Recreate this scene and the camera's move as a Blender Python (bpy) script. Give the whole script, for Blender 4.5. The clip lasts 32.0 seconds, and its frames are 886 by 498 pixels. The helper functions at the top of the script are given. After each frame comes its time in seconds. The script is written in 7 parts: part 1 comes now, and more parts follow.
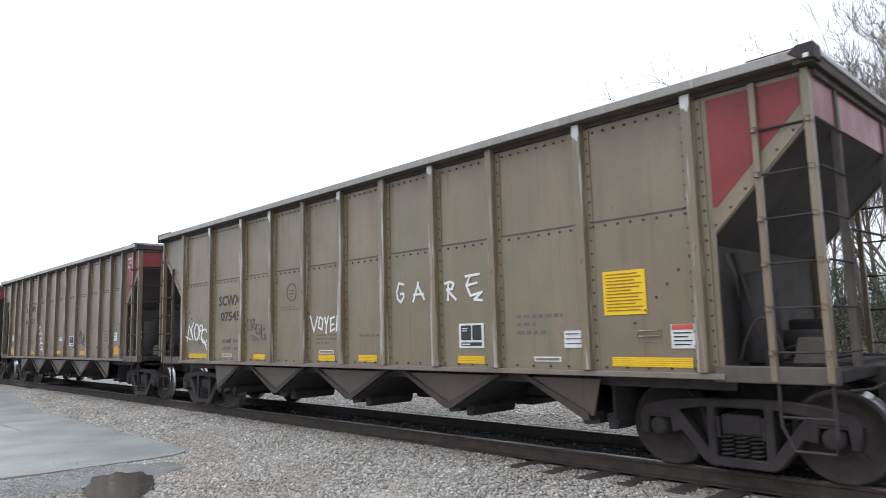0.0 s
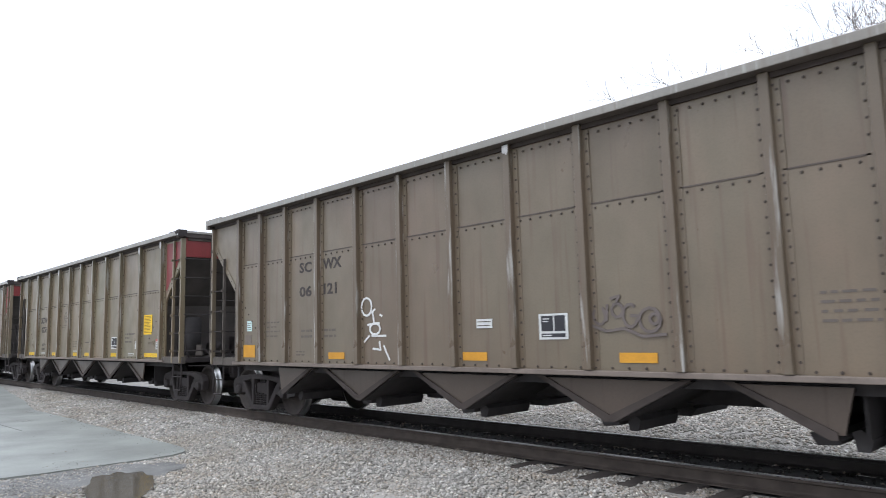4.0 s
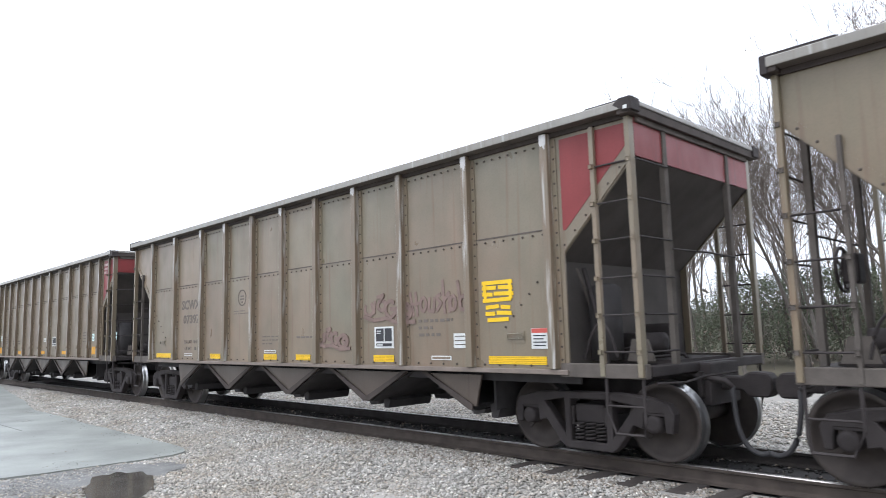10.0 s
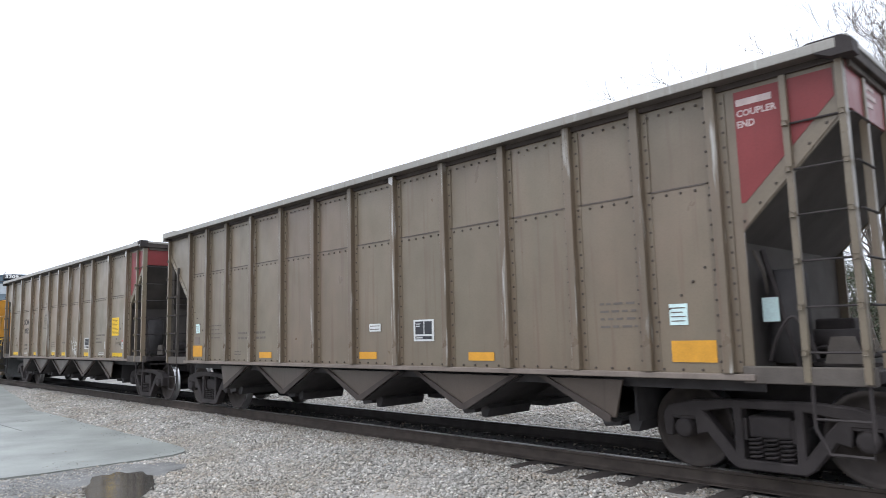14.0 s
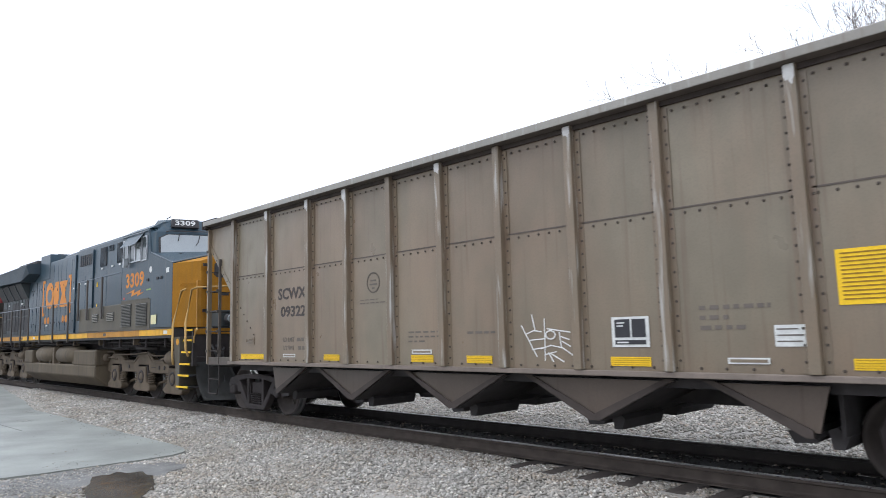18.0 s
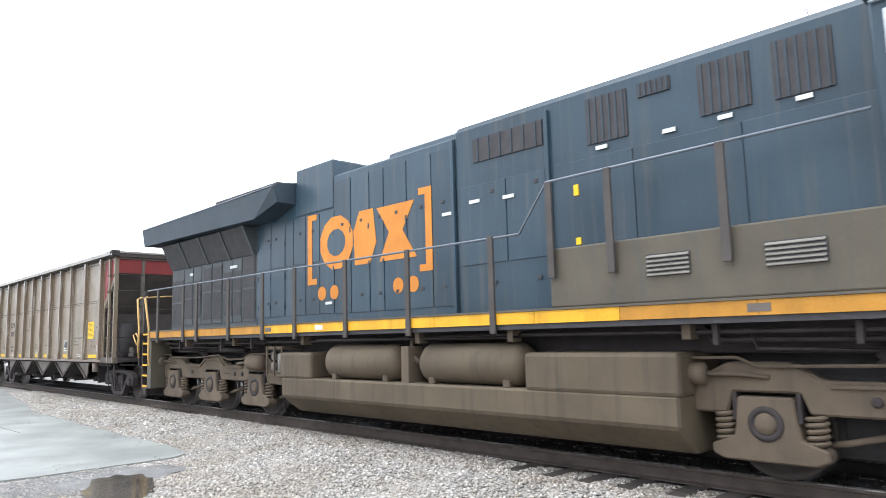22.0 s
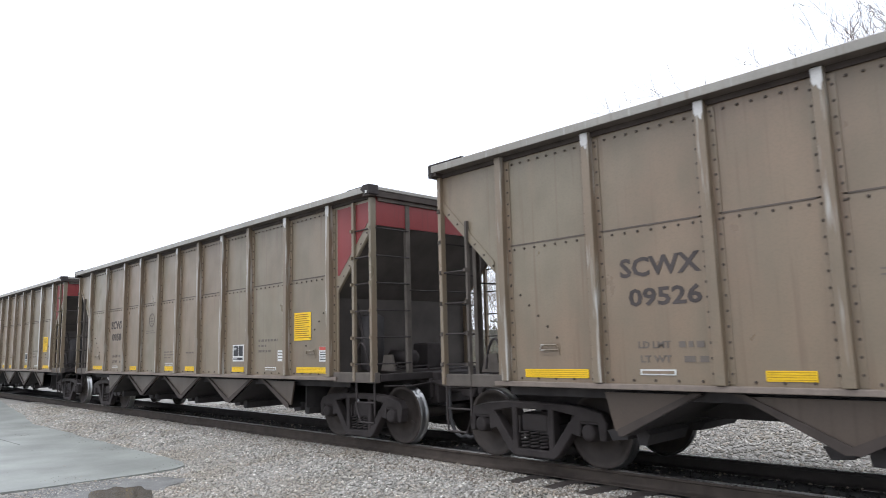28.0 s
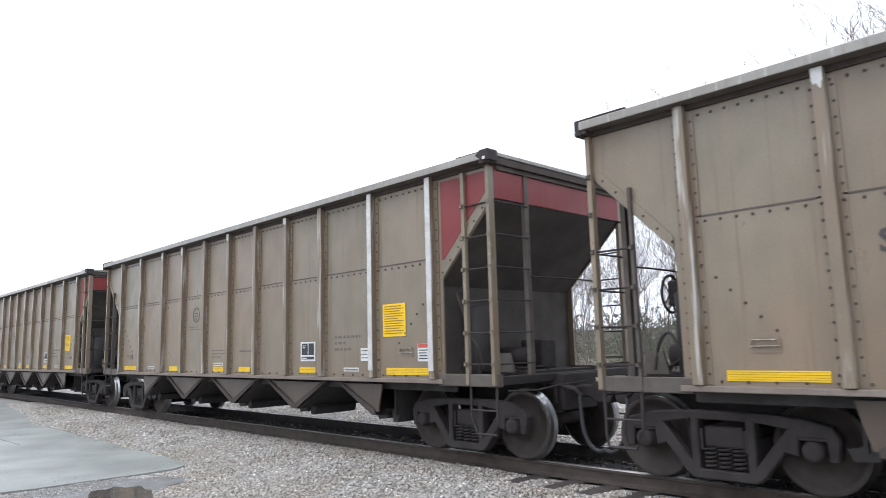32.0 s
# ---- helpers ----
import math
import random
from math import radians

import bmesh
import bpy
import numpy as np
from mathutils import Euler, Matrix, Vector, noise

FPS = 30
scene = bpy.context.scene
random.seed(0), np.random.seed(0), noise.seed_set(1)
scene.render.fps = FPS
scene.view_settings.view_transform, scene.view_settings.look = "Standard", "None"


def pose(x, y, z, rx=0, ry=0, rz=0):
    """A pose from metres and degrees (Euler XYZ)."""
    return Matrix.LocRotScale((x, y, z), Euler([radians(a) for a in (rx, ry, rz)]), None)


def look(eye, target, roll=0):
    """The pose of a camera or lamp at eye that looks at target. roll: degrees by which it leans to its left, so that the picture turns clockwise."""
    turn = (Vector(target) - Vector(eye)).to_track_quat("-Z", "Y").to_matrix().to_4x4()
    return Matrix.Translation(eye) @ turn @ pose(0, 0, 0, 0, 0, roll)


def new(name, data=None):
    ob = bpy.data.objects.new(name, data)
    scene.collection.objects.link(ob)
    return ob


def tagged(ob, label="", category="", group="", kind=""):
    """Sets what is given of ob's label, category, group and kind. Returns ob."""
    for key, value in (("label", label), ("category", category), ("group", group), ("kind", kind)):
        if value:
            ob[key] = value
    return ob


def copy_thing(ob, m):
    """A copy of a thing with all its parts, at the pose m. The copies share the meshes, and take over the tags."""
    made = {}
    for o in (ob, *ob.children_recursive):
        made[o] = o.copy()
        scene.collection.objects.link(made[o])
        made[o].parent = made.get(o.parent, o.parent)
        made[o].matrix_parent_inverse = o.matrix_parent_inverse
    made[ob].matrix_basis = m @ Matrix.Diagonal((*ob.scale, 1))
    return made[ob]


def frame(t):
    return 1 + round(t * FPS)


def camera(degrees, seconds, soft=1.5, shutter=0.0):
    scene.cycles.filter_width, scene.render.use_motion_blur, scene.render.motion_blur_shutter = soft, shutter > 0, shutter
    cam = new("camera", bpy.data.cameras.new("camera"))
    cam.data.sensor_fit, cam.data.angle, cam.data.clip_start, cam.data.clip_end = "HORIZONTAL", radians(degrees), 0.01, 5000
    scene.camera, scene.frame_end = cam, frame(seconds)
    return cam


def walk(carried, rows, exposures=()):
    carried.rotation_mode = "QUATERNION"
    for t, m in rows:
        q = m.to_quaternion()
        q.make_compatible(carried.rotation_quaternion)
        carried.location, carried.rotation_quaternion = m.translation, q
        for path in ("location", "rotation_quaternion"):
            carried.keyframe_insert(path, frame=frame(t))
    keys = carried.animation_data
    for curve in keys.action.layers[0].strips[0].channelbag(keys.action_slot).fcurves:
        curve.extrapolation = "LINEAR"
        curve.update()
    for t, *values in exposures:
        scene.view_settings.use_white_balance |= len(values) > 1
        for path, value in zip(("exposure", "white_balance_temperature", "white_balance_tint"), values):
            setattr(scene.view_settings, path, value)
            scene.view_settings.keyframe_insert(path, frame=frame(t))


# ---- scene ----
# ---------------------------------------------------------------- camera
EYE = Vector((0.0, -8.305, 1.563))
HEADING, TILT, LEAN = 44.24, 6.915, -1.536


def aim(up=0.0):
    h, p = radians(HEADING), radians(TILT + up)
    way = Vector((-math.cos(h) * math.cos(p), math.sin(h) * math.cos(p), math.sin(p)))
    return look(EYE, EYE + way, LEAN)


cam = camera(65.8, 32.0, soft=0.85, shutter=0.14)
walk(cam, [(0.0, aim()), (20.4, aim()), (21.0, aim(0.06)), (21.5, aim(0.08)), (22.0, aim(0.19)), (22.5, aim(0.50)),
           (23.0, aim(0.85)), (23.5, aim(0.96)), (24.0, aim(1.10)), (24.6, aim(1.10)), (32.0, aim(1.10))],
     exposures=[(0, 0.1, 6330, 10), (1, 0.05, 6330, 10), (2, -0.15, 6330, 10), (3, 0.68, 6330, 10), (4, 0.15, 6330, 10), (5.4, 0.2, 6330, 10), (6, 0.47, 6330, 10), (7, 0.08, 6330, 10), (8, 0.15, 6330, 10), (9, 0.25, 6330, 10), (10, 0.5, 6330, 10), (11, 0.2, 6330, 10), (12, 0.25, 6330, 10), (13, 0.45, 6250, 8), (14, 0.25, 6330, 10), (15.5, 0.2, 6330, 10), (17, 0.8, 6330, 10), (18, 0.15, 6330, 10), (19, 0.2, 6330, 10), (20, 0.45, 6330, 10), (21, 0.72, 6330, 10), (22, 0.9, 6450, 10), (23, 0.9, 6850, 10), (24, 1.12, 6900, 10), (24.5, 0.8, 6900, 10), (25, 0.35, 6900, 10), (25.5, 0.72, 6900, 10), (26, 0.05, 6950, 10), (27.5, 0.15, 6600, 10), (29, 0.25, 6330, 10), (30, 0.1, 6330, 10), (31, 0.13, 6330, 10), (32, 0.4, 6330, 10)])

# ---------------------------------------------------------------- daylight under a white overcast
world = bpy.data.worlds.new("overcast_sky")
scene.world = world
world.use_nodes = True
wn, wl = world.node_tree.nodes, world.node_tree.links
sky = wn.new("ShaderNodeTexSky")
sky.sky_type, sky.sun_disc, sky.sun_elevation, sky.sun_rotation = "NISHITA", False, radians(66), radians(207)
cloud = wn.new("ShaderNodeMix")
cloud.data_type = "RGBA"
cloud.inputs["Factor"].default_value = 0.965
cloud.inputs["B"].default_value = (10.45, 11.05, 12.3, 1)
wl.new(sky.outputs[0], cloud.inputs["A"])
# an overcast sky is brightest overhead
up, dome, lift = wn.new("ShaderNodeTexCoord"), wn.new("ShaderNodeSeparateXYZ"), wn.new("ShaderNodeMapRange")
lift.inputs["From Min"].default_value, lift.inputs["From Max"].default_value = 0.0, 1.0
lift.inputs["To Min"].default_value, lift.inputs["To Max"].default_value = 0.84, 1.38
wl.new(up.outputs["Generated"], dome.inputs[0])
wl.new(dome.outputs["Z"], lift.inputs["Value"])
bright = wn.new("ShaderNodeVectorMath")
bright.operation = "SCALE"
wl.new(cloud.outputs["Result"], bright.inputs[0])
wl.new(lift.outputs["Result"], bright.inputs["Scale"])
wl.new(bright.outputs["Vector"], wn["Background"].inputs["Color"])
wn["Background"].inputs["Strength"].default_value = 0.113
sun = new("sun", bpy.data.lights.new("sun", "SUN"))
sun.data.energy, sun.data.angle, sun.data.color = 0.95, radians(40), (1.0, 0.98, 0.96)
sun.matrix_world = look((0, 0, 30), (6, 12, 0))


# ---------------------------------------------------------------- materials
def material(name, base, rough=0.7, metal=0.0, vary=0.18, scale=3.0, grain=60.0, bump=0.12, tint=None, streak=0.0, rand=0.0, spec=0.4, grime=None):
    """Base colour with broad stains, fine grain, optional downward streaks and a shift from object to object."""
    m = bpy.data.materials.new(name)
    m.use_nodes = True
    n, l = m.node_tree.nodes, m.node_tree.links
    b = n["Principled BSDF"]
    b.inputs["Metallic"].default_value = metal
    b.inputs["Specular IOR Level"].default_value = spec
    co = n.new("ShaderNodeTexCoord")
    dark = [c * (1 - vary) for c in base]
    lite = [min(1, c * (1 + vary)) for c in base] if tint is None else tint

    def tex(sc, detail, stretch=None):
        t = n.new("ShaderNodeTexNoise")
        t.inputs["Scale"].default_value, t.inputs["Detail"].default_value = sc, detail
        if stretch:
            mp = n.new("ShaderNodeMapping")
            mp.inputs["Scale"].default_value = stretch
            l.new(co.outputs["Object"], mp.inputs["Vector"])
            l.new(mp.outputs["Vector"], t.inputs["Vector"])
        else:
            l.new(co.outputs["Object"], t.inputs["Vector"])
        return t

    def mix(fac, a, c, kind="MIX"):
        x = n.new("ShaderNodeMix")
        x.data_type, x.blend_type = "RGBA", kind
        for sock, v in (("Factor", fac), ("A", a), ("B", c)):
            if isinstance(v, (int, float)):
                x.inputs[sock].default_value = v
            elif isinstance(v, (list, tuple)):
                x.inputs[sock].default_value = (*v[:3], 1)
            else:
                l.new(v, x.inputs[sock])
        return x.outputs["Result"]

    def ramp(src, lo, hi):
        r = n.new("ShaderNodeMapRange")
        r.inputs["From Min"].default_value, r.inputs["From Max"].default_value = lo, hi
        l.new(src, r.inputs["Value"])
        return r.outputs["Result"]

    broad = tex(scale, 5)
    col = mix(ramp(broad.outputs["Fac"], 0.32, 0.68), dark, lite)
    fine = tex(grain, 4)
    col = mix(0.35, col, mix(ramp(fine.outputs["Fac"], 0.3, 0.7), [c * 0.78 for c in base], [min(1, c * 1.2) for c in base]))
    if streak:
        st = tex(1.0, 6, (9.0, 9.0, 0.55))
        col = mix(ramp(st.outputs["Fac"], 0.52, 0.75), col, mix(streak, col, grime or [c * 0.45 for c in base]))
    if rand:
        oi = n.new("ShaderNodeObjectInfo")
        col = mix(1.0, col, mix(oi.outputs["Random"], (1 - rand,) * 3, (1 + rand,) * 3), "MULTIPLY")
    l.new(col, b.inputs["Base Color"])
    r = ramp(fine.outputs["Fac"], 0.2, 0.8)
    mr = n.new("ShaderNodeMapRange")
    mr.inputs["To Min"].default_value, mr.inputs["To Max"].default_value = max(0.03, rough - 0.1), min(1, rough + 0.1)
    l.new(r, mr.inputs["Value"])
    l.new(mr.outputs["Result"], b.inputs["Roughness"])
    if bump:
        bp = n.new("ShaderNodeBump")
        bp.inputs["Strength"].default_value, bp.inputs["Distance"].default_value = bump, 0.01
        l.new(fine.outputs["Fac"], bp.inputs["Height"])
        l.new(bp.outputs["Normal"], b.inputs["Normal"])
    return m


def hull_paint(name, base, other, rust, seed, wear=0.0, spec=0.6):
    """Old car paint: broad drifts between two tones, mottling, thin rust runs, pale scuffs down to metal."""
    m = bpy.data.materials.new(name)
    m.use_nodes = True
    n, l = m.node_tree.nodes, m.node_tree.links
    b = n["Principled BSDF"]
    b.inputs["Specular IOR Level"].default_value = spec
    co, oi = n.new("ShaderNodeTexCoord"), n.new("ShaderNodeObjectInfo")

    def tex(scale, detail, stretch=(1, 1, 1), shift=0.0, by_piece=False):
        mp, t = n.new("ShaderNodeMapping"), n.new("ShaderNodeTexNoise")
        mp.inputs["Scale"].default_value = stretch
        mp.inputs["Location"].default_value = (seed * 7.3 + shift, shift * 2, seed * 3.1)
        if by_piece:
            mul = n.new("ShaderNodeMath")
            mul.operation = "MULTIPLY_ADD"
            mul.inputs[1].default_value, mul.inputs[2].default_value = 40.0, seed
            cx = n.new("ShaderNodeCombineXYZ")
            l.new(oi.outputs["Random"], mul.inputs[0])
            l.new(mul.outputs[0], cx.inputs[0])
            l.new(mul.outputs[0], cx.inputs[2])
            l.new(cx.outputs[0], mp.inputs["Location"])
        l.new(co.outputs["Object"], mp.inputs["Vector"])
        l.new(mp.outputs[0], t.inputs["Vector"])
        t.inputs["Scale"].default_value, t.inputs["Detail"].default_value = scale, detail
        return t.outputs["Fac"]

    def ramp(src, lo, hi, top=1.0):
        r = n.new("ShaderNodeMapRange")
        r.inputs["From Min"].default_value, r.inputs["From Max"].default_value, r.inputs["To Max"].default_value = lo, hi, top
        l.new(src, r.inputs["Value"])
        return r.outputs["Result"]

    def mix(fac, a, c, kind="MIX"):
        x = n.new("ShaderNodeMix")
        x.data_type, x.blend_type = "RGBA", kind
        for sock, v in (("Factor", fac), ("A", a), ("B", c)):
            if isinstance(v, (int, float)):
                x.inputs[sock].default_value = v
            elif isinstance(v, (list, tuple)):
                x.inputs[sock].default_value = (*v[:3], 1)
            else:
                l.new(v, x.inputs[sock])
        return x.outputs["Result"]

    col = mix(ramp(tex(0.42, 3), 0.36, 0.64), base, other)
    blotch = tex(2.6, 6, (1, 1, 0.7), 5.0)
    col = mix(ramp(blotch, 0.35, 0.7, 0.55), col, [c * 0.72 for c in base])
    col = mix(ramp(tex(1.0, 5, (2.2, 2.2, 0.35), 9.0), 0.5, 0.78, 0.5), col, [min(1, c * 1.3) for c in other])
    col = mix(ramp(tex(1.0, 6, (13, 13, 0.5), 3.0), 0.58, 0.74, 0.55), col, rust)
    fine = tex(46, 4)
    col = mix(ramp(fine, 0.45, 0.75, 0.3), col, [c * 0.6 for c in base])
    if wear:
        scuff = tex(1.0, 7, (16, 16, 1.1), 0.0, True)
        col = mix(ramp(scuff, 0.66 - 0.16 * wear, 0.74 - 0.1 * wear, 0.8), col, (0.44, 0.43, 0.40))
    col = mix(1.0, col, mix(oi.outputs["Random"], (0.93,) * 3, (1.07,) * 3), "MULTIPLY")
    l.new(col, b.inputs["Base Color"])
    n2 = n.new("ShaderNodeMath")
    n2.operation = "ADD"
    n2.inputs[1].default_value = 0.22
    l.new(ramp(blotch, 0.2, 0.8, 0.3), n2.inputs[0])
    l.new(n2.outputs[0], b.inputs["Roughness"])
    bp = n.new("ShaderNodeBump")
    bp.inputs["Strength"].default_value, bp.inputs["Distance"].default_value = 0.18, 0.02
    l.new(tex(1.6, 2, (1, 1, 1), 2.0), bp.inputs["Height"])
    l.new(bp.outputs["Normal"], b.inputs["Normal"])
    return m


def island_stones(name, a, b2, rough=0.9):
    """Loose stones: each island of the mesh has its own shade."""
    m = bpy.data.materials.new(name)
    m.use_nodes = True
    n, l = m.node_tree.nodes, m.node_tree.links
    g = n.new("ShaderNodeNewGeometry")
    r = n.new("ShaderNodeValToRGB")
    e = r.color_ramp.elements
    e[0].color, e[1].color = (*a, 1), (*b2, 1)
    mid = e.new(0.75)
    mid.color = (*[(p + q) / 2 * 1.02 for p, q in zip(a, b2)], 1)
    rust = e.new(0.9)
    rust.color = (0.34, 0.29, 0.24, 1)
    l.new(g.outputs["Random Per Island"], r.inputs["Fac"])
    co, t, mr, mx = n.new("ShaderNodeTexCoord"), n.new("ShaderNodeTexNoise"), n.new("ShaderNodeMapRange"), n.new("ShaderNodeMix")
    t.inputs["Scale"].default_value, t.inputs["Detail"].default_value = 0.9, 5
    mr.inputs["From Min"].default_value, mr.inputs["From Max"].default_value, mr.inputs["To Max"].default_value = 0.45, 0.72, 0.6
    mx.data_type, mx.blend_type = "RGBA", "MULTIPLY"
    mx.inputs["B"].default_value = (0.70, 0.63, 0.53, 1)
    l.new(co.outputs["Object"], t.inputs["Vector"])
    l.new(t.outputs["Fac"], mr.inputs["Value"])
    l.new(mr.outputs["Result"], mx.inputs["Factor"])
    l.new(r.outputs["Color"], mx.inputs["A"])
    l.new(mx.outputs["Result"], n["Principled BSDF"].inputs["Base Color"])
    n["Principled BSDF"].inputs["Roughness"].default_value = rough
    return m


M = {}
PAINTS = {"grey": ((0.206, 0.190, 0.130), (0.204, 0.162, 0.108), (0.13, 0.085, 0.055)), "olive": ((0.204, 0.176, 0.112), (0.202, 0.146, 0.092), (0.14, 0.08, 0.048)),
          "brown": ((0.184, 0.150, 0.102), (0.174, 0.126, 0.086), (0.12, 0.066, 0.043)), "taupe": ((0.214, 0.180, 0.126), (0.212, 0.152, 0.102), (0.14, 0.085, 0.058)),
          "rust": ((0.200, 0.178, 0.122), (0.206, 0.146, 0.098), (0.16, 0.085, 0.05))}
for k, (nm, (a, b, c)) in enumerate(PAINTS.items()):
    M["car_" + nm] = hull_paint("weathered_%s_car_paint" % nm, a, b, c, k * 3.7 + 1)
    dull = 0.8 if nm == "brown" else 0.95
    M["rib_" + nm] = hull_paint("scuffed_%s_rib_paint" % nm, [v * dull for v in a], [v * dull for v in b], c, k * 3.7 + 2, 0.72 if nm != "brown" else 0.4)

# grime of the underframe; also a painted shade tone on chords and end posts
M["car_dirt_shade"] = material("grimy_underframe", (0.105, 0.09, 0.078), 0.85, vary=0.3, scale=4, grain=50, bump=0.2)
M["car_sill"] = material("dusty_sill_paint", (0.195, 0.160, 0.135), 0.7, vary=0.2, scale=2.5, grain=40, streak=0.3)
M["chord"] = hull_paint("dull_chipped_steel_rim", (0.30, 0.285, 0.255), (0.25, 0.23, 0.20), (0.15, 0.11, 0.085), 31, 0.35)
M["bare"] = material("paint_worn_to_bare_metal", (0.55, 0.54, 0.52), 0.45, 0.3, vary=0.2, scale=6, grain=50)
M["red"] = hull_paint("faded_red_paint", (0.235, 0.044, 0.044), (0.205, 0.040, 0.040), (0.10, 0.042, 0.036), 17, spec=0.3)
M["old_white"] = material("faded_pinkish_white_lettering", (0.52, 0.42, 0.40), 0.7, vary=0.2, scale=9, bump=0)
M["pole"] = material("worn_beige_gold_pole_paint", (0.52, 0.33, 0.12), 0.6, vary=0.2, scale=5, grain=40, bump=0.05)
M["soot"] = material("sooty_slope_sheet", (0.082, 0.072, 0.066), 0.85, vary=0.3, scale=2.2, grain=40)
M["iron"] = material("dark_cast_iron", (0.041, 0.034, 0.033), 0.75, 0.15, vary=0.35, scale=5, grain=60, bump=0.25)
M["wheel"] = material("rusty_wheel_plate", (0.052, 0.042, 0.037), 0.7, 0.2, vary=0.3, scale=6, grain=50)
M["tread"] = material("polished_wheel_tread", (0.42, 0.42, 0.42), 0.34, 1.0, vary=0.1, scale=6, grain=80, bump=0.02)
M["bolt"] = material("dark_bolt_heads", (0.075, 0.06, 0.05), 0.8, vary=0.2, scale=8, bump=0)
M["seam"] = material("dark_weld_seam", (0.11, 0.09, 0.078), 0.85, vary=0.2, scale=8)
M["yellow"] = material("yellow_reflective_tape", (0.82, 0.52, 0.015), 0.5, vary=0.1, scale=5, grain=50, bump=0.03, rand=0.06)
M["orange"] = material("faded_orange_paint", (0.6, 0.29, 0.03), 0.6, vary=0.14, scale=5, grain=50, rand=0.05)
M["yellow_dk"] = material("brown_print_on_yellow", (0.30, 0.17, 0.01), 0.6, vary=0.1, bump=0)
M["white"] = material("white_decal_vinyl", (0.64, 0.65, 0.63), 0.6, vary=0.12, scale=8, bump=0.02)
M["cyan_white"] = material("pale_green_white_decal", (0.62, 0.78, 0.76), 0.55, vary=0.08, scale=8, bump=0.02)
M["black"] = material("black_decal_ink", (0.035, 0.035, 0.04), 0.6, vary=0.15, scale=8, bump=0.02)
M["grey_ink"] = material("faded_grey_lettering", (0.135, 0.115, 0.10), 0.7, vary=0.15, scale=4, bump=0)
M["stencil"] = material("dark_stencil_paint", (0.06, 0.05, 0.048), 0.7, vary=0.3, scale=5, grain=30, bump=0)
M["red_ink"] = material("red_print", (0.5, 0.09, 0.07), 0.6, vary=0.1, bump=0)
M["chalk"] = material("white_spray_paint", (0.72, 0.72, 0.70), 0.7, vary=0.12, scale=9, bump=0.02)
M["ghost"] = material("faded_dark_spray_paint", (0.15, 0.125, 0.115), 0.75, vary=0.15, scale=7, bump=0)
M["rust_spray"] = material("faded_red_brown_spray_paint", (0.198, 0.138, 0.118), 0.75, vary=0.3, scale=7, bump=0)
M["rail"] = material("rusty_rail_web", (0.066, 0.052, 0.043), 0.85, 0.1, vary=0.35, scale=5, grain=50, bump=0.25)
M["railhead"] = material("polished_rail_head", (0.36, 0.34, 0.33), 0.3, 0.85, vary=0.15, scale=6, grain=60, bump=0.03)
# far rail's web: oil, with the train's shadow put into the colour
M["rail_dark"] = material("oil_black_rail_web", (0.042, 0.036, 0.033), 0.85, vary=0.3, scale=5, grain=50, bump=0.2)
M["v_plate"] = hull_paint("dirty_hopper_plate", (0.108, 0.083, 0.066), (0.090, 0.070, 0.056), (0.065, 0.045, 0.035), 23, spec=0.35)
# dark hopper rim; also carries the painted shade below the chords
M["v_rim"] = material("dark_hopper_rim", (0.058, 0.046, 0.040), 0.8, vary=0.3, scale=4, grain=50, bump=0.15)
# tie wood between the rails, blackened for oil and shade under the train
M["tie"] = material("oil_black_tie_wood", (0.036, 0.032, 0.031), 0.9, vary=0.4, scale=5, grain=40, bump=0.4)
M["tie_end"] = material("dusty_creosoted_tie_end", (0.052, 0.043, 0.038), 0.9, vary=0.4, scale=5, grain=40, bump=0.4)
M["ballast"] = material("packed_ballast_bed", (0.29, 0.275, 0.252), 0.95, vary=0.3, scale=1.1, grain=24, bump=0.9, tint=(0.35, 0.332, 0.305))
M["stone"] = island_stones("loose_ballast_stone", (0.185, 0.174, 0.156), (0.67, 0.648, 0.60))
# oily stones, darkened further to paint the shadow under the train
M["oily_shaded_stone"] = island_stones("oily_ballast_stone", (0.020, 0.0185, 0.018), (0.048, 0.044, 0.042))
M["wet_stone"] = island_stones("wet_gravel_stone", (0.13, 0.13, 0.125), (0.40, 0.395, 0.38), 0.6)
M["shoulder_stone"] = island_stones("rust_dusted_shoulder_stone", (0.125, 0.105, 0.085), (0.34, 0.305, 0.265))
# oily bed whose black also holds the shadow of the train
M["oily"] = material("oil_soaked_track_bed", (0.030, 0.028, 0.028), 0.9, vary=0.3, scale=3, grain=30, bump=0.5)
# black that puts the shade below the bodies into the colour
M["under"] = material("soot_black_underframe", (0.046, 0.042, 0.042), 0.85, vary=0.3, scale=4, grain=50, bump=0.15)
M["concrete"] = material("damp_stained_concrete", (0.225, 0.237, 0.220), 0.55, vary=0.34, scale=0.85, grain=16, bump=0.22)
M["joint"] = material("dark_pavement_joint", (0.13, 0.135, 0.13), 0.8, vary=0.3, scale=3)
M["wet"] = material("wet_grit", (0.15, 0.15, 0.145), 0.7, vary=0.4, scale=3, grain=60, bump=0.5)
M["water"] = material("still_muddy_puddle_water", (0.066, 0.060, 0.052), 0.15, vary=0.3, scale=2, grain=4, bump=0.05, spec=0.5)
M["bark"] = material("grey_brown_bark", (0.135, 0.120, 0.105), 0.95, vary=0.25, scale=6, grain=30, bump=0.4, rand=0.25)
M["twig"] = material("bare_winter_twigs", (0.175, 0.148, 0.128), 0.95, vary=0.2, scale=3, bump=0, rand=0.2)
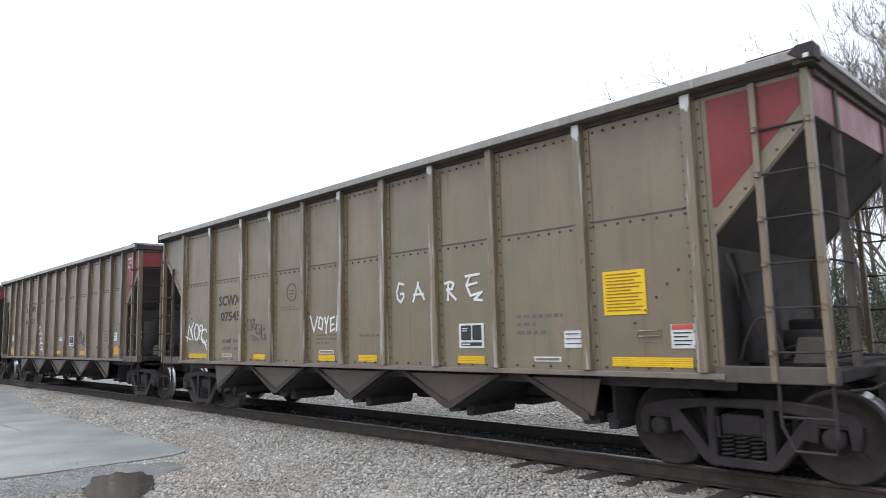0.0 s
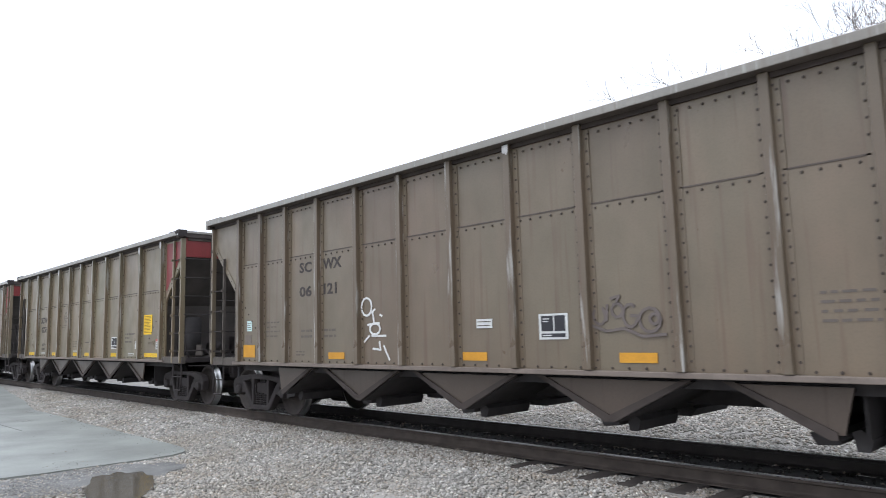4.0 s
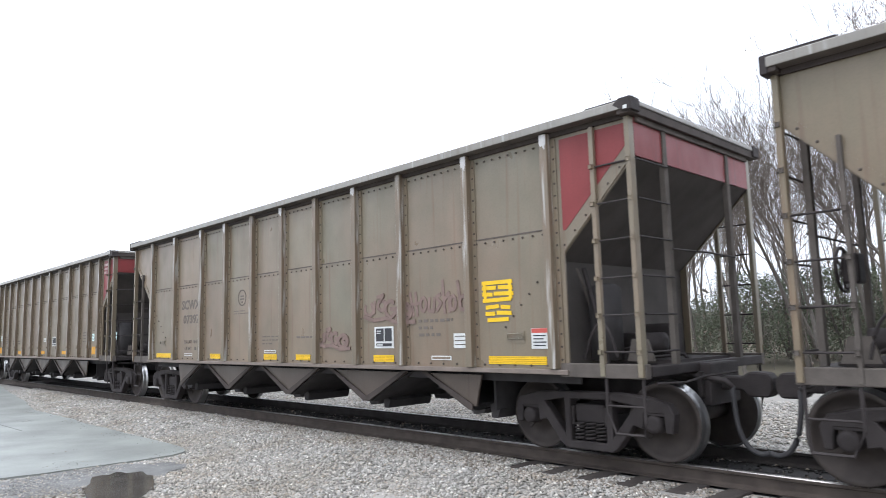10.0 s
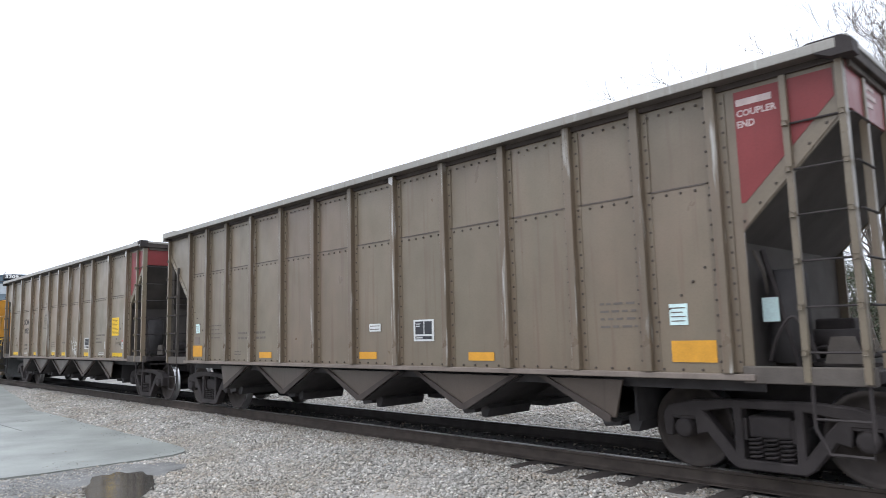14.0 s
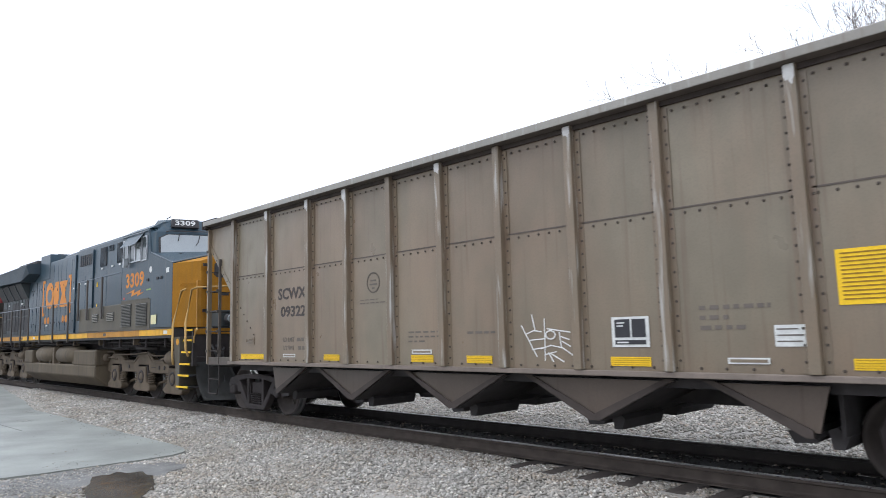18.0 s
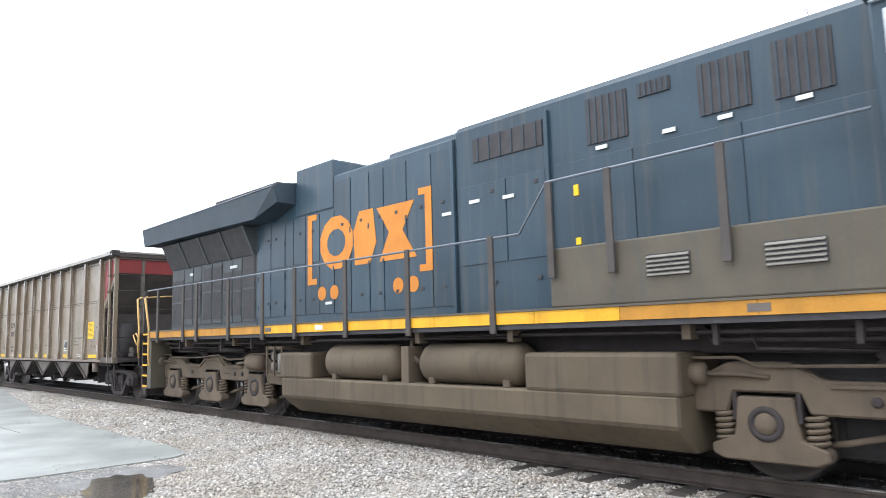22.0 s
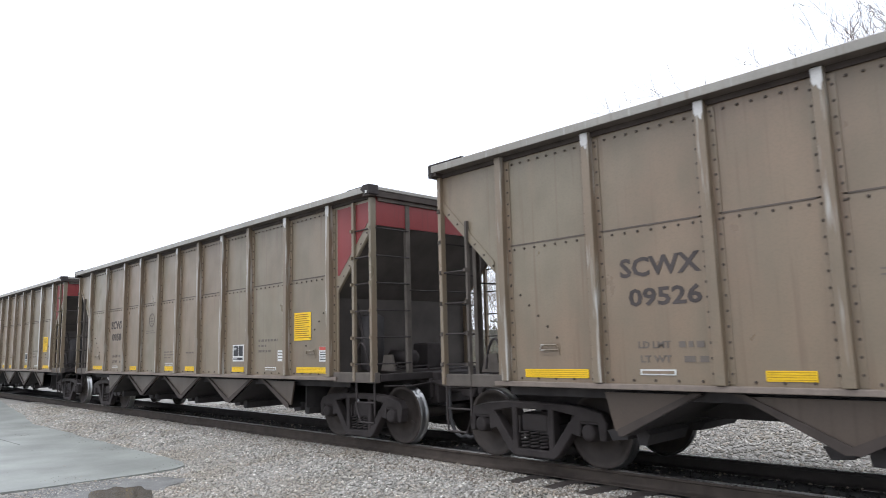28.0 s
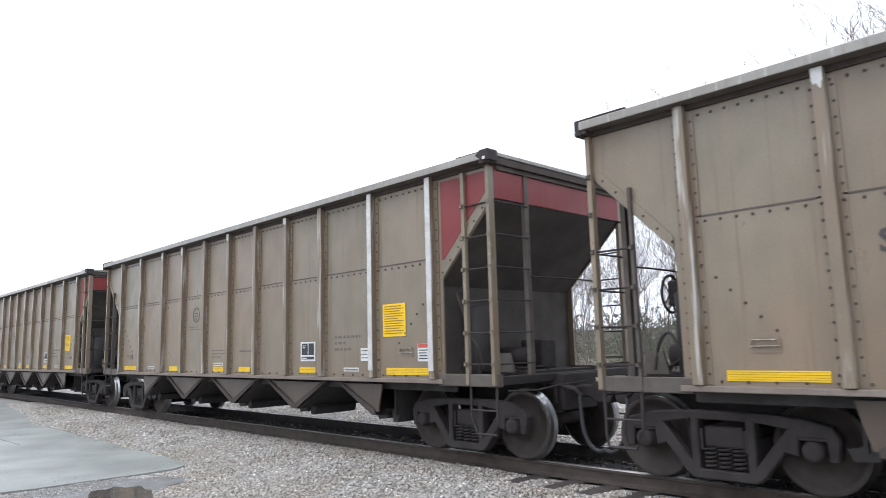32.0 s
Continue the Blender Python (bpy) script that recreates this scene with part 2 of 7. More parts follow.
M["bud"] = material("dead_leaves_and_buds", (0.17, 0.135, 0.105), 0.9, vary=0.3, scale=3, bump=0, rand=0.2)
M["brush"] = material("winter_undergrowth", (0.150, 0.152, 0.112), 0.95, vary=0.5, scale=0.7, grain=20, bump=0)
M["evergreen"] = material("dull_evergreen_leaves", (0.130, 0.150, 0.100), 0.9, vary=0.5, scale=1.2, grain=20, bump=0, rand=0.2)
M["earth"] = material("leaf_littered_earth", (0.13, 0.115, 0.08), 0.95, vary=0.3, scale=0.6, grain=20, bump=0.4)
M["far"] = material("far_winter_woods", (0.165, 0.16, 0.145), 1.0, vary=0.25, scale=0.2, grain=2, bump=0)
M["blue"] = material("dusty_dark_blue_locomotive_paint", (0.030, 0.056, 0.077), 0.36, vary=0.28, scale=0.8, grain=30, bump=0.03, streak=0.6, rand=0.14, grime=(0.08, 0.088, 0.086))
M["blue_dirty"] = material("dusty_olive_brown_paint", (0.094, 0.081, 0.059), 0.6, vary=0.25, scale=1.5, grain=34, bump=0.05, streak=0.5, grime=(0.06, 0.065, 0.066))
M["plow"] = material("scuffed_grey_plow_steel", (0.085, 0.086, 0.083), 0.6, 0.1, vary=0.35, scale=3, grain=30, bump=0.1, streak=0.3)
M["gold"] = material("locomotive_gold_paint", (0.41, 0.19, 0.024), 0.6, spec=0.15, vary=0.16, scale=1.5, grain=34, bump=0.03, streak=0.45, grime=(0.27, 0.15, 0.04))
M["loco_orange"] = material("weathered_orange_lettering", (0.60, 0.22, 0.03), 0.6, vary=0.15, scale=3, grain=40, bump=0, streak=0.3, grime=(0.4, 0.15, 0.03))
M["loco_dirt"] = material("dust_caked_truck_frame", (0.110, 0.084, 0.058), 0.85, vary=0.35, scale=2.2, grain=40, bump=0.2, streak=0.5, grime=(0.055, 0.045, 0.036))
M["tank"] = material("dust_caked_fuel_tank", (0.100, 0.077, 0.050), 0.75, vary=0.3, scale=1.2, grain=40, bump=0.08, streak=0.6, grime=(0.042, 0.036, 0.029))
M["grille"] = material("black_grille", (0.048, 0.046, 0.048), 0.7, vary=0.3, scale=6)
M["slat"] = material("dusty_pale_louvre_slat", (0.19, 0.18, 0.155), 0.7, vary=0.2, scale=5)
M["slat_dim"] = material("dusty_grey_louvre_slat", (0.125, 0.122, 0.108), 0.7, vary=0.2, scale=5)
M["dkblue"] = material("black_blue_radiator_paint", (0.030, 0.047, 0.062), 0.5, vary=0.25, scale=1.5, grain=30, streak=0.4, grime=(0.06, 0.062, 0.06))
M["steel"] = material("dulled_blue_grey_handrail", (0.16, 0.185, 0.215), 0.4, 0.3, vary=0.12, scale=6)
M["alu"] = material("aluminium_window_frame", (0.44, 0.46, 0.48), 0.4, 0.6, vary=0.12, scale=6, bump=0.02)


def glass(name, tone, rough=0.05):
    m = material(name, tone, rough, vary=0.05, bump=0.0, spec=0.8)
    return m


M["glass"] = glass("tinted_cab_glass", (0.10, 0.115, 0.12))
M["windscreen"] = glass("pale_windscreen_glass", (0.34, 0.37, 0.385), 0.08)
lampm = bpy.data.materials.new("lit_lamp_lens")
lampm.use_nodes = True
lampm.node_tree.nodes["Principled BSDF"].inputs["Emission Color"].default_value = (1, 0.97, 0.9, 1)
lampm.node_tree.nodes["Principled BSDF"].inputs["Emission Strength"].default_value = 1.2
M["lamp"] = lampm


# ---------------------------------------------------------------- mesh tools
def part(name, bm, mat, parent=None, label=""):
    me = bpy.data.meshes.new(name)
    bm.to_mesh(me)
    bm.free()
    me.materials.append(M[mat])
    ob = new(name, me)
    ob.parent = parent
    if label:
        ob["label"] = label
    return ob


def again(ob, parent, m=None):
    """The same mesh as another part."""
    o = new(ob.name.split(".")[0], ob.data)
    o.parent = parent
    if m is not None:
        o.matrix_basis = m
    return o


def box(x0, x1, y0, y1, z0, z1, bev=0.0, bm=None):
    bm = bm or bmesh.new()
    r = bmesh.ops.create_cube(bm, size=1.0)
    vs = r["verts"]
    for v in vs:
        v.co = Vector((x0 + (v.co.x + 0.5) * (x1 - x0), y0 + (v.co.y + 0.5) * (y1 - y0), z0 + (v.co.z + 0.5) * (z1 - z0)))
    if bev:
        es = list({e for v in vs for e in v.link_edges})
        bmesh.ops.bevel(bm, geom=es, offset=bev, segments=2, affect="EDGES", profile=0.5)
    return bm


def prism(pts, a, b, axis="y", bm=None, bev=0.0):
    """A flat outline pushed from a to b along an axis. Outline in (x, z) for y, (y, z) for x, (x, y) for z."""
    bm = bm or bmesh.new()

    def at(p, d):
        return {"y": (p[0], d, p[1]), "x": (d, p[0], p[1]), "z": (p[0], p[1], d)}[axis]
    v0 = [bm.verts.new(at(p, a)) for p in pts]
    v1 = [bm.verts.new(at(p, b)) for p in pts]
    fs = [bm.faces.new(v0), bm.faces.new(v1[::-1])]
    for i in range(len(pts)):
        j = (i + 1) % len(pts)
        fs.append(bm.faces.new((v0[i], v1[i], v1[j], v0[j])))
    bmesh.ops.recalc_face_normals(bm, faces=fs)
    if bev:
        es = list({e for f in fs for e in f.edges})
        bmesh.ops.bevel(bm, geom=es, offset=bev, segments=1, affect="EDGES", profile=0.5)
    return bm


def holed(outer, holes, a, b, bev=0.0):
    """An outline in (x, z) with openings, pushed from a to b along y."""
    bm = bmesh.new()
    es = []
    for ring in (outer, *holes):
        vs = [bm.verts.new((p, a, q)) for p, q in ring]
        es += [bm.edges.new((vs[i], vs[(i + 1) % len(vs)])) for i in range(len(vs))]
    flat = [f for f in bmesh.ops.triangle_fill(bm, edges=es, use_beauty=True)["geom"] if isinstance(f, bmesh.types.BMFace)]
    up = bmesh.ops.extrude_face_region(bm, geom=flat)["geom"]
    for v in up:
        if isinstance(v, bmesh.types.BMVert):
            v.co.y = b
    bmesh.ops.recalc_face_normals(bm, faces=bm.faces[:])
    if bev:
        sharp = [e for e in bm.edges if len(e.link_faces) == 2 and e.calc_face_angle() > 1.2]
        bmesh.ops.bevel(bm, geom=sharp, offset=bev, segments=1, affect="EDGES", profile=0.5)
    return bm


def tube(pts, r, seg=8, bm=None, cap=True):
    """A round bar through points."""
    bm = bm or bmesh.new()
    pts = [Vector(p) for p in pts]
    rings = []
    for i, p in enumerate(pts):
        d = (pts[min(i + 1, len(pts) - 1)] - pts[max(i - 1, 0)]).normalized()
        up = Vector((0, 0, 1)) if abs(d.z) < 0.95 else Vector((1, 0, 0))
        s = d.cross(up).normalized()
        u = s.cross(d)
        rr = r[i] if isinstance(r, (list, tuple)) else r
        rings.append([bm.verts.new(p + (s * math.cos(k * math.tau / seg) + u * math.sin(k * math.tau / seg)) * rr) for k in range(seg)])
    fs = []
    for a, b in zip(rings, rings[1:]):
        for k in range(seg):
            fs.append(bm.faces.new((a[k], a[(k + 1) % seg], b[(k + 1) % seg], b[k])))
    if cap:
        fs.append(bm.faces.new(rings[0]))
        fs.append(bm.faces.new(rings[-1][::-1]))
    bmesh.ops.recalc_face_normals(bm, faces=fs)
    for f in fs:
        f.smooth = seg > 6
    return bm


def bend(pts, n=4):
    """A smooth curve through points."""
    p = [Vector(q) for q in pts]
    out = []
    for i in range(len(p) - 1):
        a, b, c, d = p[max(i - 1, 0)], p[i], p[i + 1], p[min(i + 2, len(p) - 1)]
        for k in range(n):
            u = k / n
            out.append(0.5 * (2 * b + (c - a) * u + (2 * a - 5 * b + 4 * c - d) * u * u + (3 * b - a - 3 * c + d) * u ** 3))
    return out + [p[-1]]


def lathe(profile, axis="y", seg=32, bm=None, centre=(0, 0, 0)):
    """A turned form; profile in (distance along the axis, radius)."""
    bm = bm or bmesh.new()
    rings = []
    for d, r in profile:
        ring = []
        for k in range(seg):
            c, s = r * math.cos(k * math.tau / seg), r * math.sin(k * math.tau / seg)
            ring.append(bm.verts.new(Vector(centre) + Vector({"y": (c, d, s), "x": (d, c, s), "z": (c, s, d)}[axis])))
        rings.append(ring)
    fs = []
    for a, b in zip(rings, rings[1:]):
        for k in range(seg):
            fs.append(bm.faces.new((a[k], a[(k + 1) % seg], b[(k + 1) % seg], b[k])))
    fs += [bm.faces.new(rings[0]), bm.faces.new(rings[-1])]
    bmesh.ops.recalc_face_normals(bm, faces=fs)
    for f in fs[:-2]:
        f.smooth = True
    return bm


def bolts(spots, r, face, bm=None):
    """Small six-sided heads on a vertical side (face: y) at (x, z)."""
    bm = bm or bmesh.new()
    for x, z in spots:
        v = [bm.verts.new((x + r * math.cos(k * math.tau / 6), face, z + r * math.sin(k * math.tau / 6))) for k in range(6)]
        w = [bm.verts.new((x + 0.7 * r * math.cos(k * math.tau / 6), face - 0.014, z + 0.7 * r * math.sin(k * math.tau / 6))) for k in range(6)]
        bm.faces.new(w[::-1])
        for k in range(6):
            bm.faces.new((v[k], v[(k + 1) % 6], w[(k + 1) % 6], w[k]))
    bmesh.ops.recalc_face_normals(bm, faces=bm.faces[:])
    return bm


def words(name, text, x, z, y, height, mat, parent, width=None, label=""):
    """Lettering on a side that faces -y; x, z: the lower left corner."""
    cu = bpy.data.curves.new(name, "FONT")
    cu.body, cu.size, cu.extrude, cu.resolution_u, cu.offset = text, 1.0, 0.002, 2, 0.026
    tmp = new(name, cu)
    dg = bpy.context.evaluated_depsgraph_get()
    dg.update()
    me = bpy.data.meshes.new_from_object(tmp.evaluated_get(dg))
    bpy.data.objects.remove(tmp)
    bpy.data.curves.remove(cu)
    co = np.array([v.co[:] for v in me.vertices])
    lo, hi = co.min(0), co.max(0)
    s = height / (hi[1] - lo[1])
    sx = s if width is None else width / (hi[0] - lo[0])
    for v in me.vertices:
        c = v.co.copy()
        v.co = ((c.x - lo[0]) * sx + x, y - c.z, (c.y - lo[1]) * s + z)
    me.materials.clear()
    me.materials.append(M[mat])
    ob = new(name, me)
    ob.parent, ob["kind"] = parent, "stuff"
    if label:
        ob["label"] = label
    return ob


def stroke(lines, x, z, y, sx, sz, r, bm=None):
    """Brush strokes on a side: polylines in unit space as thin flat ribbons."""
    bm = bm or bmesh.new()
    lift = 0
    for ln in lines:
        p = [Vector((x + a * sx, y, z + b * sz)) for a, b in ln]
        for a, b in zip(p, p[1:]):
            lift += 1
            d = (b - a).normalized()
            s = Vector((-d.z, 0, d.x)) * r
            e = d * r * 0.6
            vs = [bm.verts.new(q) for q in (a - e - s, b + e - s, b + e + s, a - e + s)]
            ws = [bm.verts.new(v.co + Vector((0, -0.003 - 0.0002 * lift, 0))) for v in vs]
            bm.faces.new(ws)
            for k in range(4):
                bm.faces.new((vs[k], vs[(k + 1) % 4], ws[(k + 1) % 4], ws[k]))
    bmesh.ops.recalc_face_normals(bm, faces=bm.faces[:])
    return bm


def empty(name, label, category, group=""):
    e = new(name)
    e.empty_display_size = 0.3
    return tagged(e, label, category, group)


# ---------------------------------------------------------------- ground, track bed, pavement
def sheet(name, verts, faces, mat, label, kind="structure", category=""):
    me = bpy.data.meshes.new(name)
    me.from_pydata([tuple(v) for v in verts], [], [tuple(f) for f in faces])
    me.materials.append(M[mat])
    ob = new(name, me)
    return tagged(ob, label, category, kind=kind)


GROUND = -0.34


def bed(x, y):
    """Height of the ballast across the track and out over the yard."""
    a = abs(y)
    wob = 0.018 * noise.noise((x * 0.35, y * 0.5, 0.0)) + 0.012 * noise.noise((x * 1.3, y * 1.3, 4.0))
    if a < 0.66:
        h = -0.176
    elif a < 0.95:
        h = -0.215
    elif a < 1.55:
        bare = min(1.0, max(0.0, (x + 6.6) / 1.4)) if y < 0 else 0.0
        h = -0.172 - 0.033 * bare
    elif a < 3.2:
        s = (a - 1.55) / 1.65
        h = -0.185 + (GROUND + 0.185) * s * s * (3 - 2 * s)
    else:
        h = GROUND
    return h + wob * (0.4 if a < 1.2 else 1.0)


def ground_sheet():
    xs = [-3000, -800, -250, -120] + [-80 + i * 1.0 for i in range(101)] + [60, 150, 500, 3000]
    ys = [-3000, -600, -150, -60, -30, -18] + [-12 + i * 0.4 for i in range(61)] + [16, 22, 30, 45, 80, 200, 800, 3000]
    verts = [(x, y, bed(x, y) + (0.9 * min(1, max(0, (y - 9) / 8)) if y < 400 else 0.9)) for y in ys for x in xs]
    nx = len(xs)
    faces = [(j * nx + i, j * nx + i + 1, (j + 1) * nx + i + 1, (j + 1) * nx + i) for j in range(len(ys) - 1) for i in range(nx - 1)]
    ob = sheet("ground", verts, faces, "ballast", "pale grey gravel yard running out to leaf-littered earth")
    ob.data.materials.append(M["earth"])
    ob.data.materials.append(M["oily"])
    for p in ob.data.polygons:
        p.use_smooth = True
        # strip between the rails takes the colour with the train's shadow in it
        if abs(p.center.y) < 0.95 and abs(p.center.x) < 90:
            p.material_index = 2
        if p.center.y > 11.5 or abs(p.center.x) > 90 or p.center.y < -40:
            p.material_index = 1
    return ob


def stones(name, n, x0, x1, y0, y1, size, mat, label, seed, keep=None, sink=0.25, lift=None):
    """Loose stones strewn on the bed, each an irregular eight-faced lump."""
    rng = np.random.default_rng(seed)
    px, py = rng.uniform(x0, x1, n), rng.uniform(y0, y1, n)
    if keep is not None:
        ok = np.array([keep(a, b) for a, b in zip(px, py)])
        px, py = px[ok], py[ok]
        n = len(px)
    r = size * rng.uniform(0.55, 1.3, n)
    base = np.array([[1, 0, 0], [0, 1, 0], [-1, 0, 0], [0, -1, 0], [0.1, 0.1, 0.75], [0, 0, -0.6]])
    v = base[None] * rng.uniform(0.6, 1.25, (n, 6, 1)) + rng.uniform(-0.22, 0.22, (n, 6, 3))
    a = rng.uniform(0, math.tau, n)
    c, s = np.cos(a)[:, None], np.sin(a)[:, None]
    x = (v[..., 0] * c - v[..., 1] * s) * r[:, None] + px[:, None]
    y = (v[..., 0] * s + v[..., 1] * c) * r[:, None] + py[:, None]
    h = np.array([bed(p, q) if lift is None else lift for p, q in zip(px, py)])
    z = v[..., 2] * r[:, None] * 0.8 + (h + r * sink)[:, None]
    co = np.stack([x, y, z], -1).reshape(-1, 3)
    f = np.array([[0, 1, 4], [1, 2, 4], [2, 3, 4], [3, 0, 4], [1, 0, 5], [2, 1, 5], [3, 2, 5], [0, 3, 5]])
    fa = (f[None] + (np.arange(n) * 6)[:, None, None]).reshape(-1, 3)
    me = bpy.data.meshes.new(name)
    me.vertices.add(len(co))
    me.vertices.foreach_set("co", co.ravel())
    me.loops.add(fa.size)
    me.loops.foreach_set("vertex_index", fa.ravel())
    me.polygons.add(len(fa))
    me.polygons.foreach_set("loop_start", np.arange(0, fa.size, 3))
    me.update(calc_edges=True)
    me.materials.append(M[mat])
    return tagged(new(name, me), label, "gravel", kind="stuff")


ground_sheet()

RAIL = [(-0.075, -0.185), (0.075, -0.185), (0.075, -0.172), (0.02, -0.155), (0.012, -0.14), (0.012, -0.05), (0.036, -0.04), (0.037, -0.01),
        (0.028, 0.0), (-0.028, 0.0), (-0.037, -0.01), (-0.036, -0.04), (-0.012, -0.05), (-0.012, -0.14), (-0.02, -0.155), (-0.075, -0.172)]


def rail(y):
    # the far rail gets the darker web, shade painted in
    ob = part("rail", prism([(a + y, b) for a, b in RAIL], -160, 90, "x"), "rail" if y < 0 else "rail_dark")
    ob.data.materials.append(M["railhead"])
    for p in ob.data.polygons:
        if p.center.z > -0.006 and abs(p.normal.z) > 0.5:
            p.material_index = 1
    return tagged(ob, "long rusty steel rail with a polished running head on wooden ties", "rail", "rails of the track", "structure")


rail(-0.755)
rail(0.755)


def in_slab(x, y):
    """Inside the concrete pavement: its corner lies by the track, its edges are ragged."""
    ex = -11.35 + 0.10 * noise.noise((0.0, y * 1.1, 7.0)) + 0.06 * noise.noise((0.0, y * 4.0, 2.0)) - 0.20 * max(0.0, -5.3 - y)
    ey = -3.05 + 0.12 * noise.noise((x * 0.5, 0.0, 3.0)) + 0.05 * noise.noise((x * 2.7, 0.0, 9.0)) - 0.012 * (x + 11.5) + min(1.45, 0.115 * max(0.0, -22.0 - x))
    dx, dy = ex - x, ey - y
    if dx < 1.0 and dy < 0.45:
        return math.hypot((1.0 - dx) / 1.0, (0.45 - dy) / 0.45) < 1.0
    return dx > 0 and dy > 0


def slab():
    """The pavement as a ragged-edged plate, a fan of its outline."""
    out = []
    for y in np.arange(-60, -3.9, 0.22):
        x = -8.0
        while not in_slab(x, y):
            x -= 0.03
        out.append((x, y))
    xs = np.concatenate([np.arange(out[-1][0] - 0.04, -13.2, -0.10), np.arange(-13.2, -70, -0.6)])
    for x in xs:
        y = -1.3
        while not in_slab(x, y) and y > -6:
            y -= 0.02
        out.append((x, y))
    out += [(-70, -60)]
    bm = bmesh.new()
    top = [bm.verts.new((x, y, max(GROUND + 0.034, bed(x, y) + 0.03) if y > -2.85 else GROUND + 0.034)) for x, y in out]
    low = [bm.verts.new((x, y, GROUND - 0.12)) for x, y in out]
    f = bm.faces.new(top)
    fs = [f]
    for i in range(len(out)):
        j = (i + 1) % len(out)
        fs.append(bm.faces.new((top[i], low[i], low[j], top[j])))
    bmesh.ops.triangulate(bm, faces=[f])
    bmesh.ops.recalc_face_normals(bm, faces=bm.faces[:])
    return tagged(part("pavement", bm, "concrete"), "damp pale grey-green concrete pavement with a crumbled edge", "pavement", kind="structure")


slab()
crack = tube([(-30, -4.55, GROUND + 0.032), (-24, -4.5, GROUND + 0.032), (-19.5, -4.42, GROUND + 0.033), (-17.2, -4.36, GROUND + 0.032)], 0.009, 4)
tagged(part("pavement_crack", crack, "joint"), "thin dark joint line across the concrete pavement", "crack", kind="structure")


def blot(name, cx, cy, rx, ry, z, mat, label, category, seed, turn=0.0, kind="structure"):
    bm = bmesh.new()
    vs = []
    for k in range(64):
        a = k * math.tau / 64
        w = 1 + 0.30 * noise.noise((2 * math.cos(a), 2 * math.sin(a), seed)) + 0.12 * noise.noise((6 * math.cos(a), 6 * math.sin(a), seed))
        p, q = rx * w * math.cos(a), ry * w * math.sin(a)
        vs.append(bm.verts.new((cx + p * math.cos(turn) - q * math.sin(turn), cy + p * math.sin(turn) + q * math.cos(turn), z)))
    f = bm.faces.new(vs)
    r = bmesh.ops.extrude_face_region(bm, geom=[f])
    for v in r["geom"]:
        if isinstance(v, bmesh.types.BMVert):
            v.co.z -= 0.004 if kind == "structure" else 0.03
    bmesh.ops.recalc_face_normals(bm, faces=bm.faces[:])
    return tagged(part(name, bm, mat), label, category, kind=kind)


# ties under the rails, the outer ends showing on the near side
rngt = random.Random(5)
tie_mesh = None
TIES = []
for i in range(112):
    x = -46.96 + i * 0.54
    if tie_mesh is None:
        tie_mesh = part("tie", box(-0.12, 0.12, -1.42, -0.84, -0.19, 0.0, 0.012, box(-0.12, 0.12, -0.84, 1.35, -0.19, -0.002, 0.012)), "tie")
        tie_mesh.data.materials.append(M["tie_end"])
        for p in tie_mesh.data.polygons:
            p.material_index = 1 if p.center.y < -0.84 else 0
        t = tie_mesh
    else:
        t = new("tie", tie_mesh.data)
    t.matrix_basis = pose(x + rngt.uniform(-0.04, 0.04), rngt.uniform(-0.06, 0.06), -0.186, 0, 0, rngt.uniform(-1.5, 1.5))
    tagged(t, "dark creosoted wooden tie half buried in ballast", "railway tie", "ties under the rails", "structure")


# ---------------------------------------------------------------- coal hopper cars
HALF = 7.325            # half the length over the top
PITCH = 16.18           # coupler to coupler
SHEET = -1.56           # near side sheet
RIBS_A = [-1.18, -2.55, -3.95, -5.08, -6.22, -7.33, -8.45, -9.58, -10.71, -12.11, -13.47]
RIBS_B = [-1.22, -2.08, -2.99, -4.03, -5.15, -6.24, -7.33, -8.42, -9.51, -10.63, -11.67, -12.58, -13.44]
TRUCK = 6.21


def wheelset_mesh(r=0.457, end=1.10):
    bm = bmesh.new()
    for s in (-1, 1):
        prof = [(0.70, 0.08), (0.70, r + 0.0), (0.708, r + 0.028), (0.728, r + 0.028), (0.742, r + 0.004), (0.79, r), (0.845, r - 0.004), (0.85, r - 0.012),
                (0.85, r - 0.06), (0.815, r - 0.075), (0.80, 0.17), (0.86, 0.14), (0.86, 0.075)]
        lathe([(s * d, q) for d, q in prof], "y", 40, bm)
        for k in range(3):
            a = k * math.tau / 3
            box(math.cos(a) * 0.045 - 0.014, math.cos(a) * 0.045 + 0.014, s * end - 0.012, s * end + 0.012, math.sin(a) * 0.045 - 0.014, math.sin(a) * 0.045 + 0.014, 0, bm)
        # chalk tick and wear on the plate
        box(0.19, 0.30, s * 0.822 - 0.006, s * 0.822 + 0.006, -0.02, 0.02, 0, bm)
    lathe([(-end, 0.085), (end, 0.085)], "y", 16, bm)
    me = bpy.data.meshes.new("wheelset")
    bm.to_mesh(me)
    bm.free()
    me.materials.append(M["wheel"])
    me.materials.append(M["tread"])
    for p in me.polygons:
        c = p.center
        rr = math.hypot(c.x, c.z)
        if rr > r - 0.02 and 0.70 < abs(c.y) < 0.846:
            p.material_index = 1
    return me


WHEELSET = wheelset_mesh()


def spring_mesh(h, r=0.062, turns=5):
    n = turns * 10
    pts = [(r * math.cos(k * math.tau / 10), r * math.sin(k * math.tau / 10), h * k / n) for k in range(n + 1)]
    me = bpy.data.meshes.new("spring")
    bm = tube(pts, 0.014, 5)
    bm.to_mesh(me)
    bm.free()
    me.materials.append(M["iron"])
    return me


SPRING = spring_mesh(0.215, 0.066, 5)


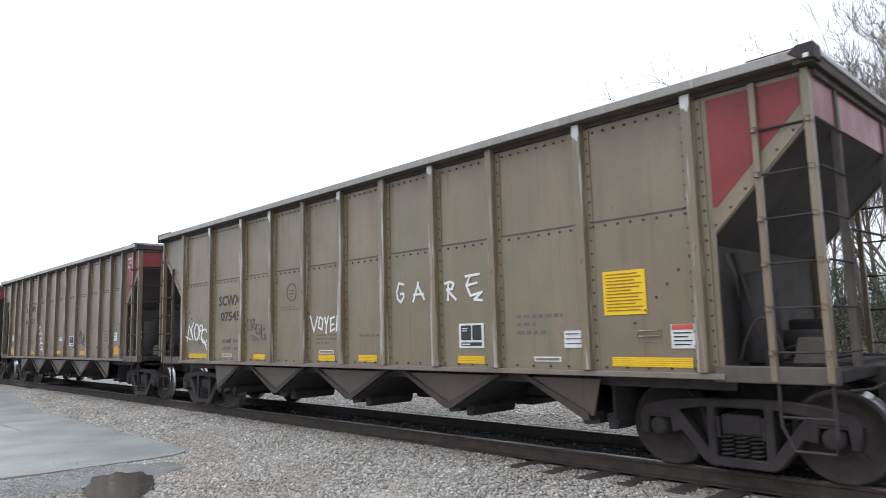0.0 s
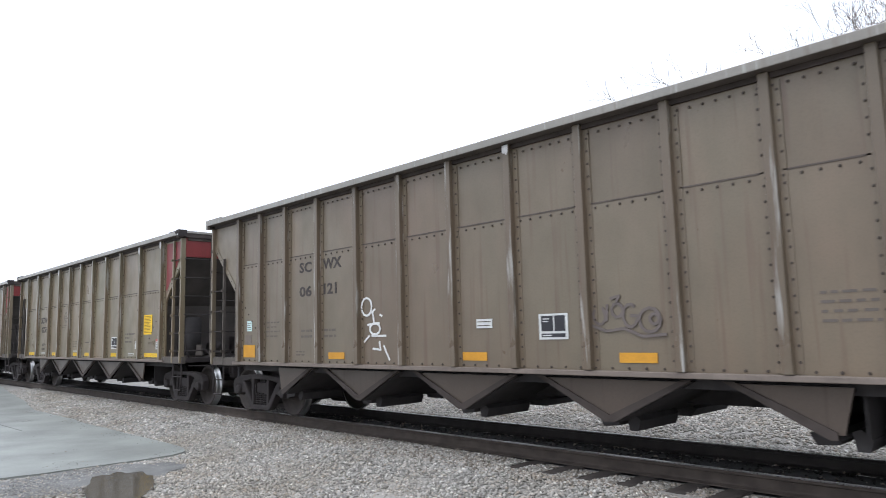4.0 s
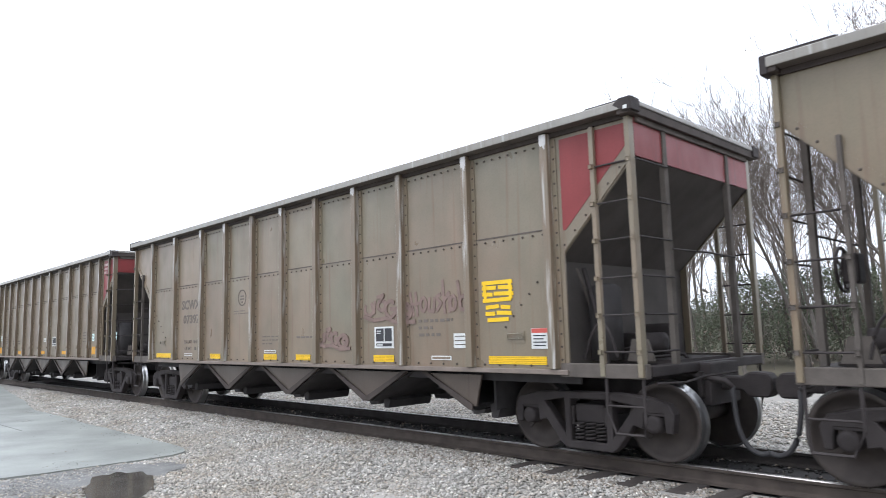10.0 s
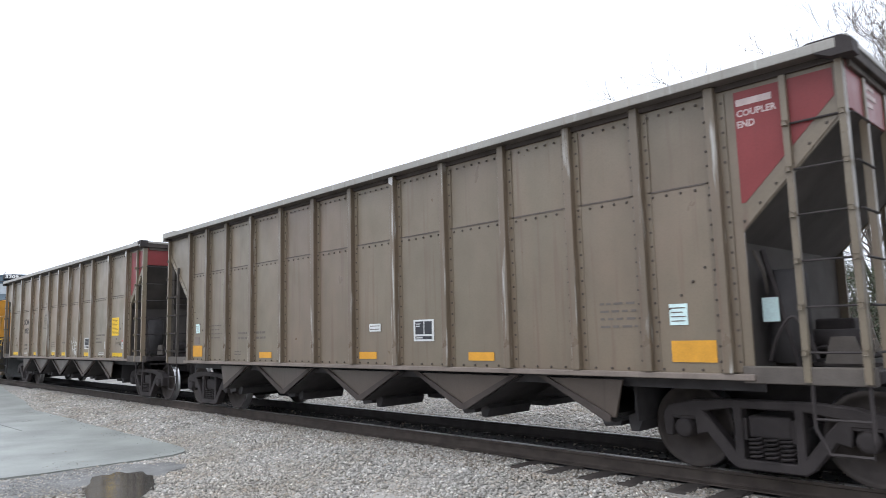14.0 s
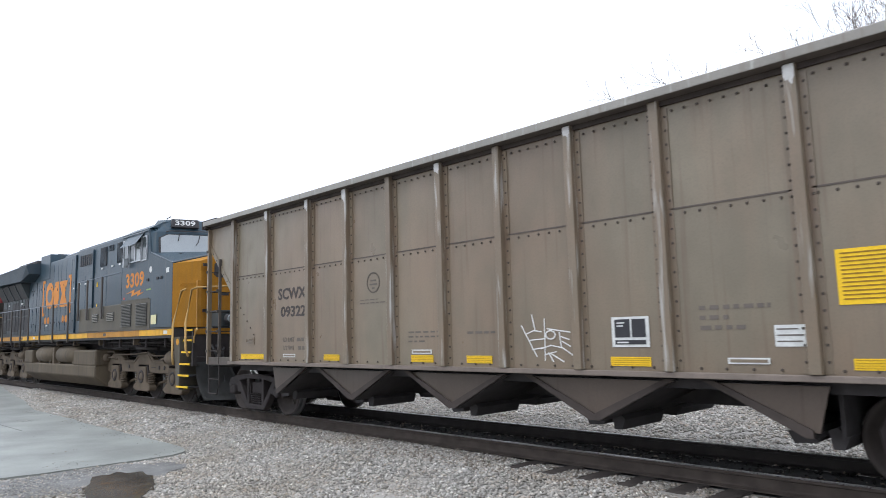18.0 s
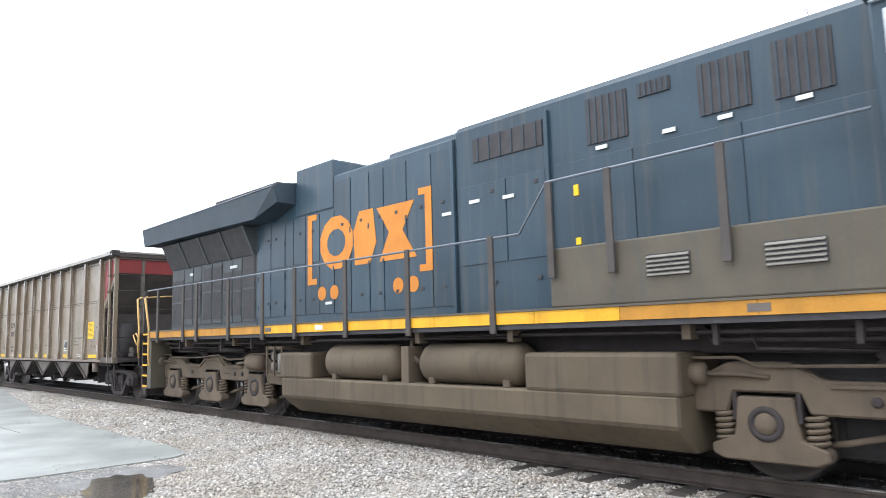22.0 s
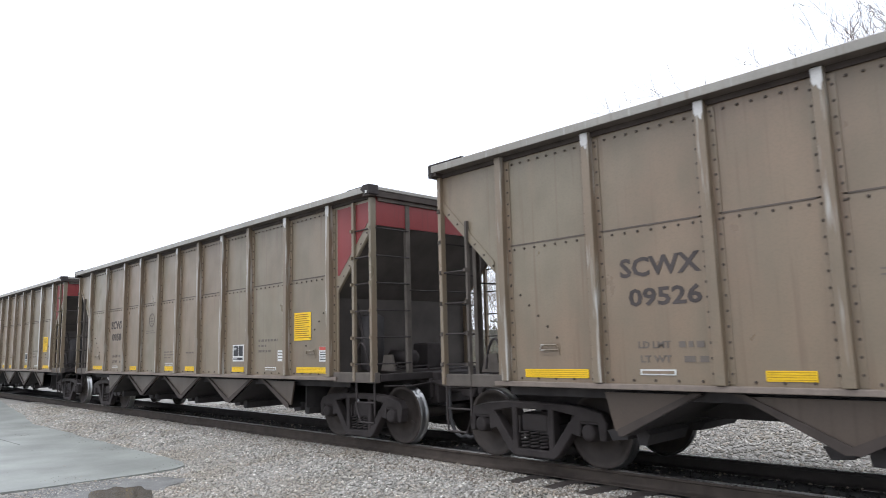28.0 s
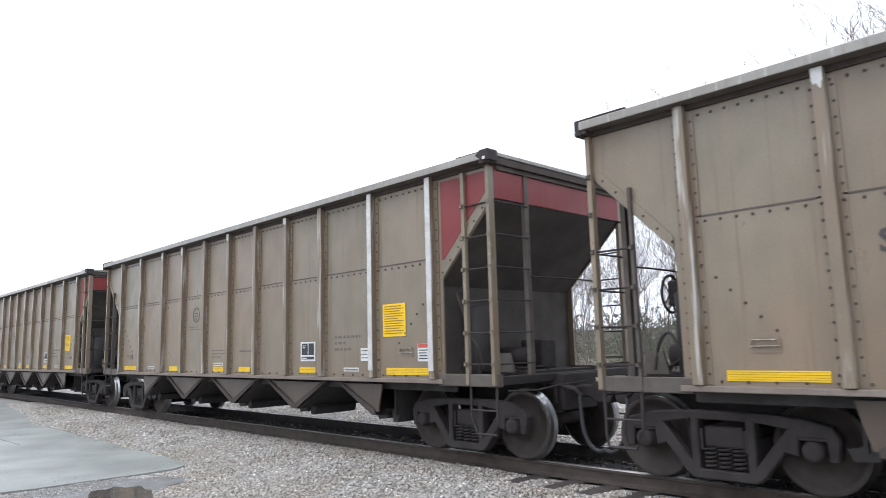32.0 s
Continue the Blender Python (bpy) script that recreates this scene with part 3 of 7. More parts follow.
def side_frame_bm(y0, y1):
    """Cast side frame: arched top, pedestal jaws over the bearings, sloping legs to the spring seat, three windows."""
    half = [(0.33, 0.085), (0.41, 0.14), (0.63, 0.42), (0.75, 0.39), (0.765, 0.575), (1.01, 0.575), (1.025, 0.36), (1.11, 0.36), (1.14, 0.58), (1.07, 0.69), (0.80, 0.755), (0.45, 0.785)]
    outer = half + [(-x, z) for x, z in half[::-1]]
    side = [(0.345, 0.26), (0.565, 0.54), (0.66, 0.645), (0.345, 0.695)]
    mid = [(-0.255, 0.185), (0.255, 0.185), (0.255, 0.695), (-0.255, 0.695)]
    return holed(outer, [side, [(-x, z) for x, z in side[::-1]], mid], y0, y1, 0.014)


FRAME_NEAR = None


def truck(parent, x):
    """One two-axle truck under a car: bolster with side frames, springs and wheelsets."""
    global FRAME_NEAR
    b = part("truck", box(-0.215, 0.215, -1.03, 1.03, 0.40, 0.63, 0.03), "iron", parent, "grimy cast-steel two-axle truck")
    b.matrix_basis = pose(x, 0, 0)
    if FRAME_NEAR is None:
        FRAME_NEAR = (part("side_frame", side_frame_bm(-1.08, -0.93), "iron", b), part("side_frame", side_frame_bm(0.93, 1.08), "iron", b))
        for s in (-1, 1):
            lathe_ob = part("bearing", lathe([(-1.12, 0.05), (-1.12, 0.085), (-1.10, 0.10), (-0.98, 0.115), (-0.93, 0.115)], "y", 20, None, (s * 0.89, 0, 0.457)), "iron", b)
    else:
        for o in FRAME_NEAR:
            again(o, b)
        me = bpy.data.objects["bearing"].data, bpy.data.objects["bearing.001"].data
        for q in me:
            o = new("bearing", q)
            o.parent = b
    for s in (-1, 1):
        for y in (-1.0, 1.0):
            part("bearing_adapter", box(s * 0.89 - 0.13, s * 0.89 + 0.13, y - 0.07, y + 0.07, 0.55, 0.60, 0.01), "iron", b)
        part("friction_wedge", box(s * 0.236 - 0.016, s * 0.236 + 0.016, -1.05, 1.05, 0.38, 0.60), "iron", b)
    # dark box added to block the bright view through the springs
    part("brake_beam", box(-0.30, 0.30, -0.86, 0.86, 0.20, 0.50, 0.02), "under", b)
    for k in (-0.155, 0.0, 0.155):
        for y in (-1.0, 1.0):
            o = new("spring", SPRING)
            o.parent, o.matrix_basis = b, pose(k, y, 0.188)
    for s in (-1, 1):
        w = new("wheelset", WHEELSET)
        w.parent, w.matrix_basis = b, pose(s * 0.89, 0, 0.457)
        w["label"] = "rusty steel wheels with bright worn treads on an axle"
    return b


def car_side(e, ribs, paint, red, kind, flip):
    """The near or far side of a hopper car. flip: -1 near, 1 far."""
    s = flip

    def yy(a, b):
        return (a, b) if s < 0 else (-b, -a)
    X = lambda d: HALF + d
    y_in, y_out = yy(SHEET, SHEET + 0.03)
    seam = 2.78 if kind == "A" else 3.0
    # plates between the ribs, the lower course lapping over the upper
    for a, b in zip(ribs, ribs[1:]):
        o = part("side_panel", box(X(b), X(a), y_in, y_out, seam, 3.95), paint, e)
        lo = yy(SHEET - 0.008, SHEET + 0.03)
        part("side_panel", box(X(b), X(a), lo[0], lo[1], 1.08, seam), paint, e)
        if s < 0:
            part("seam", box(X(b) + 0.09, X(a) - 0.09, SHEET - 0.016, SHEET - 0.004, seam - 0.009, seam + 0.008), "seam", e)
    for sg in (1, -1):
        P = lambda d: sg * (HALF + d)
        pts = [(P(ribs[0]), 3.95), (P(-0.01), 3.95), (P(-0.01), 3.44), (P(-1.0), 2.46), (P(-1.0), 1.08), (P(ribs[0]), 1.08)]
        part("end_gusset", prism(pts, y_in, y_out), paint, e)
        if s < 0:
            # flange along the slope
            part("slope_flange", prism([(P(-0.02), 3.60), (P(-0.02), 3.46), (P(-0.99), 2.48), (P(-0.99), 2.62)], SHEET - 0.014, SHEET - 0.001), paint, e)
            if sg > 0 and red:
                part("red_panel", prism([(P(-1.0), 3.86), (P(-0.10), 3.86), (P(-0.10), 3.60), (P(-0.96), 2.74), (P(-1.0), 2.74)], SHEET - 0.005, SHEET - 0.0005), "red", e, "faded red painted end panel")
    w, dep = (0.055, 0.10) if kind == "A" else (0.05, 0.095)
    first = flange = None
    for d in ribs:
        if first is None:
            bm = bmesh.new()
            a, b = yy(SHEET - dep, SHEET)
            box(-w, w, a, b, 1.09, 3.958, 0.008, bm)
            first = part("rib", bm, paint.replace("car_", "rib_"), e)
            first.matrix_basis = pose(X(d), 0, 0)
            if s < 0:
                flange = part("rib_flange", box(-0.125, 0.125, SHEET - 0.016, SHEET - 0.002, 1.10, 3.88), paint, e)
                flange.matrix_basis = pose(X(d), 0, 0)
        else:
            again(first, e, pose(X(d), 0, 0))
            if flange:
                again(flange, e, pose(X(d), 0, 0))
    a, b = yy(SHEET - 0.19, SHEET + 0.04)
    o = part("top_chord", box(-HALF, HALF, a, b, 3.962, 4.065, 0.012), "chord", e, "dull steel top chord")
    # the chord's underside is coloured darker to stand for its shade
    o.data.materials.append(M["car_dirt_shade"])
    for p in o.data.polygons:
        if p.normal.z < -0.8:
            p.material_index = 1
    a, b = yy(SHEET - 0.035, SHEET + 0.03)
    # dark strip that paints the shadow cast below the top chord
    part("chord_web", box(-HALF + 0.02, HALF - 0.02, a, b, 3.905, 3.961), "v_rim", e, "web under the top chord, shade put into its colour")
    a, b = yy(SHEET - 0.075, SHEET + 0.10)
    part("side_sill", box(-HALF + 0.98, HALF - 0.98, a, b, 1.025, 1.085, 0.008), "car_sill", e, "dusty side sill")
    # sill web is blackened to stand for the shade under the sill
    a, b = yy(SHEET + 0.22, SHEET + 0.25)
    part("sill_web", box(-HALF + 1.0, HALF - 1.0, a, b, 0.90, 1.04), "under", e)


def ladder(e, sg, s, paint, post_y=None):
    """Corner post, side ladder and grab rungs of one corner. sg: which end, s: which side."""
    x0, x1 = sg * (HALF - 0.06), sg * (HALF - 0.52)
    y = s * 1.585
    part("corner_post", box(min(x0, x0 + sg * 0.06), max(x0, x0 + sg * 0.06), y - (0.055 if sg > 0 else 0.045), y + (0.055 if sg > 0 else 0.045), 1.02, 3.91, 0.006), paint, e)
    front = sg > 0
    feet = bmesh.new()
    for z in (1.29, 1.70, 2.12, 2.55, 2.98, 3.42):
        for xx in (x0 + sg * 0.03, x1):
            if xx == x1 and not front and z > 2.7:
                continue
            box(xx - 0.02, xx + 0.02, y + s * 0.028, y + s * 0.066, z - 0.022, z + 0.022, 0.006, feet)
    # rear bolts and stile take a darker colour that imitates backlighting
    o = part("rung_bolts", feet, paint if front else "car_dirt_shade", e)
    o["kind"] = "stuff"
    part("ladder_stile", box(x1 - (0.03 if front else 0.02), x1 + (0.03 if front else 0.02), y - 0.03, y + 0.03, 1.02, 3.90 if front else 3.22, 0.005), paint if front else "car_dirt_shade", e)
    for z in (1.29, 1.70, 2.12, 2.55, 2.98, 3.42) if front else (1.29, 1.70, 2.12, 2.55):
        part("rung", tube([(x1, y - s * 0.0, z), (x0 + sg * 0.03, y, z)], 0.012, 6), "iron", e)


def hopper_car(kind):
    paint = "car_grey" if kind == "A" else "car_brown"
    ribs = RIBS_A if kind == "A" else RIBS_B
    e = empty("hopper_car", "weathered grey-brown ribbed coal hopper car with a red end band" if kind == "A"
              else "weathered brown ribbed coal hopper car with a stencilled red end", "hopper car", "coal hopper cars of the train")
    for s in (-1, 1):
        car_side(e, ribs, paint, True, kind, s)
        for sg in (-1, 1):
            ladder(e, sg, s, paint)
    X = lambda d: HALF + d
    for sg in (1, -1):
        P = lambda d: sg * (HALF + d)
        lo, hi = sorted((P(-0.03), P(0.0)))
        part("end_band", box(lo, hi, -1.53, 1.53, 3.47, 3.94), "red" if sg > 0 else paint, e, "faded red end band" if sg > 0 else "")
        # dark lip and web paint the shadow band below the end chord
        lo, hi = sorted((P(-0.01), P(0.035)))
        part("end_lip", box(lo, hi, -1.50, 1.50, 3.855, 3.929, 0.006), "car_dirt_shade", e)
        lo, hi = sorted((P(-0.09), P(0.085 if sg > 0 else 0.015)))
        part("end_chord_web", box(lo, hi, -1.73, 1.73, 3.915, 4.012, 0.006), "v_rim", e, "web under the end chord, shade put into its colour")
        lo, hi = sorted((P(-0.10), P(0.10 if sg > 0 else 0.02)))
        part("end_chord", box(lo, hi, -1.745, 1.745, 4.014, 4.07, 0.01), "chord", e)
        for yc in (-1.66, 1.66):
            lo, hi = sorted((P(-0.12), P(0.115 if sg > 0 else 0.025)))
            if sg < 0:
                part("corner_cap", box(P(0.055), P(-0.02), yc - 0.09, yc + 0.09, 3.90, 4.078, 0.01), "iron" if kind == "A" else "chord", e)
                part("cap_plate", box(P(0.05), P(-0.62), yc - 0.085, yc + 0.085, 4.0655, 4.086), "iron" if kind == "A" else "chord", e)
            elif kind == "A":
                cap = part("corner_cap", prism([(lo, 4.03), (lo + 0.08, 4.088), (hi, 4.088), (hi, 3.935), (lo + 0.13, 3.935)], yc - 0.10, yc + 0.10, "y", None, 0.008), "iron", e, "dark corner casting")
                part("cap_plate", box(P(-0.50), lo + 0.05, yc - 0.075, yc + 0.085, 4.0655, 4.079), "iron", e)
                if yc < 0:
                    part("corner_tag", box(lo + 0.14, lo + 0.185, yc - 0.106, yc - 0.1005, 3.95, 3.99), "white", cap, "small white tag")
            else:
                bm = prism([(P(-0.34), 4.03), (P(-0.24), 4.075), (P(0.04), 4.075), (P(0.13), 4.025), (P(0.13), 3.90), (P(-0.05), 3.90)], yc - 0.088, yc + 0.088)
                part("corner_cap", bm, "iron", e, "dark rounded corner casting")
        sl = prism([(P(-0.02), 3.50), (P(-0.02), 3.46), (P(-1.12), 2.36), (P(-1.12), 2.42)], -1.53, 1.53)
        part("slope_sheet", sl, "soot", e, "dark sloping end sheet")
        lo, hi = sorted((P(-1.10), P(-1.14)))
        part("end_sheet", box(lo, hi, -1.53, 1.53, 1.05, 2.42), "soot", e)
        for y in ((-0.87, 0.85) if kind == "A" else (-1.02, -0.28, 0.16, 0.9)):
            lo, hi = sorted((P(-0.05), P(0.02)))
            # dark tone on these posts stands in for their being seen backlit
            part("end_post", box(lo, hi, y - 0.045, y + 0.045, 1.05, 3.88, 0.006), "car_dirt_shade" if kind == "A" or sg < 0 else paint, e)
        for z in (1.29, 1.70, 2.12, 2.55, 2.98, 3.42):
            yb = -0.87 if kind == "A" else -1.02
            part("rung", tube([(P(0.03), -1.56, z), (P(0.03), yb, z)], 0.012, 6), "iron", e)
        part("grab_bar", tube([(P(0.04), -0.87, 2.45), (P(0.06), 0.0, 2.46), (P(0.04), 0.86, 2.45)], 0.013, 6), "iron", e)
        # end platform, sill and draft gear
        lo, hi = sorted((P(-1.1), P(0.02)))
        part("end_sill", box(lo, hi, -1.60, -1.50, 1.0, 1.16, 0.01), "car_dirt_shade", e)
        part("end_sill", box(lo, hi, 1.50, 1.60, 1.0, 1.16, 0.01), "car_dirt_shade", e)
        lo, hi = sorted((P(-0.16), P(0.03)))
        part("end_beam", box(lo, hi, -1.49, 1.49, 1.02, 1.13, 0.012), "iron", e)
        lo, hi = sorted((P(-1.1), P(-0.10)))
        part("platform", box(lo, hi, -0.75, 0.75, 1.12, 1.165), "iron", e)
        lo, hi = sorted((P(-2.2), P(0.10)))
        part("draft_sill", box(lo, hi, -0.24, 0.24, 0.68, 1.06, 0.015), "iron", e)
        sh = prism([(P(0.1), 0.79), (P(0.40), 0.79), (P(0.47), 0.72), (P(0.70), 0.72), (P(0.75), 0.80), (P(0.75), 0.92), (P(0.69), 1.0), (P(0.49), 1.01), (P(0.40), 0.95), (P(0.1), 0.95)],
                   -0.13, 0.11, "y", None, 0.02)
        part("coupler", sh, "iron", e, "rusty knuckle coupler")
        lo, hi = sorted((P(-0.02), P(0.16)))
        part("striker", box(lo, hi, -0.40, 0.40, 0.62, 1.12, 0.02), "iron", e)
        part("angle_cock", tube([(P(-0.3), -0.42, 1.0), (P(0.0), -0.44, 0.98), (P(0.12), -0.40, 0.95), (P(0.32), -0.38, 0.92), (P(0.40), -0.37, 0.84)], 0.035, 8), "iron", e)
        part("hose_bracket", box(*sorted((P(0.02), P(0.08))), -0.46, -0.28, 0.72, 1.02, 0.01), "iron", e)
        part("cut_lever", tube([(P(0.05), -1.45, 0.95), (P(0.10), -0.9, 0.93), (P(0.12), -0.45, 0.97), (P(0.4), -0.2, 1.02)], 0.014, 6), "iron", e)
        part("air_hose", tube(bend([(P(0.40), -0.37, 0.86), (P(0.41), -0.38, 0.64), (P(0.45), -0.40, 0.38), (P(0.54), -0.40, 0.20), (P(0.66), -0.39, 0.13), (P(0.762), -0.38, 0.15)]), 0.03, 8), "grille", e, "black rubber air hose")
        for s in (-1, 1):
            y = s * 1.57
            a, b = P(-0.50), P(-0.04)
            part("stirrup_step", tube([(a, y, 1.02), (a, y, 0.62), (a + sg * 0.10, y, 0.40), (b - sg * 0.02, y, 0.40), (b, y, 0.55), (b, y, 1.02)], 0.018, 6), "iron", e)
            part("rung", tube([(a, y, 0.70), (b, y, 0.70)], 0.014, 6), "iron", e)
        # brake gear on the platform
        part("brake_cylinder", lathe([(1.16, 0.10), (1.18, 0.20), (2.05, 0.20), (2.10, 0.12)], "z", 18, None, (P(-0.86), -0.95, 0)), "under", e, "upright brake cylinder")
        bm = lathe([(-0.32, 0.05), (-0.30, 0.13), (0.25, 0.13), (0.28, 0.05)], "x", 18, None, (P(-0.62), -0.45, 1.36))
        part("air_reservoir", bm, "iron", e, "grimy brake air reservoir")
        lo, hi = sorted((P(-0.95), P(-0.55)))
        part("brake_valve", box(lo, hi, 0.05, 0.42, 1.165, 1.60, 0.03), "iron", e)
        part("brake_pipe", tube([(P(-0.9), -0.8, 1.25), (P(-0.6), -0.8, 1.32), (P(-0.35), -0.75, 1.2), (P(-0.2), -0.3, 1.22), (P(0.0), -0.3, 0.9)], 0.022, 6), "iron", e)
        part("train_pipe", tube(bend([(P(-0.95), -1.30, 1.20), (P(-0.85), -1.32, 1.45), (P(-0.72), -1.30, 1.62), (P(-0.60), -1.30, 1.50), (P(-0.52), -1.28, 1.22)]), 0.018, 6), "iron", e, "grimy bent brake pipe")
        part("train_pipe", tube(bend([(P(-1.05), -0.6, 1.3), (P(-1.02), -1.0, 1.75), (P(-0.98), -1.2, 2.05), (P(-1.05), -1.25, 2.3)]), 0.018, 6), "car_dirt_shade", e)
        part("gusset_plate", prism([(P(-0.55), 1.165), (P(-0.20), 1.165), (P(-0.28), 1.42), (P(-0.48), 1.42)], -1.02, -0.98), "car_dirt_shade", e)
        if sg < 0:
            ring = [(P(0.10), 0.40 + 0.25 * math.cos(math.tau * k / 24), 2.15 + 0.25 * math.sin(math.tau * k / 24)) for k in range(25)]
            bw = part("brake_wheel", tube(ring, 0.02, 7), "iron", e, "dark spoked hand brake wheel")
            for k in range(5):
                a = math.tau * k / 5
                part("spoke", tube([(P(0.12), 0.40, 2.15), (P(0.10), 0.40 + 0.24 * math.cos(a), 2.15 + 0.24 * math.sin(a))], 0.012, 5), "iron", bw)
            part("brake_housing", box(*sorted((P(-0.10), P(0.08))), 0.26, 0.54, 1.98, 2.32, 0.03), "iron", e)
            part("brake_chain_rod", tube([(P(0.0), 0.40, 1.98), (P(-0.02), 0.38, 1.2)], 0.018, 6), "iron", e)
        if sg > 0:
            part("brake_rod", tube([(P(-0.75), -1.1, 1.1), (P(-0.9), -1.15, 1.9), (P(-0.98), -1.2, 2.3)], 0.03, 6), "iron", e)
    # chutes, doors, sill and floor plate carry painted underbody shade
    # five dump hoppers
    for k in range(5):
        c = (k - 2) * 2.33
        h = 0.98
        l_, r_ = (0.16 if k == 0 else h), (0.16 if k == 4 else h)
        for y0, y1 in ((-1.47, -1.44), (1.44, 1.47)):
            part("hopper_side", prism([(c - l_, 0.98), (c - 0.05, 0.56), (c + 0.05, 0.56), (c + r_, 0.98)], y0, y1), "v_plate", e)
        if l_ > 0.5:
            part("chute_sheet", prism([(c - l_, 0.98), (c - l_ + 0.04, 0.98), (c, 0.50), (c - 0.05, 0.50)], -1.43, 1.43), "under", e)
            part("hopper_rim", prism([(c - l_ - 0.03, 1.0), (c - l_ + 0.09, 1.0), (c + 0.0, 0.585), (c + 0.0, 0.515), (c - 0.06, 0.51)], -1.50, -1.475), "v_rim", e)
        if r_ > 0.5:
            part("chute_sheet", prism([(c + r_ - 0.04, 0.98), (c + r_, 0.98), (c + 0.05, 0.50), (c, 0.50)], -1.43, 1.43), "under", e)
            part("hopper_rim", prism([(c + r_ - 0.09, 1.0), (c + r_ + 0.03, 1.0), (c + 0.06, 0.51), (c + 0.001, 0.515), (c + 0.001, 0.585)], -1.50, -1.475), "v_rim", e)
        if k in (0, 4):
            q = -0.19 if k == 0 else 0.19
            part("chute_sheet", box(*sorted((c + q, c + q * 0.8)), -1.22, 1.22, 0.5, 0.98), "under", e)
        part("hopper_door", prism([(c - 0.34, 0.52), (c - 0.28, 0.41), (c - 0.08, 0.43), (c - 0.03, 0.53), (c - 0.05, 0.58)], -1.18, -0.25), "under", e)
        part("hopper_door", prism([(c + 0.02, 0.55), (c + 0.05, 0.38), (c + 0.15, 0.38), (c + 0.20, 0.50), (c + 0.10, 0.58)], -1.16, -0.25), "under", e)
        part("hopper_door", prism([(c - 0.30, 0.50), (c - 0.24, 0.40), (c + 0.10, 0.40), (c + 0.18, 0.50), (c + 0.05, 0.56), (c - 0.05, 0.56)], 0.25, 1.30), "under", e)
    part("centre_sill", box(-6.2, 6.2, -0.22, 0.22, 0.62, 1.05), "under", e)
    part("floor_plate", box(-HALF + 1.1, HALF - 1.1, -1.5, 1.5, 1.04, 1.07), "under", e)
    # bolt heads of the near side
    seam = 2.78 if kind == "A" else 3.0
    sp = []
    for d in ribs:
        for q in (-0.095, 0.095):
            sp += [(X(d) + q, 1.2 + 0.152 * i) for i in range(18) if abs(1.2 + 0.152 * i - seam) > 0.04]
    low = [(X(-1.3) - 0.21 * i, 1.115) for i in range(58)] if kind == "B" else [(X(-1.3) - 0.26 * i, 1.125) for i in range(47)]
    sp += low
    sp += [(X(-1.25) - 0.14 * i, 3.835) for i in range(87)]
    sp += [(X(-1.3) - 0.16 * i, seam - 0.055) for i in range(76)]
    sp += [(X(-0.98 + 0.16 * i), 2.56 + 0.16 * i) for i in range(6)]
    sp += [(X(-13.67 - 0.16 * i), 2.56 + 0.16 * i) for i in range(6)]
    sp += [(X(-1.28 - 0.135 * i), 2.28 - 0.135 * i) for i in range(6)] + [(X(-13.37 + 0.135 * i), 2.28 - 0.135 * i) for i in range(6)]
    b = part("bolts", bolts(sp, 0.0165, SHEET - 0.012), "bolt", e)
    b["kind"] = "stuff"
    # worn tops of the ribs, bare metal
    rr = random.Random(3)
    for d in ribs:
        if rr.random() < (0.5 if kind == "A" else 0.12):
            q = rr.uniform(0.07, 0.16)
            x = X(d)
            pts = [(x - 0.05, 3.95), (x + 0.05, 3.95), (x + 0.048, 3.90 - q * 0.6), (x + 0.035, 3.90 - q * 0.75), (x + 0.028, 3.90 - q * 1.2), (x + 0.005, 3.90 - q), (x - 0.012, 3.90 - q * 0.7), (x - 0.03, 3.90 - q * 0.85), (x - 0.05, 3.90 - q * 0.5)]
            part("worn_patch", prism(pts, SHEET - 0.104, SHEET - 0.099), "bare", e, "bare worn metal")
    for sg in (-1, 1):
        truck(e, sg * TRUCK)
    return e


def plate(name, e, d0, d1, z0, z1, mat, label="", lift=0.013, thick=0.005):
    return part(name, box(HALF + d0, HALF + d1, SHEET - lift - thick, SHEET - lift, z0, z1), mat, e, label)


rngp = random.Random(77)


def bars(name, e, d0, d1, z0, z1, rows, mat, fill=0.5, lift=0.0185, ragged=None):
    """Lines of print too small to read."""
    o = None
    bm = bmesh.new()
    h = (z1 - z0) / rows
    for i in range(rows):
        r = 1.0 if ragged is None else ragged[i % len(ragged)]
        x, end = HALF + d0, HALF + d0 + (d1 - d0) * r
        while x < end - 0.01:
            w = min(end - x, (d1 - d0) if name != "faint_print" else rngp.uniform(0.05, 0.13))
            box(x, x + w, SHEET - lift - 0.003, SHEET - lift, z0 + h * (i + 0.5 - fill / 2), z0 + h * (i + 0.5 + fill / 2), 0, bm)
            x += w + (0.0 if name != "faint_print" else rngp.uniform(0.03, 0.05))
    o = part(name, bm, mat, e)
    o["kind"] = "stuff"
    return o


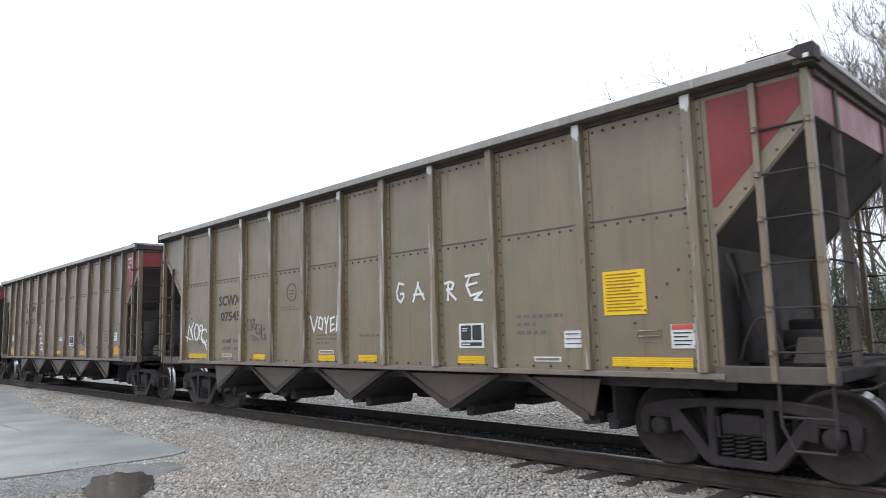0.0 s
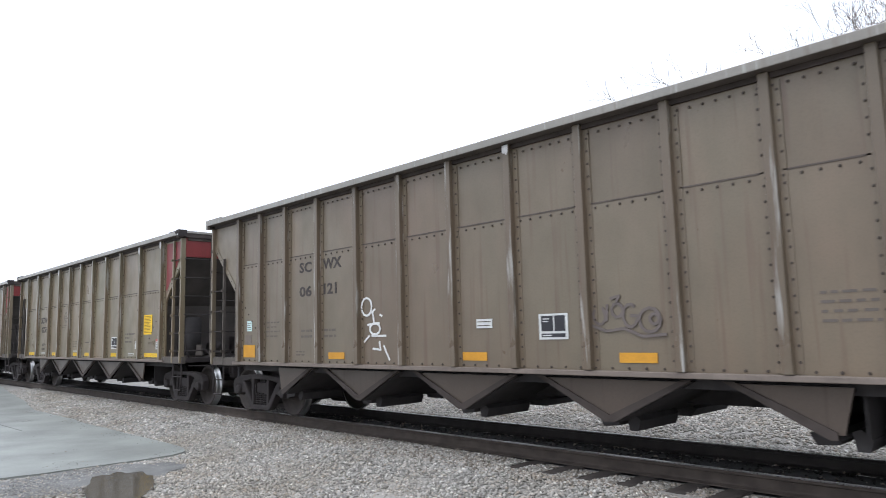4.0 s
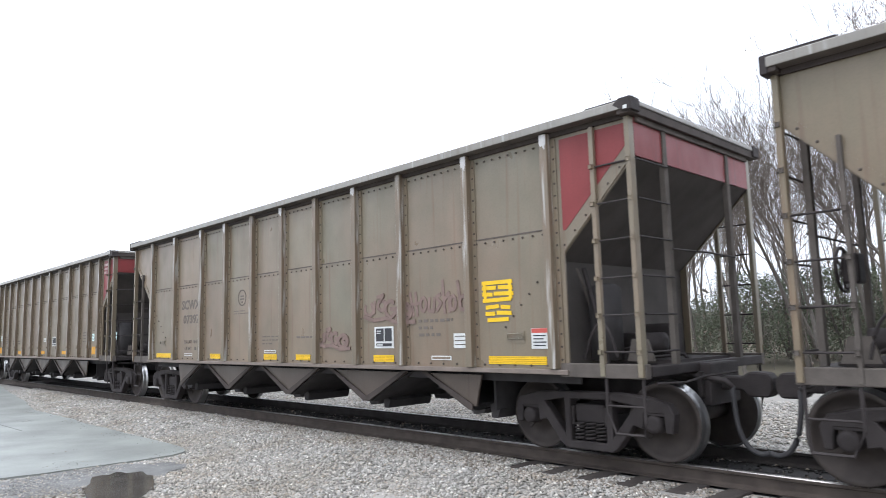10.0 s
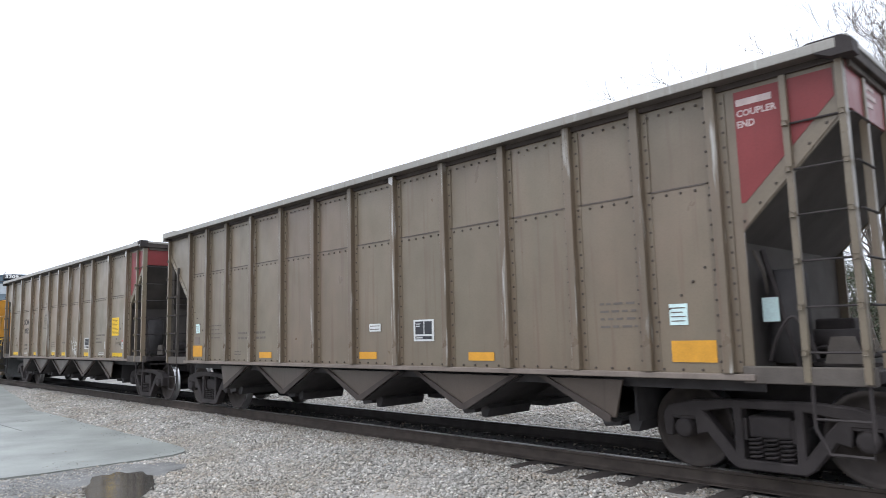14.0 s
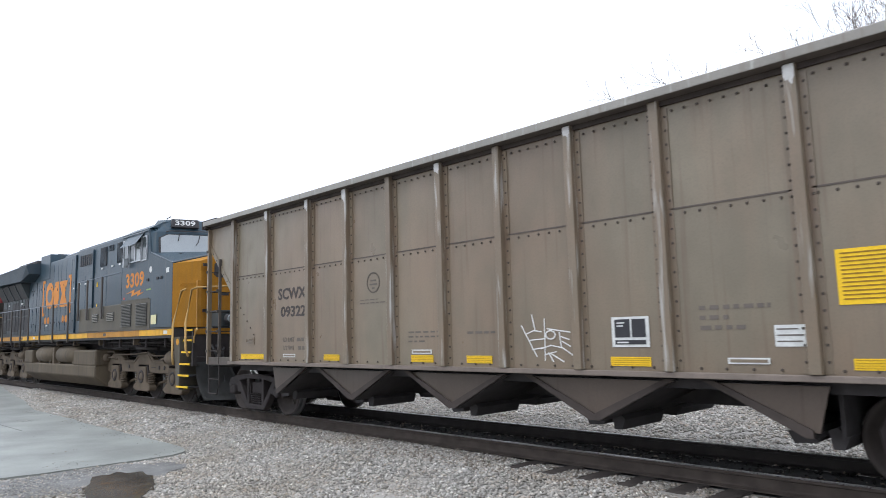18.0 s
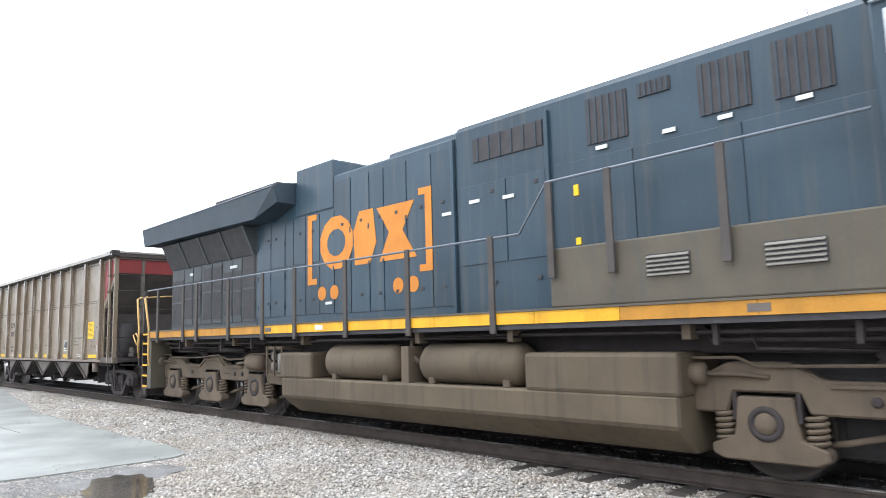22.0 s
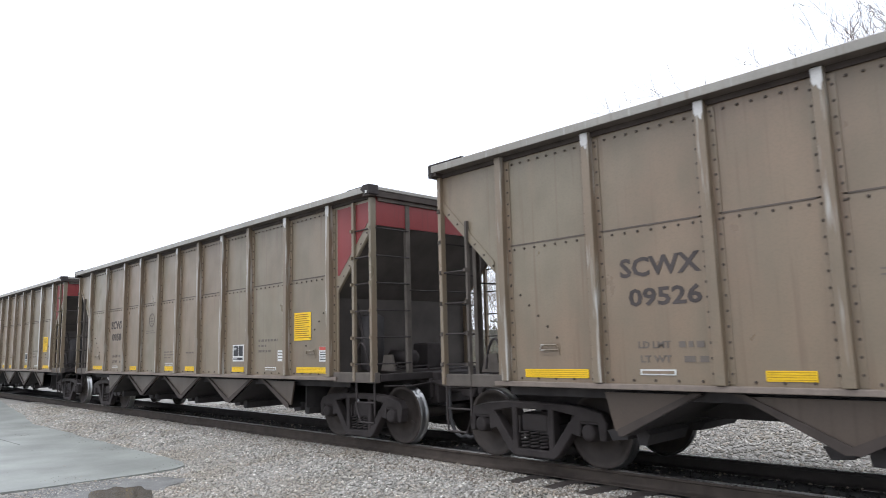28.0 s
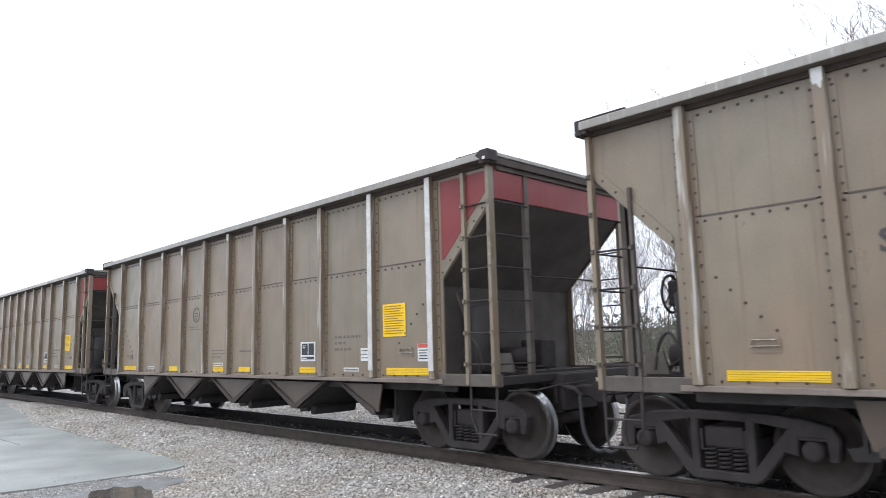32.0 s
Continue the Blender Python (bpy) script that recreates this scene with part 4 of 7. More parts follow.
def box_sign(e, d0, d1, z0, z1):
    b = plate("inspection_stencil", e, d0, d1, z0, z1, "white", "black inspection stencil in a white frame")
    bm = bmesh.new()
    w, h = d1 - d0, z1 - z0
    y0, y1 = SHEET - 0.022, SHEET - 0.0175
    for a, c, p, q in ((0.09, 0.50, 0.32, 0.92), (0.55, 0.91, 0.32, 0.92), (0.09, 0.91, 0.09, 0.23)):
        box(HALF + d0 + a * w, HALF + d0 + c * w, y0, y1, z0 + p * h, z0 + q * h, 0, bm)
    part("stencil_field", bm, "black", b)["kind"] = "stuff"
    bm = bmesh.new()
    for a, c, p, q in ((0.15, 0.36, 0.78, 0.82), (0.15, 0.33, 0.68, 0.72), (0.14, 0.45, 0.13, 0.18)):
        box(HALF + d0 + a * w, HALF + d0 + c * w, y0 - 0.003, y0 - 0.0002, z0 + p * h, z0 + q * h, 0, bm)
    part("print", bm, "white", b)["kind"] = "stuff"


CIRC = -8.93
RAG = (0.93, 1.0, 0.8, 0.97, 0.88, 1.0, 0.7)


def decals_a(e, placard="full", striped=True):
    if placard != "none":
        p = plate("warning_placard", e, -2.33, -1.80, 1.70, 2.19, "yellow", "yellow warning placard with small dark print")
        if placard == "full":
            bars("print", p, -2.29, -1.84, 1.73, 2.17, 12, "yellow_dk", 0.36, 0.0185, RAG)
    for a, b in ((-2.26, -1.32), (-4.68, -4.19), (-6.92, -6.46), (-8.05, -7.58), (-10.30, -9.85), (-13.20, -12.27)):
        p = plate("reflector_strip", e, a, b, 1.135, 1.235, "yellow", "yellow reflective strip")
        if b - a > 0.4:
            bars("print", p, a + 0.01, b - 0.01, 1.14, 1.232, 4, "yellow_dk", 0.12)
    p = plate("red_white_label", e, -1.54, -1.28, 1.33, 1.58, "white", "white label with a red heading")
    bars("print", p, -1.53, -1.29, 1.52, 1.58, 1, "red_ink", 0.9)
    bars("print", p, -1.51, -1.31, 1.35, 1.51, 4, "black", 0.35, 0.0185, RAG)
    p = plate("white_label", e, -2.90, -2.62, 1.34, 1.54, "white", "small white label")
    bars("print", p, -2.88, -2.64, 1.36, 1.53, 3, "grey_ink", 0.22, 0.0185, RAG)
    box_sign(e, -4.65, -4.19, 1.34, 1.67)
    for a, b, z in ((-3.36, -2.96, 1.175), (-11.61, -11.20, 1.18), (-8.03, -7.61, 1.255)):
        p = plate("outline_stencil", e, a, b, z, z + 0.06, "white", "thin white outlined stencil")
        bars("print", p, a + 0.02, b - 0.02, z, z + 0.06, 1, "car_grey", 0.5)
    for d in (-1.93, -12.95):
        part("routing_clip", tube([(HALF + d, SHEET - 0.03, 1.46), (HALF + d + 0.03, SHEET - 0.04, 1.52), (HALF + d + 0.25, SHEET - 0.04, 1.52), (HALF + d + 0.28, SHEET - 0.03, 1.46), (HALF + d, SHEET - 0.03, 1.46)],
                                 0.009, 6), "rib_grey", e)
        plate("card_plate", e, d, d + 0.28, 1.40, 1.55, "car_grey", "", 0.010, 0.006)
    bars("faint_print", e, -3.62, -2.92, 1.48, 1.78, 3, "grey_ink", 0.42, 0.010, (0.65, 0.5, 1.0))
    bars("faint_print", e, -8.11, -7.40, 1.40, 1.60, 3, "grey_ink", 0.35, 0.010, (0.5, 0.95, 1.0))
    bars("faint_print", e, -6.9, -6.3, 1.50, 1.58, 1, "grey_ink", 0.4, 0.010, (1.0,))
    bars("faint_print", e, CIRC - 0.34, CIRC + 0.36, 2.02, 2.12, 2, "grey_ink", 0.3, 0.010, (1.0, 0.7))
    cx, cz, n = HALF + CIRC, 2.36, 22
    bm = bmesh.new()
    for k in range(n):
        a0, a1 = k * math.tau / n, (k + 1) * math.tau / n
        stroke([[(math.cos(a0), math.sin(a0)), (math.cos(a1), math.sin(a1))]], cx, cz, SHEET - 0.010, 0.155, 0.155, 0.011, bm)
    for z, w in ((0.02, 0.07), (-0.04, 0.09), (-0.10, 0.03)):
        box(cx - w, cx + w, SHEET - 0.013, SHEET - 0.010, cz + z, cz + z + 0.025, 0, bm)
    part("round_emblem", bm, "grey_ink", e, "faded round stencilled emblem")


def marks_a(e, number, mat="stencil"):
    words("car_lettering", "SCWX", HALF - 11.79, 2.225, SHEET - 0.011, 0.215, mat, e, 0.94, "dark stencilled reporting mark")
    words("car_lettering", number, HALF - 11.70, 1.905, SHEET - 0.011, 0.20, mat, e, 0.84, "dark stencilled car number")
    words("car_lettering", "LD LMT", HALF - 11.62, 1.46, SHEET - 0.011, 0.075, "grey_ink", e, 0.38)
    words("car_lettering", "LT WT", HALF - 11.60, 1.31, SHEET - 0.011, 0.075, "grey_ink", e, 0.36)
    bars("faint_print", e, -11.15, -10.75, 1.45, 1.54, 1, "grey_ink", 0.7, 0.010)
    bars("faint_print", e, -11.10, -10.80, 1.30, 1.39, 1, "grey_ink", 0.7, 0.010)


def decals_b(e):
    p = plate("warning_label", e, -1.83, -1.63, 1.57, 1.79, "cyan_white", "pale green-white printed label")
    bars("print", p, -1.81, -1.65, 1.59, 1.77, 4, "grey_ink", 0.25, 0.0185, RAG)
    p = part("warning_label", box(HALF - 1.02, HALF - 0.86, SHEET + 0.35, SHEET + 0.355, 1.58, 1.82), "cyan_white", e, "pale printed label on the end brace")
    for a, b, z0, z1 in ((-1.83, -1.35, 1.19, 1.41), (-4.77, -4.31, 1.175, 1.285), (-7.19, -6.75, 1.175, 1.285), (-10.36, -9.91, 1.165, 1.275), (-13.30, -12.84, 1.17, 1.41)):
        plate("orange_panel", e, a, b, z0, z1, "orange", "faded orange painted panel")
    box_sign(e, -5.87, -5.44, 1.44, 1.75)
    p = plate("white_label", e, -6.92, -6.64, 1.60, 1.72, "white", "small white label")
    bars("print", p, -6.90, -6.66, 1.61, 1.71, 2, "grey_ink", 0.25, 0.0185, RAG)
    p = plate("warning_label", e, -13.16, -12.97, 1.68, 1.88, "cyan_white", "pale green-white printed label")
    bars("print", p, -13.14, -12.99, 1.69, 1.86, 4, "grey_ink", 0.25, 0.0185, RAG)
    # heading on the red end panels
    bars("print", e, -0.98, -0.64, 3.70, 3.79, 1, "old_white", 0.75, 0.006)
    words("end_lettering", "COUPLER", HALF - 0.98, 3.60, SHEET - 0.006, 0.07, "old_white", e, 0.38)
    words("end_lettering", "END", HALF - 0.98, 3.49, SHEET - 0.006, 0.07, "old_white", e, 0.17)
    for y0, y1 in ((-0.92, -0.62), (0.45, 0.85)):
        bm = bmesh.new()
        for i, w in enumerate((0.6, 1.0, 0.85)):
            box(HALF + 0.001, HALF + 0.006, y0, y0 + (y1 - y0) * w, 3.60 + 0.09 * i, 3.65 + 0.09 * i, 0, bm)
        part("end_print", bm, "old_white", e)["kind"] = "stuff"
    for a in (-2.68, -12.54):
        bars("faint_print", e, a, a + 0.6, 1.53, 1.87, 4, "grey_ink", 0.3, 0.010, RAG)
    bars("faint_print", e, -11.37, -11.1, 1.20, 1.31, 2, "grey_ink", 0.4, 0.010)
    for a, b in ((-11.21, -10.86), (-10.5, -10.14)):
        bars("faint_print", e, a, b, 1.50, 1.70, 2, "grey_ink", 0.4, 0.010)
    plate("card_plate", e, -13.24, -12.98, 1.44, 1.60, "car_sill", "", 0.010, 0.004)


CAR_A = hopper_car("A")
CAR_B = hopper_car("B")

# ---------------------------------------------------------------- the cars of the train
decals_a(CAR_A, "none")
decals_b(CAR_B)


def placard(e, printed=True):
    p = plate("warning_placard", e, -2.33, -1.80, 1.70, 2.19, "yellow", "yellow warning placard with small dark print")
    if printed:
        bars("print", p, -2.29, -1.84, 1.73, 2.17, 12, "yellow_dk", 0.36, 0.0185, RAG)


def spray(e, lines, d, z, sx, sz, r, mat, label, y=SHEET - 0.014):
    o = part("graffiti", stroke(lines, HALF + d, z, y, sx, sz, r), mat, e, label)
    o["kind"] = "stuff"
    return o


G_LETTERS = [[(0.09, 0.88), (0.03, 0.95), (0.0, 0.6), (0.01, 0.3), (0.05, 0.15), (0.09, 0.35), (0.09, 0.5), (0.05, 0.5)],
             [(0.21, 0.15), (0.27, 0.75), (0.28, 0.9)], [(0.27, 0.8), (0.35, 0.2)], [(0.22, 0.42), (0.34, 0.42)],
             [(0.60, 0.75), (0.66, 0.8), (0.70, 0.72), (0.68, 0.52), (0.62, 0.5), (0.72, 0.1)], [(0.64, 0.8), (0.63, 0.1)],
             [(0.83, 0.95), (0.98, 0.98)], [(0.88, 0.95), (0.84, 0.6), (0.95, 0.66), (0.84, 0.6), (0.88, 0.2), (1.0, 0.3), (0.92, 0.05), (1.0, 0.0)]]
WAVY = [[(0.0, 1.0), (0.12, 0.2), (0.25, 0.95)], [(0.32, 0.9), (0.28, 0.4), (0.40, 0.3), (0.44, 0.8), (0.34, 0.92)], [(0.5, 0.9), (0.56, 0.5), (0.62, 0.95)], [(0.56, 0.5), (0.54, 0.1)],
        [(0.68, 0.8), (0.82, 0.9)], [(0.7, 0.5), (0.8, 0.55)], [(0.70, 0.85), (0.69, 0.2), (0.82, 0.3)], [(0.88, 0.2), (0.92, 0.95), (1.0, 0.75), (0.9, 0.5), (1.04, 0.05)]]
BLOCKY = [[(0.0, 1.0), (0.95, 1.0)], [(0.0, 0.87), (0.42, 0.87)], [(0.55, 0.87), (0.95, 0.85)], [(0.0, 0.72), (0.30, 0.70)], [(0.4, 0.72), (0.98, 0.70)], [(0.02, 0.55), (0.9, 0.57)], [(0.12, 0.38), (0.5, 0.40)],
          [(0.62, 0.38), (0.86, 0.36)], [(0.10, 0.22), (0.36, 0.22)], [(0.48, 0.24), (0.90, 0.22)], [(0.16, 0.06), (0.80, 0.07)], [(0.06, 0.95), (0.08, 0.6)], [(0.90, 0.95), (0.92, 0.6)]]



def loop(cx, cz, rx, rz, a0, a1, n=9):
    return [(cx + rx * math.cos(math.tau * (a0 + (a1 - a0) * k / n)), cz + rz * math.sin(math.tau * (a0 + (a1 - a0) * k / n))) for k in range(n + 1)]


LOOPS = [loop(0.10, 0.55, 0.09, 0.22, 0.4, 1.15) + [(0.20, 0.42), (0.22, 0.8)], loop(0.36, 0.66, 0.08, 0.17, 0.1, 1.2), loop(0.54, 0.52, 0.10, 0.27, 0.15, 0.85) + [(0.66, 0.5), (0.55, 0.52)],
         loop(0.80, 0.40, 0.14, 0.28, 0.0, 1.0, 12), loop(0.86, 0.42, 0.06, 0.12, 0.0, 1.0), [(0.0, 0.30), (0.2, 0.16), (0.45, 0.22), (0.7, 0.02), (1.0, 0.06)], [(0.28, 0.95), (0.40, 1.0), (0.36, 0.88)]]
JAGGED = [[(0.01, 0.48), (0.25, 0.37)], [(0.08, 0.32), (0.16, 0.87), (0.33, 0.38), (0.25, 0.75), (0.37, 0.97)], [(0.60, 0.63), (0.74, 0.70), (0.72, 0.85), (0.63, 0.84), (0.61, 0.60), (0.64, 0.38)], [(0.75, 0.39), (0.90, 0.19), (0.99, 0.15)], [(0.84, 0.25), (0.93, 0.02)]] + [loop(0.49, 0.63, 0.095, 0.27, 0.0, 1.0, 12), loop(0.83, 0.48, 0.13, 0.23, 0.0, 1.0, 12)]
CAPITALS = [[(0.18, 0.90), (0.08, 0.93), (0.00, 0.71), (0.05, 0.48), (0.20, 0.50)], [(0.25, 0.90), (0.29, 0.45)], [(0.25, 0.90), (0.42, 0.92), (0.40, 0.70), (0.29, 0.64), (0.48, 0.48)], [(0.66, 0.69), (0.54, 0.69), (0.50, 0.50), (0.55, 0.31), (0.71, 0.33), (0.72, 0.50), (0.62, 0.50)], [(0.80, 0.69), (0.78, 0.10), (0.99, 0.07), (0.98, 0.26)], [(0.72, 0.48), (0.99, 0.48)], [(0.25, 0.23), (0.38, 0.21), (0.34, 0.02), (0.63, 0.07), (0.40, 0.18)]]
FADED = [[(0.02, 0.70), (0.08, 0.01)], [(0.12, 0.70), (0.15, 0.00)], [(0.03, 0.34), (0.19, 0.38)], [(0.37, 0.50), (0.35, 0.14), (0.44, 0.10), (0.46, 0.50)], [(0.56, 0.60), (0.49, 0.53), (0.57, 0.33), (0.50, 0.14)], [(0.60, 0.99), (0.63, 0.04)], [(0.63, 0.42), (0.70, 0.62), (0.71, 0.07)], [(0.85, 0.93), (0.90, 0.12)], [(0.99, 0.80), (0.96, 0.14)]] + [loop(0.26, 0.33, 0.05, 0.2, 0.0, 1.0), loop(0.77, 0.32, 0.045, 0.2, 0.0, 1.0), loop(0.93, 0.3, 0.05, 0.2, 0.0, 1.0)]
CHAIN = [[(0.24, 0.71), (0.50, 0.80)], [(0.42, 0.75), (0.46, 0.60)], [(0.67, 0.71), (0.74, 0.69)], [(0.24, 0.56), (0.64, 0.58)], [(0.38, 0.38), (0.86, 0.38)], [(0.64, 0.29), (0.68, 0.16), (0.42, 0.18)], [(0.79, 0.22), (0.97, 0.01)], [(0.12, 0.29), (0.29, 0.38)]] + [loop(0.21, 0.85, 0.18, 0.145, 0.0, 1.0, 12), loop(0.5, 0.49, 0.18, 0.09, 0.0, 1.0)]
SCRATCHED = [[(0.00, 0.77), (0.30, 0.10)], [(0.22, 1.00), (0.28, 0.65)], [(0.47, 0.90), (0.46, 0.03)], [(0.08, 0.58), (0.25, 0.66), (0.40, 0.63)], [(0.15, 0.45), (0.45, 0.48)], [(0.52, 0.69), (0.95, 0.61)], [(0.75, 0.61), (0.78, 0.29)], [(0.78, 0.52), (0.93, 0.46)], [(0.80, 0.42), (0.95, 0.32)], [(0.38, 0.27), (0.58, 0.34), (0.80, 0.29), (1.00, 0.13)], [(0.21, 0.25), (0.42, 0.29)], [(0.48, 0.15), (0.68, 0.21)], [(0.53, 0.19), (0.62, 0.00)], [(0.59, 0.16), (0.82, 0.00)]] + [loop(0.58, 0.56, 0.095, 0.09, 0.0, 1.0)]
CARS = []     # (thing, place of its centre along the train)


def put_car(base, place, label, tall=1.0):
    base.scale = (1, 1, tall)
    e = copy_thing(base, pose(0, 0, 0))
    e["label"] = label
    CARS.append((e, place))
    return e


def repaint(e, tone):
    """Another batch of the same paint on every sheet and rib of a car."""
    for o in e.children_recursive:
        if o.type == "MESH" and o.data.materials[0] in (M["car_grey"], M["rib_grey"]):
            o.material_slots[0].link = "OBJECT"
            o.material_slots[0].material = M[("car_" if o.data.materials[0] is M["car_grey"] else "rib_") + tone]


def slot(k):
    return HALF - PITCH * (k - 1)


GREY, BROWN = "weathered grey-brown ribbed coal hopper car with a red end band", "weathered brown ribbed coal hopper car with a stencilled red end"
c = put_car(CAR_A, slot(0), GREY)
placard(c)
c = put_car(CAR_A, slot(1), "weathered grey-brown coal hopper car tagged with white graffiti")
placard(c)
marks_a(c, "07545")
spray(c, G_LETTERS, -5.95, 1.97, 1.75, 0.36, 0.017, "chalk", "white spray-painted letters")
spray(c, WAVY, -8.30, 1.56, 0.88, 0.34, 0.016, "chalk", "white spray-painted tag")
spray(c, JAGGED, -13.41, 1.30, 1.17, 0.65, 0.017, "chalk", "white spray-painted tag")
spray(c, CAPITALS, -10.60, 1.485, 0.735, 0.466, 0.015, "ghost", "dark faded spray-painted tag")
c = put_car(CAR_B, slot(2), "brown coal hopper car with a red end and a pale tag")
spray(c, CHAIN, -9.45, 1.16, 0.72, 0.98, 0.016, "chalk", "white spray-painted tag")
spray(c, LOOPS, -5.09, 1.45, 0.9, 0.46, 0.016, "ghost", "dark faded spray-painted tag")
words("car_lettering", "SC", HALF - 11.26, 2.68, SHEET - 0.011, 0.19, "stencil", c, 0.39)
words("car_lettering", "WX", HALF - 10.52, 2.69, SHEET - 0.011, 0.19, "stencil", c, 0.54)
words("car_lettering", "06", HALF - 11.26, 2.25, SHEET - 0.011, 0.19, "stencil", c, 0.39)
words("car_lettering", "121", HALF - 10.50, 2.26, SHEET - 0.011, 0.19, "stencil", c, 0.38)
c = put_car(CAR_A, slot(3), GREY)
placard(c)
marks_a(c, "07585")
c = put_car(CAR_A, slot(4), "grey-brown coal hopper car with rubbed red and yellow graffiti")
marks_a(c, "07397", "grey_ink")
spray(c, BLOCKY, -2.33, 1.67, 0.52, 0.52, 0.026, "yellow", "yellow spray-painted blocks over a placard")
spray(c, FADED, -3.82, 1.81, 1.2, 0.48, 0.026, "rust_spray", "faded red-brown graffiti", SHEET - 0.012)
spray(c, LOOPS, -4.9, 1.7, 1.2, 0.45, 0.03, "rust_spray", "faded red-brown graffiti", SHEET - 0.012)
spray(c, LOOPS, -6.2, 1.32, 0.9, 0.35, 0.03, "rust_spray", "faded red-brown graffiti", SHEET - 0.012)
c = put_car(CAR_B, slot(5), BROWN)
c = put_car(CAR_A, slot(6), "weathered grey-brown coal hopper car with a faint white tag", 1.004)
placard(c)
marks_a(c, "09322")
spray(c, SCRATCHED, -5.95, 1.17, 0.77, 0.57, 0.007, "chalk", "thin faint white tag")
for k in (0, 1, 3):
    repaint(CARS[k][0], "olive")
repaint(CARS[6][0], "taupe")
repaint(CARS[4][0], "rust")
AFTER = -112.055
for k, number in enumerate(("09526", "09586", "09548", "09551", "09560")):
    c = put_car(CAR_A, AFTER - PITCH * k, GREY, 1.010)
    placard(c)
    repaint(c, "taupe")
    if k == 0:
        part("sill_canister", lathe([(-0.14, 0.05), (-0.13, 0.085), (0.11, 0.085), (0.12, 0.05)], "z", 14, None, (HALF - 1.66, SHEET + 0.02, 0.88)), "car_sill", c, "beige canister below the side sill")
    if k < 2:
        marks_a(c, number)
    if k == 2:
        for d in (RIBS_A[0], RIBS_A[1]):
            part("worn_patch", box(HALF + d - 0.05, HALF + d + 0.05, SHEET - 0.108, SHEET - 0.100, 1.2, 3.95), "bare", c, "rib worn to bare metal")
for base in (CAR_A, CAR_B):
    for o in [*base.children_recursive, base]:
        bpy.data.objects.remove(o)


# ---------------------------------------------------------------- the locomotive
def louvre(e, x0, x1, z0, z1, y, rows, label="louvred vent", tone="cab_dust"):
    f = part("louvre_frame", box(x0, x1, y - 0.012, y, z0, z1), "grille", e, label)
    h = (z1 - z0) / rows
    for i in range(rows):
        z = z0 + h * i
        part("louvre_slat", prism([(y - 0.012, z + h * 0.1), (y - 0.035, z + h * 0.15), (y - 0.035, z + h * 0.3), (y - 0.012, z + h * 0.75)], x0 + 0.01, x1 - 0.01, "x"), tone, f)


def gauge_window(e, x0, x1, z0, z1, y, mat="glass"):
    f = bmesh.new()
    t = 0.035
    for a, b, c, d in ((x0, x1, z0, z0 + t), (x0, x1, z1 - t, z1), (x0, x0 + t, z0 + t, z1 - t), (x1 - t, x1, z0 + t, z1 - t)):
        box(a, b, y - 0.03, y + 0.01, c, d, 0, f)
    w = part("window", f, "alu", e, "aluminium window frame")
    part("pane", box(x0 + t, x1 - t, y - 0.008, y, z0 + t, z1 - t), mat, w)


def loco_wheels():
    return wheelset_mesh(0.533, 1.0)


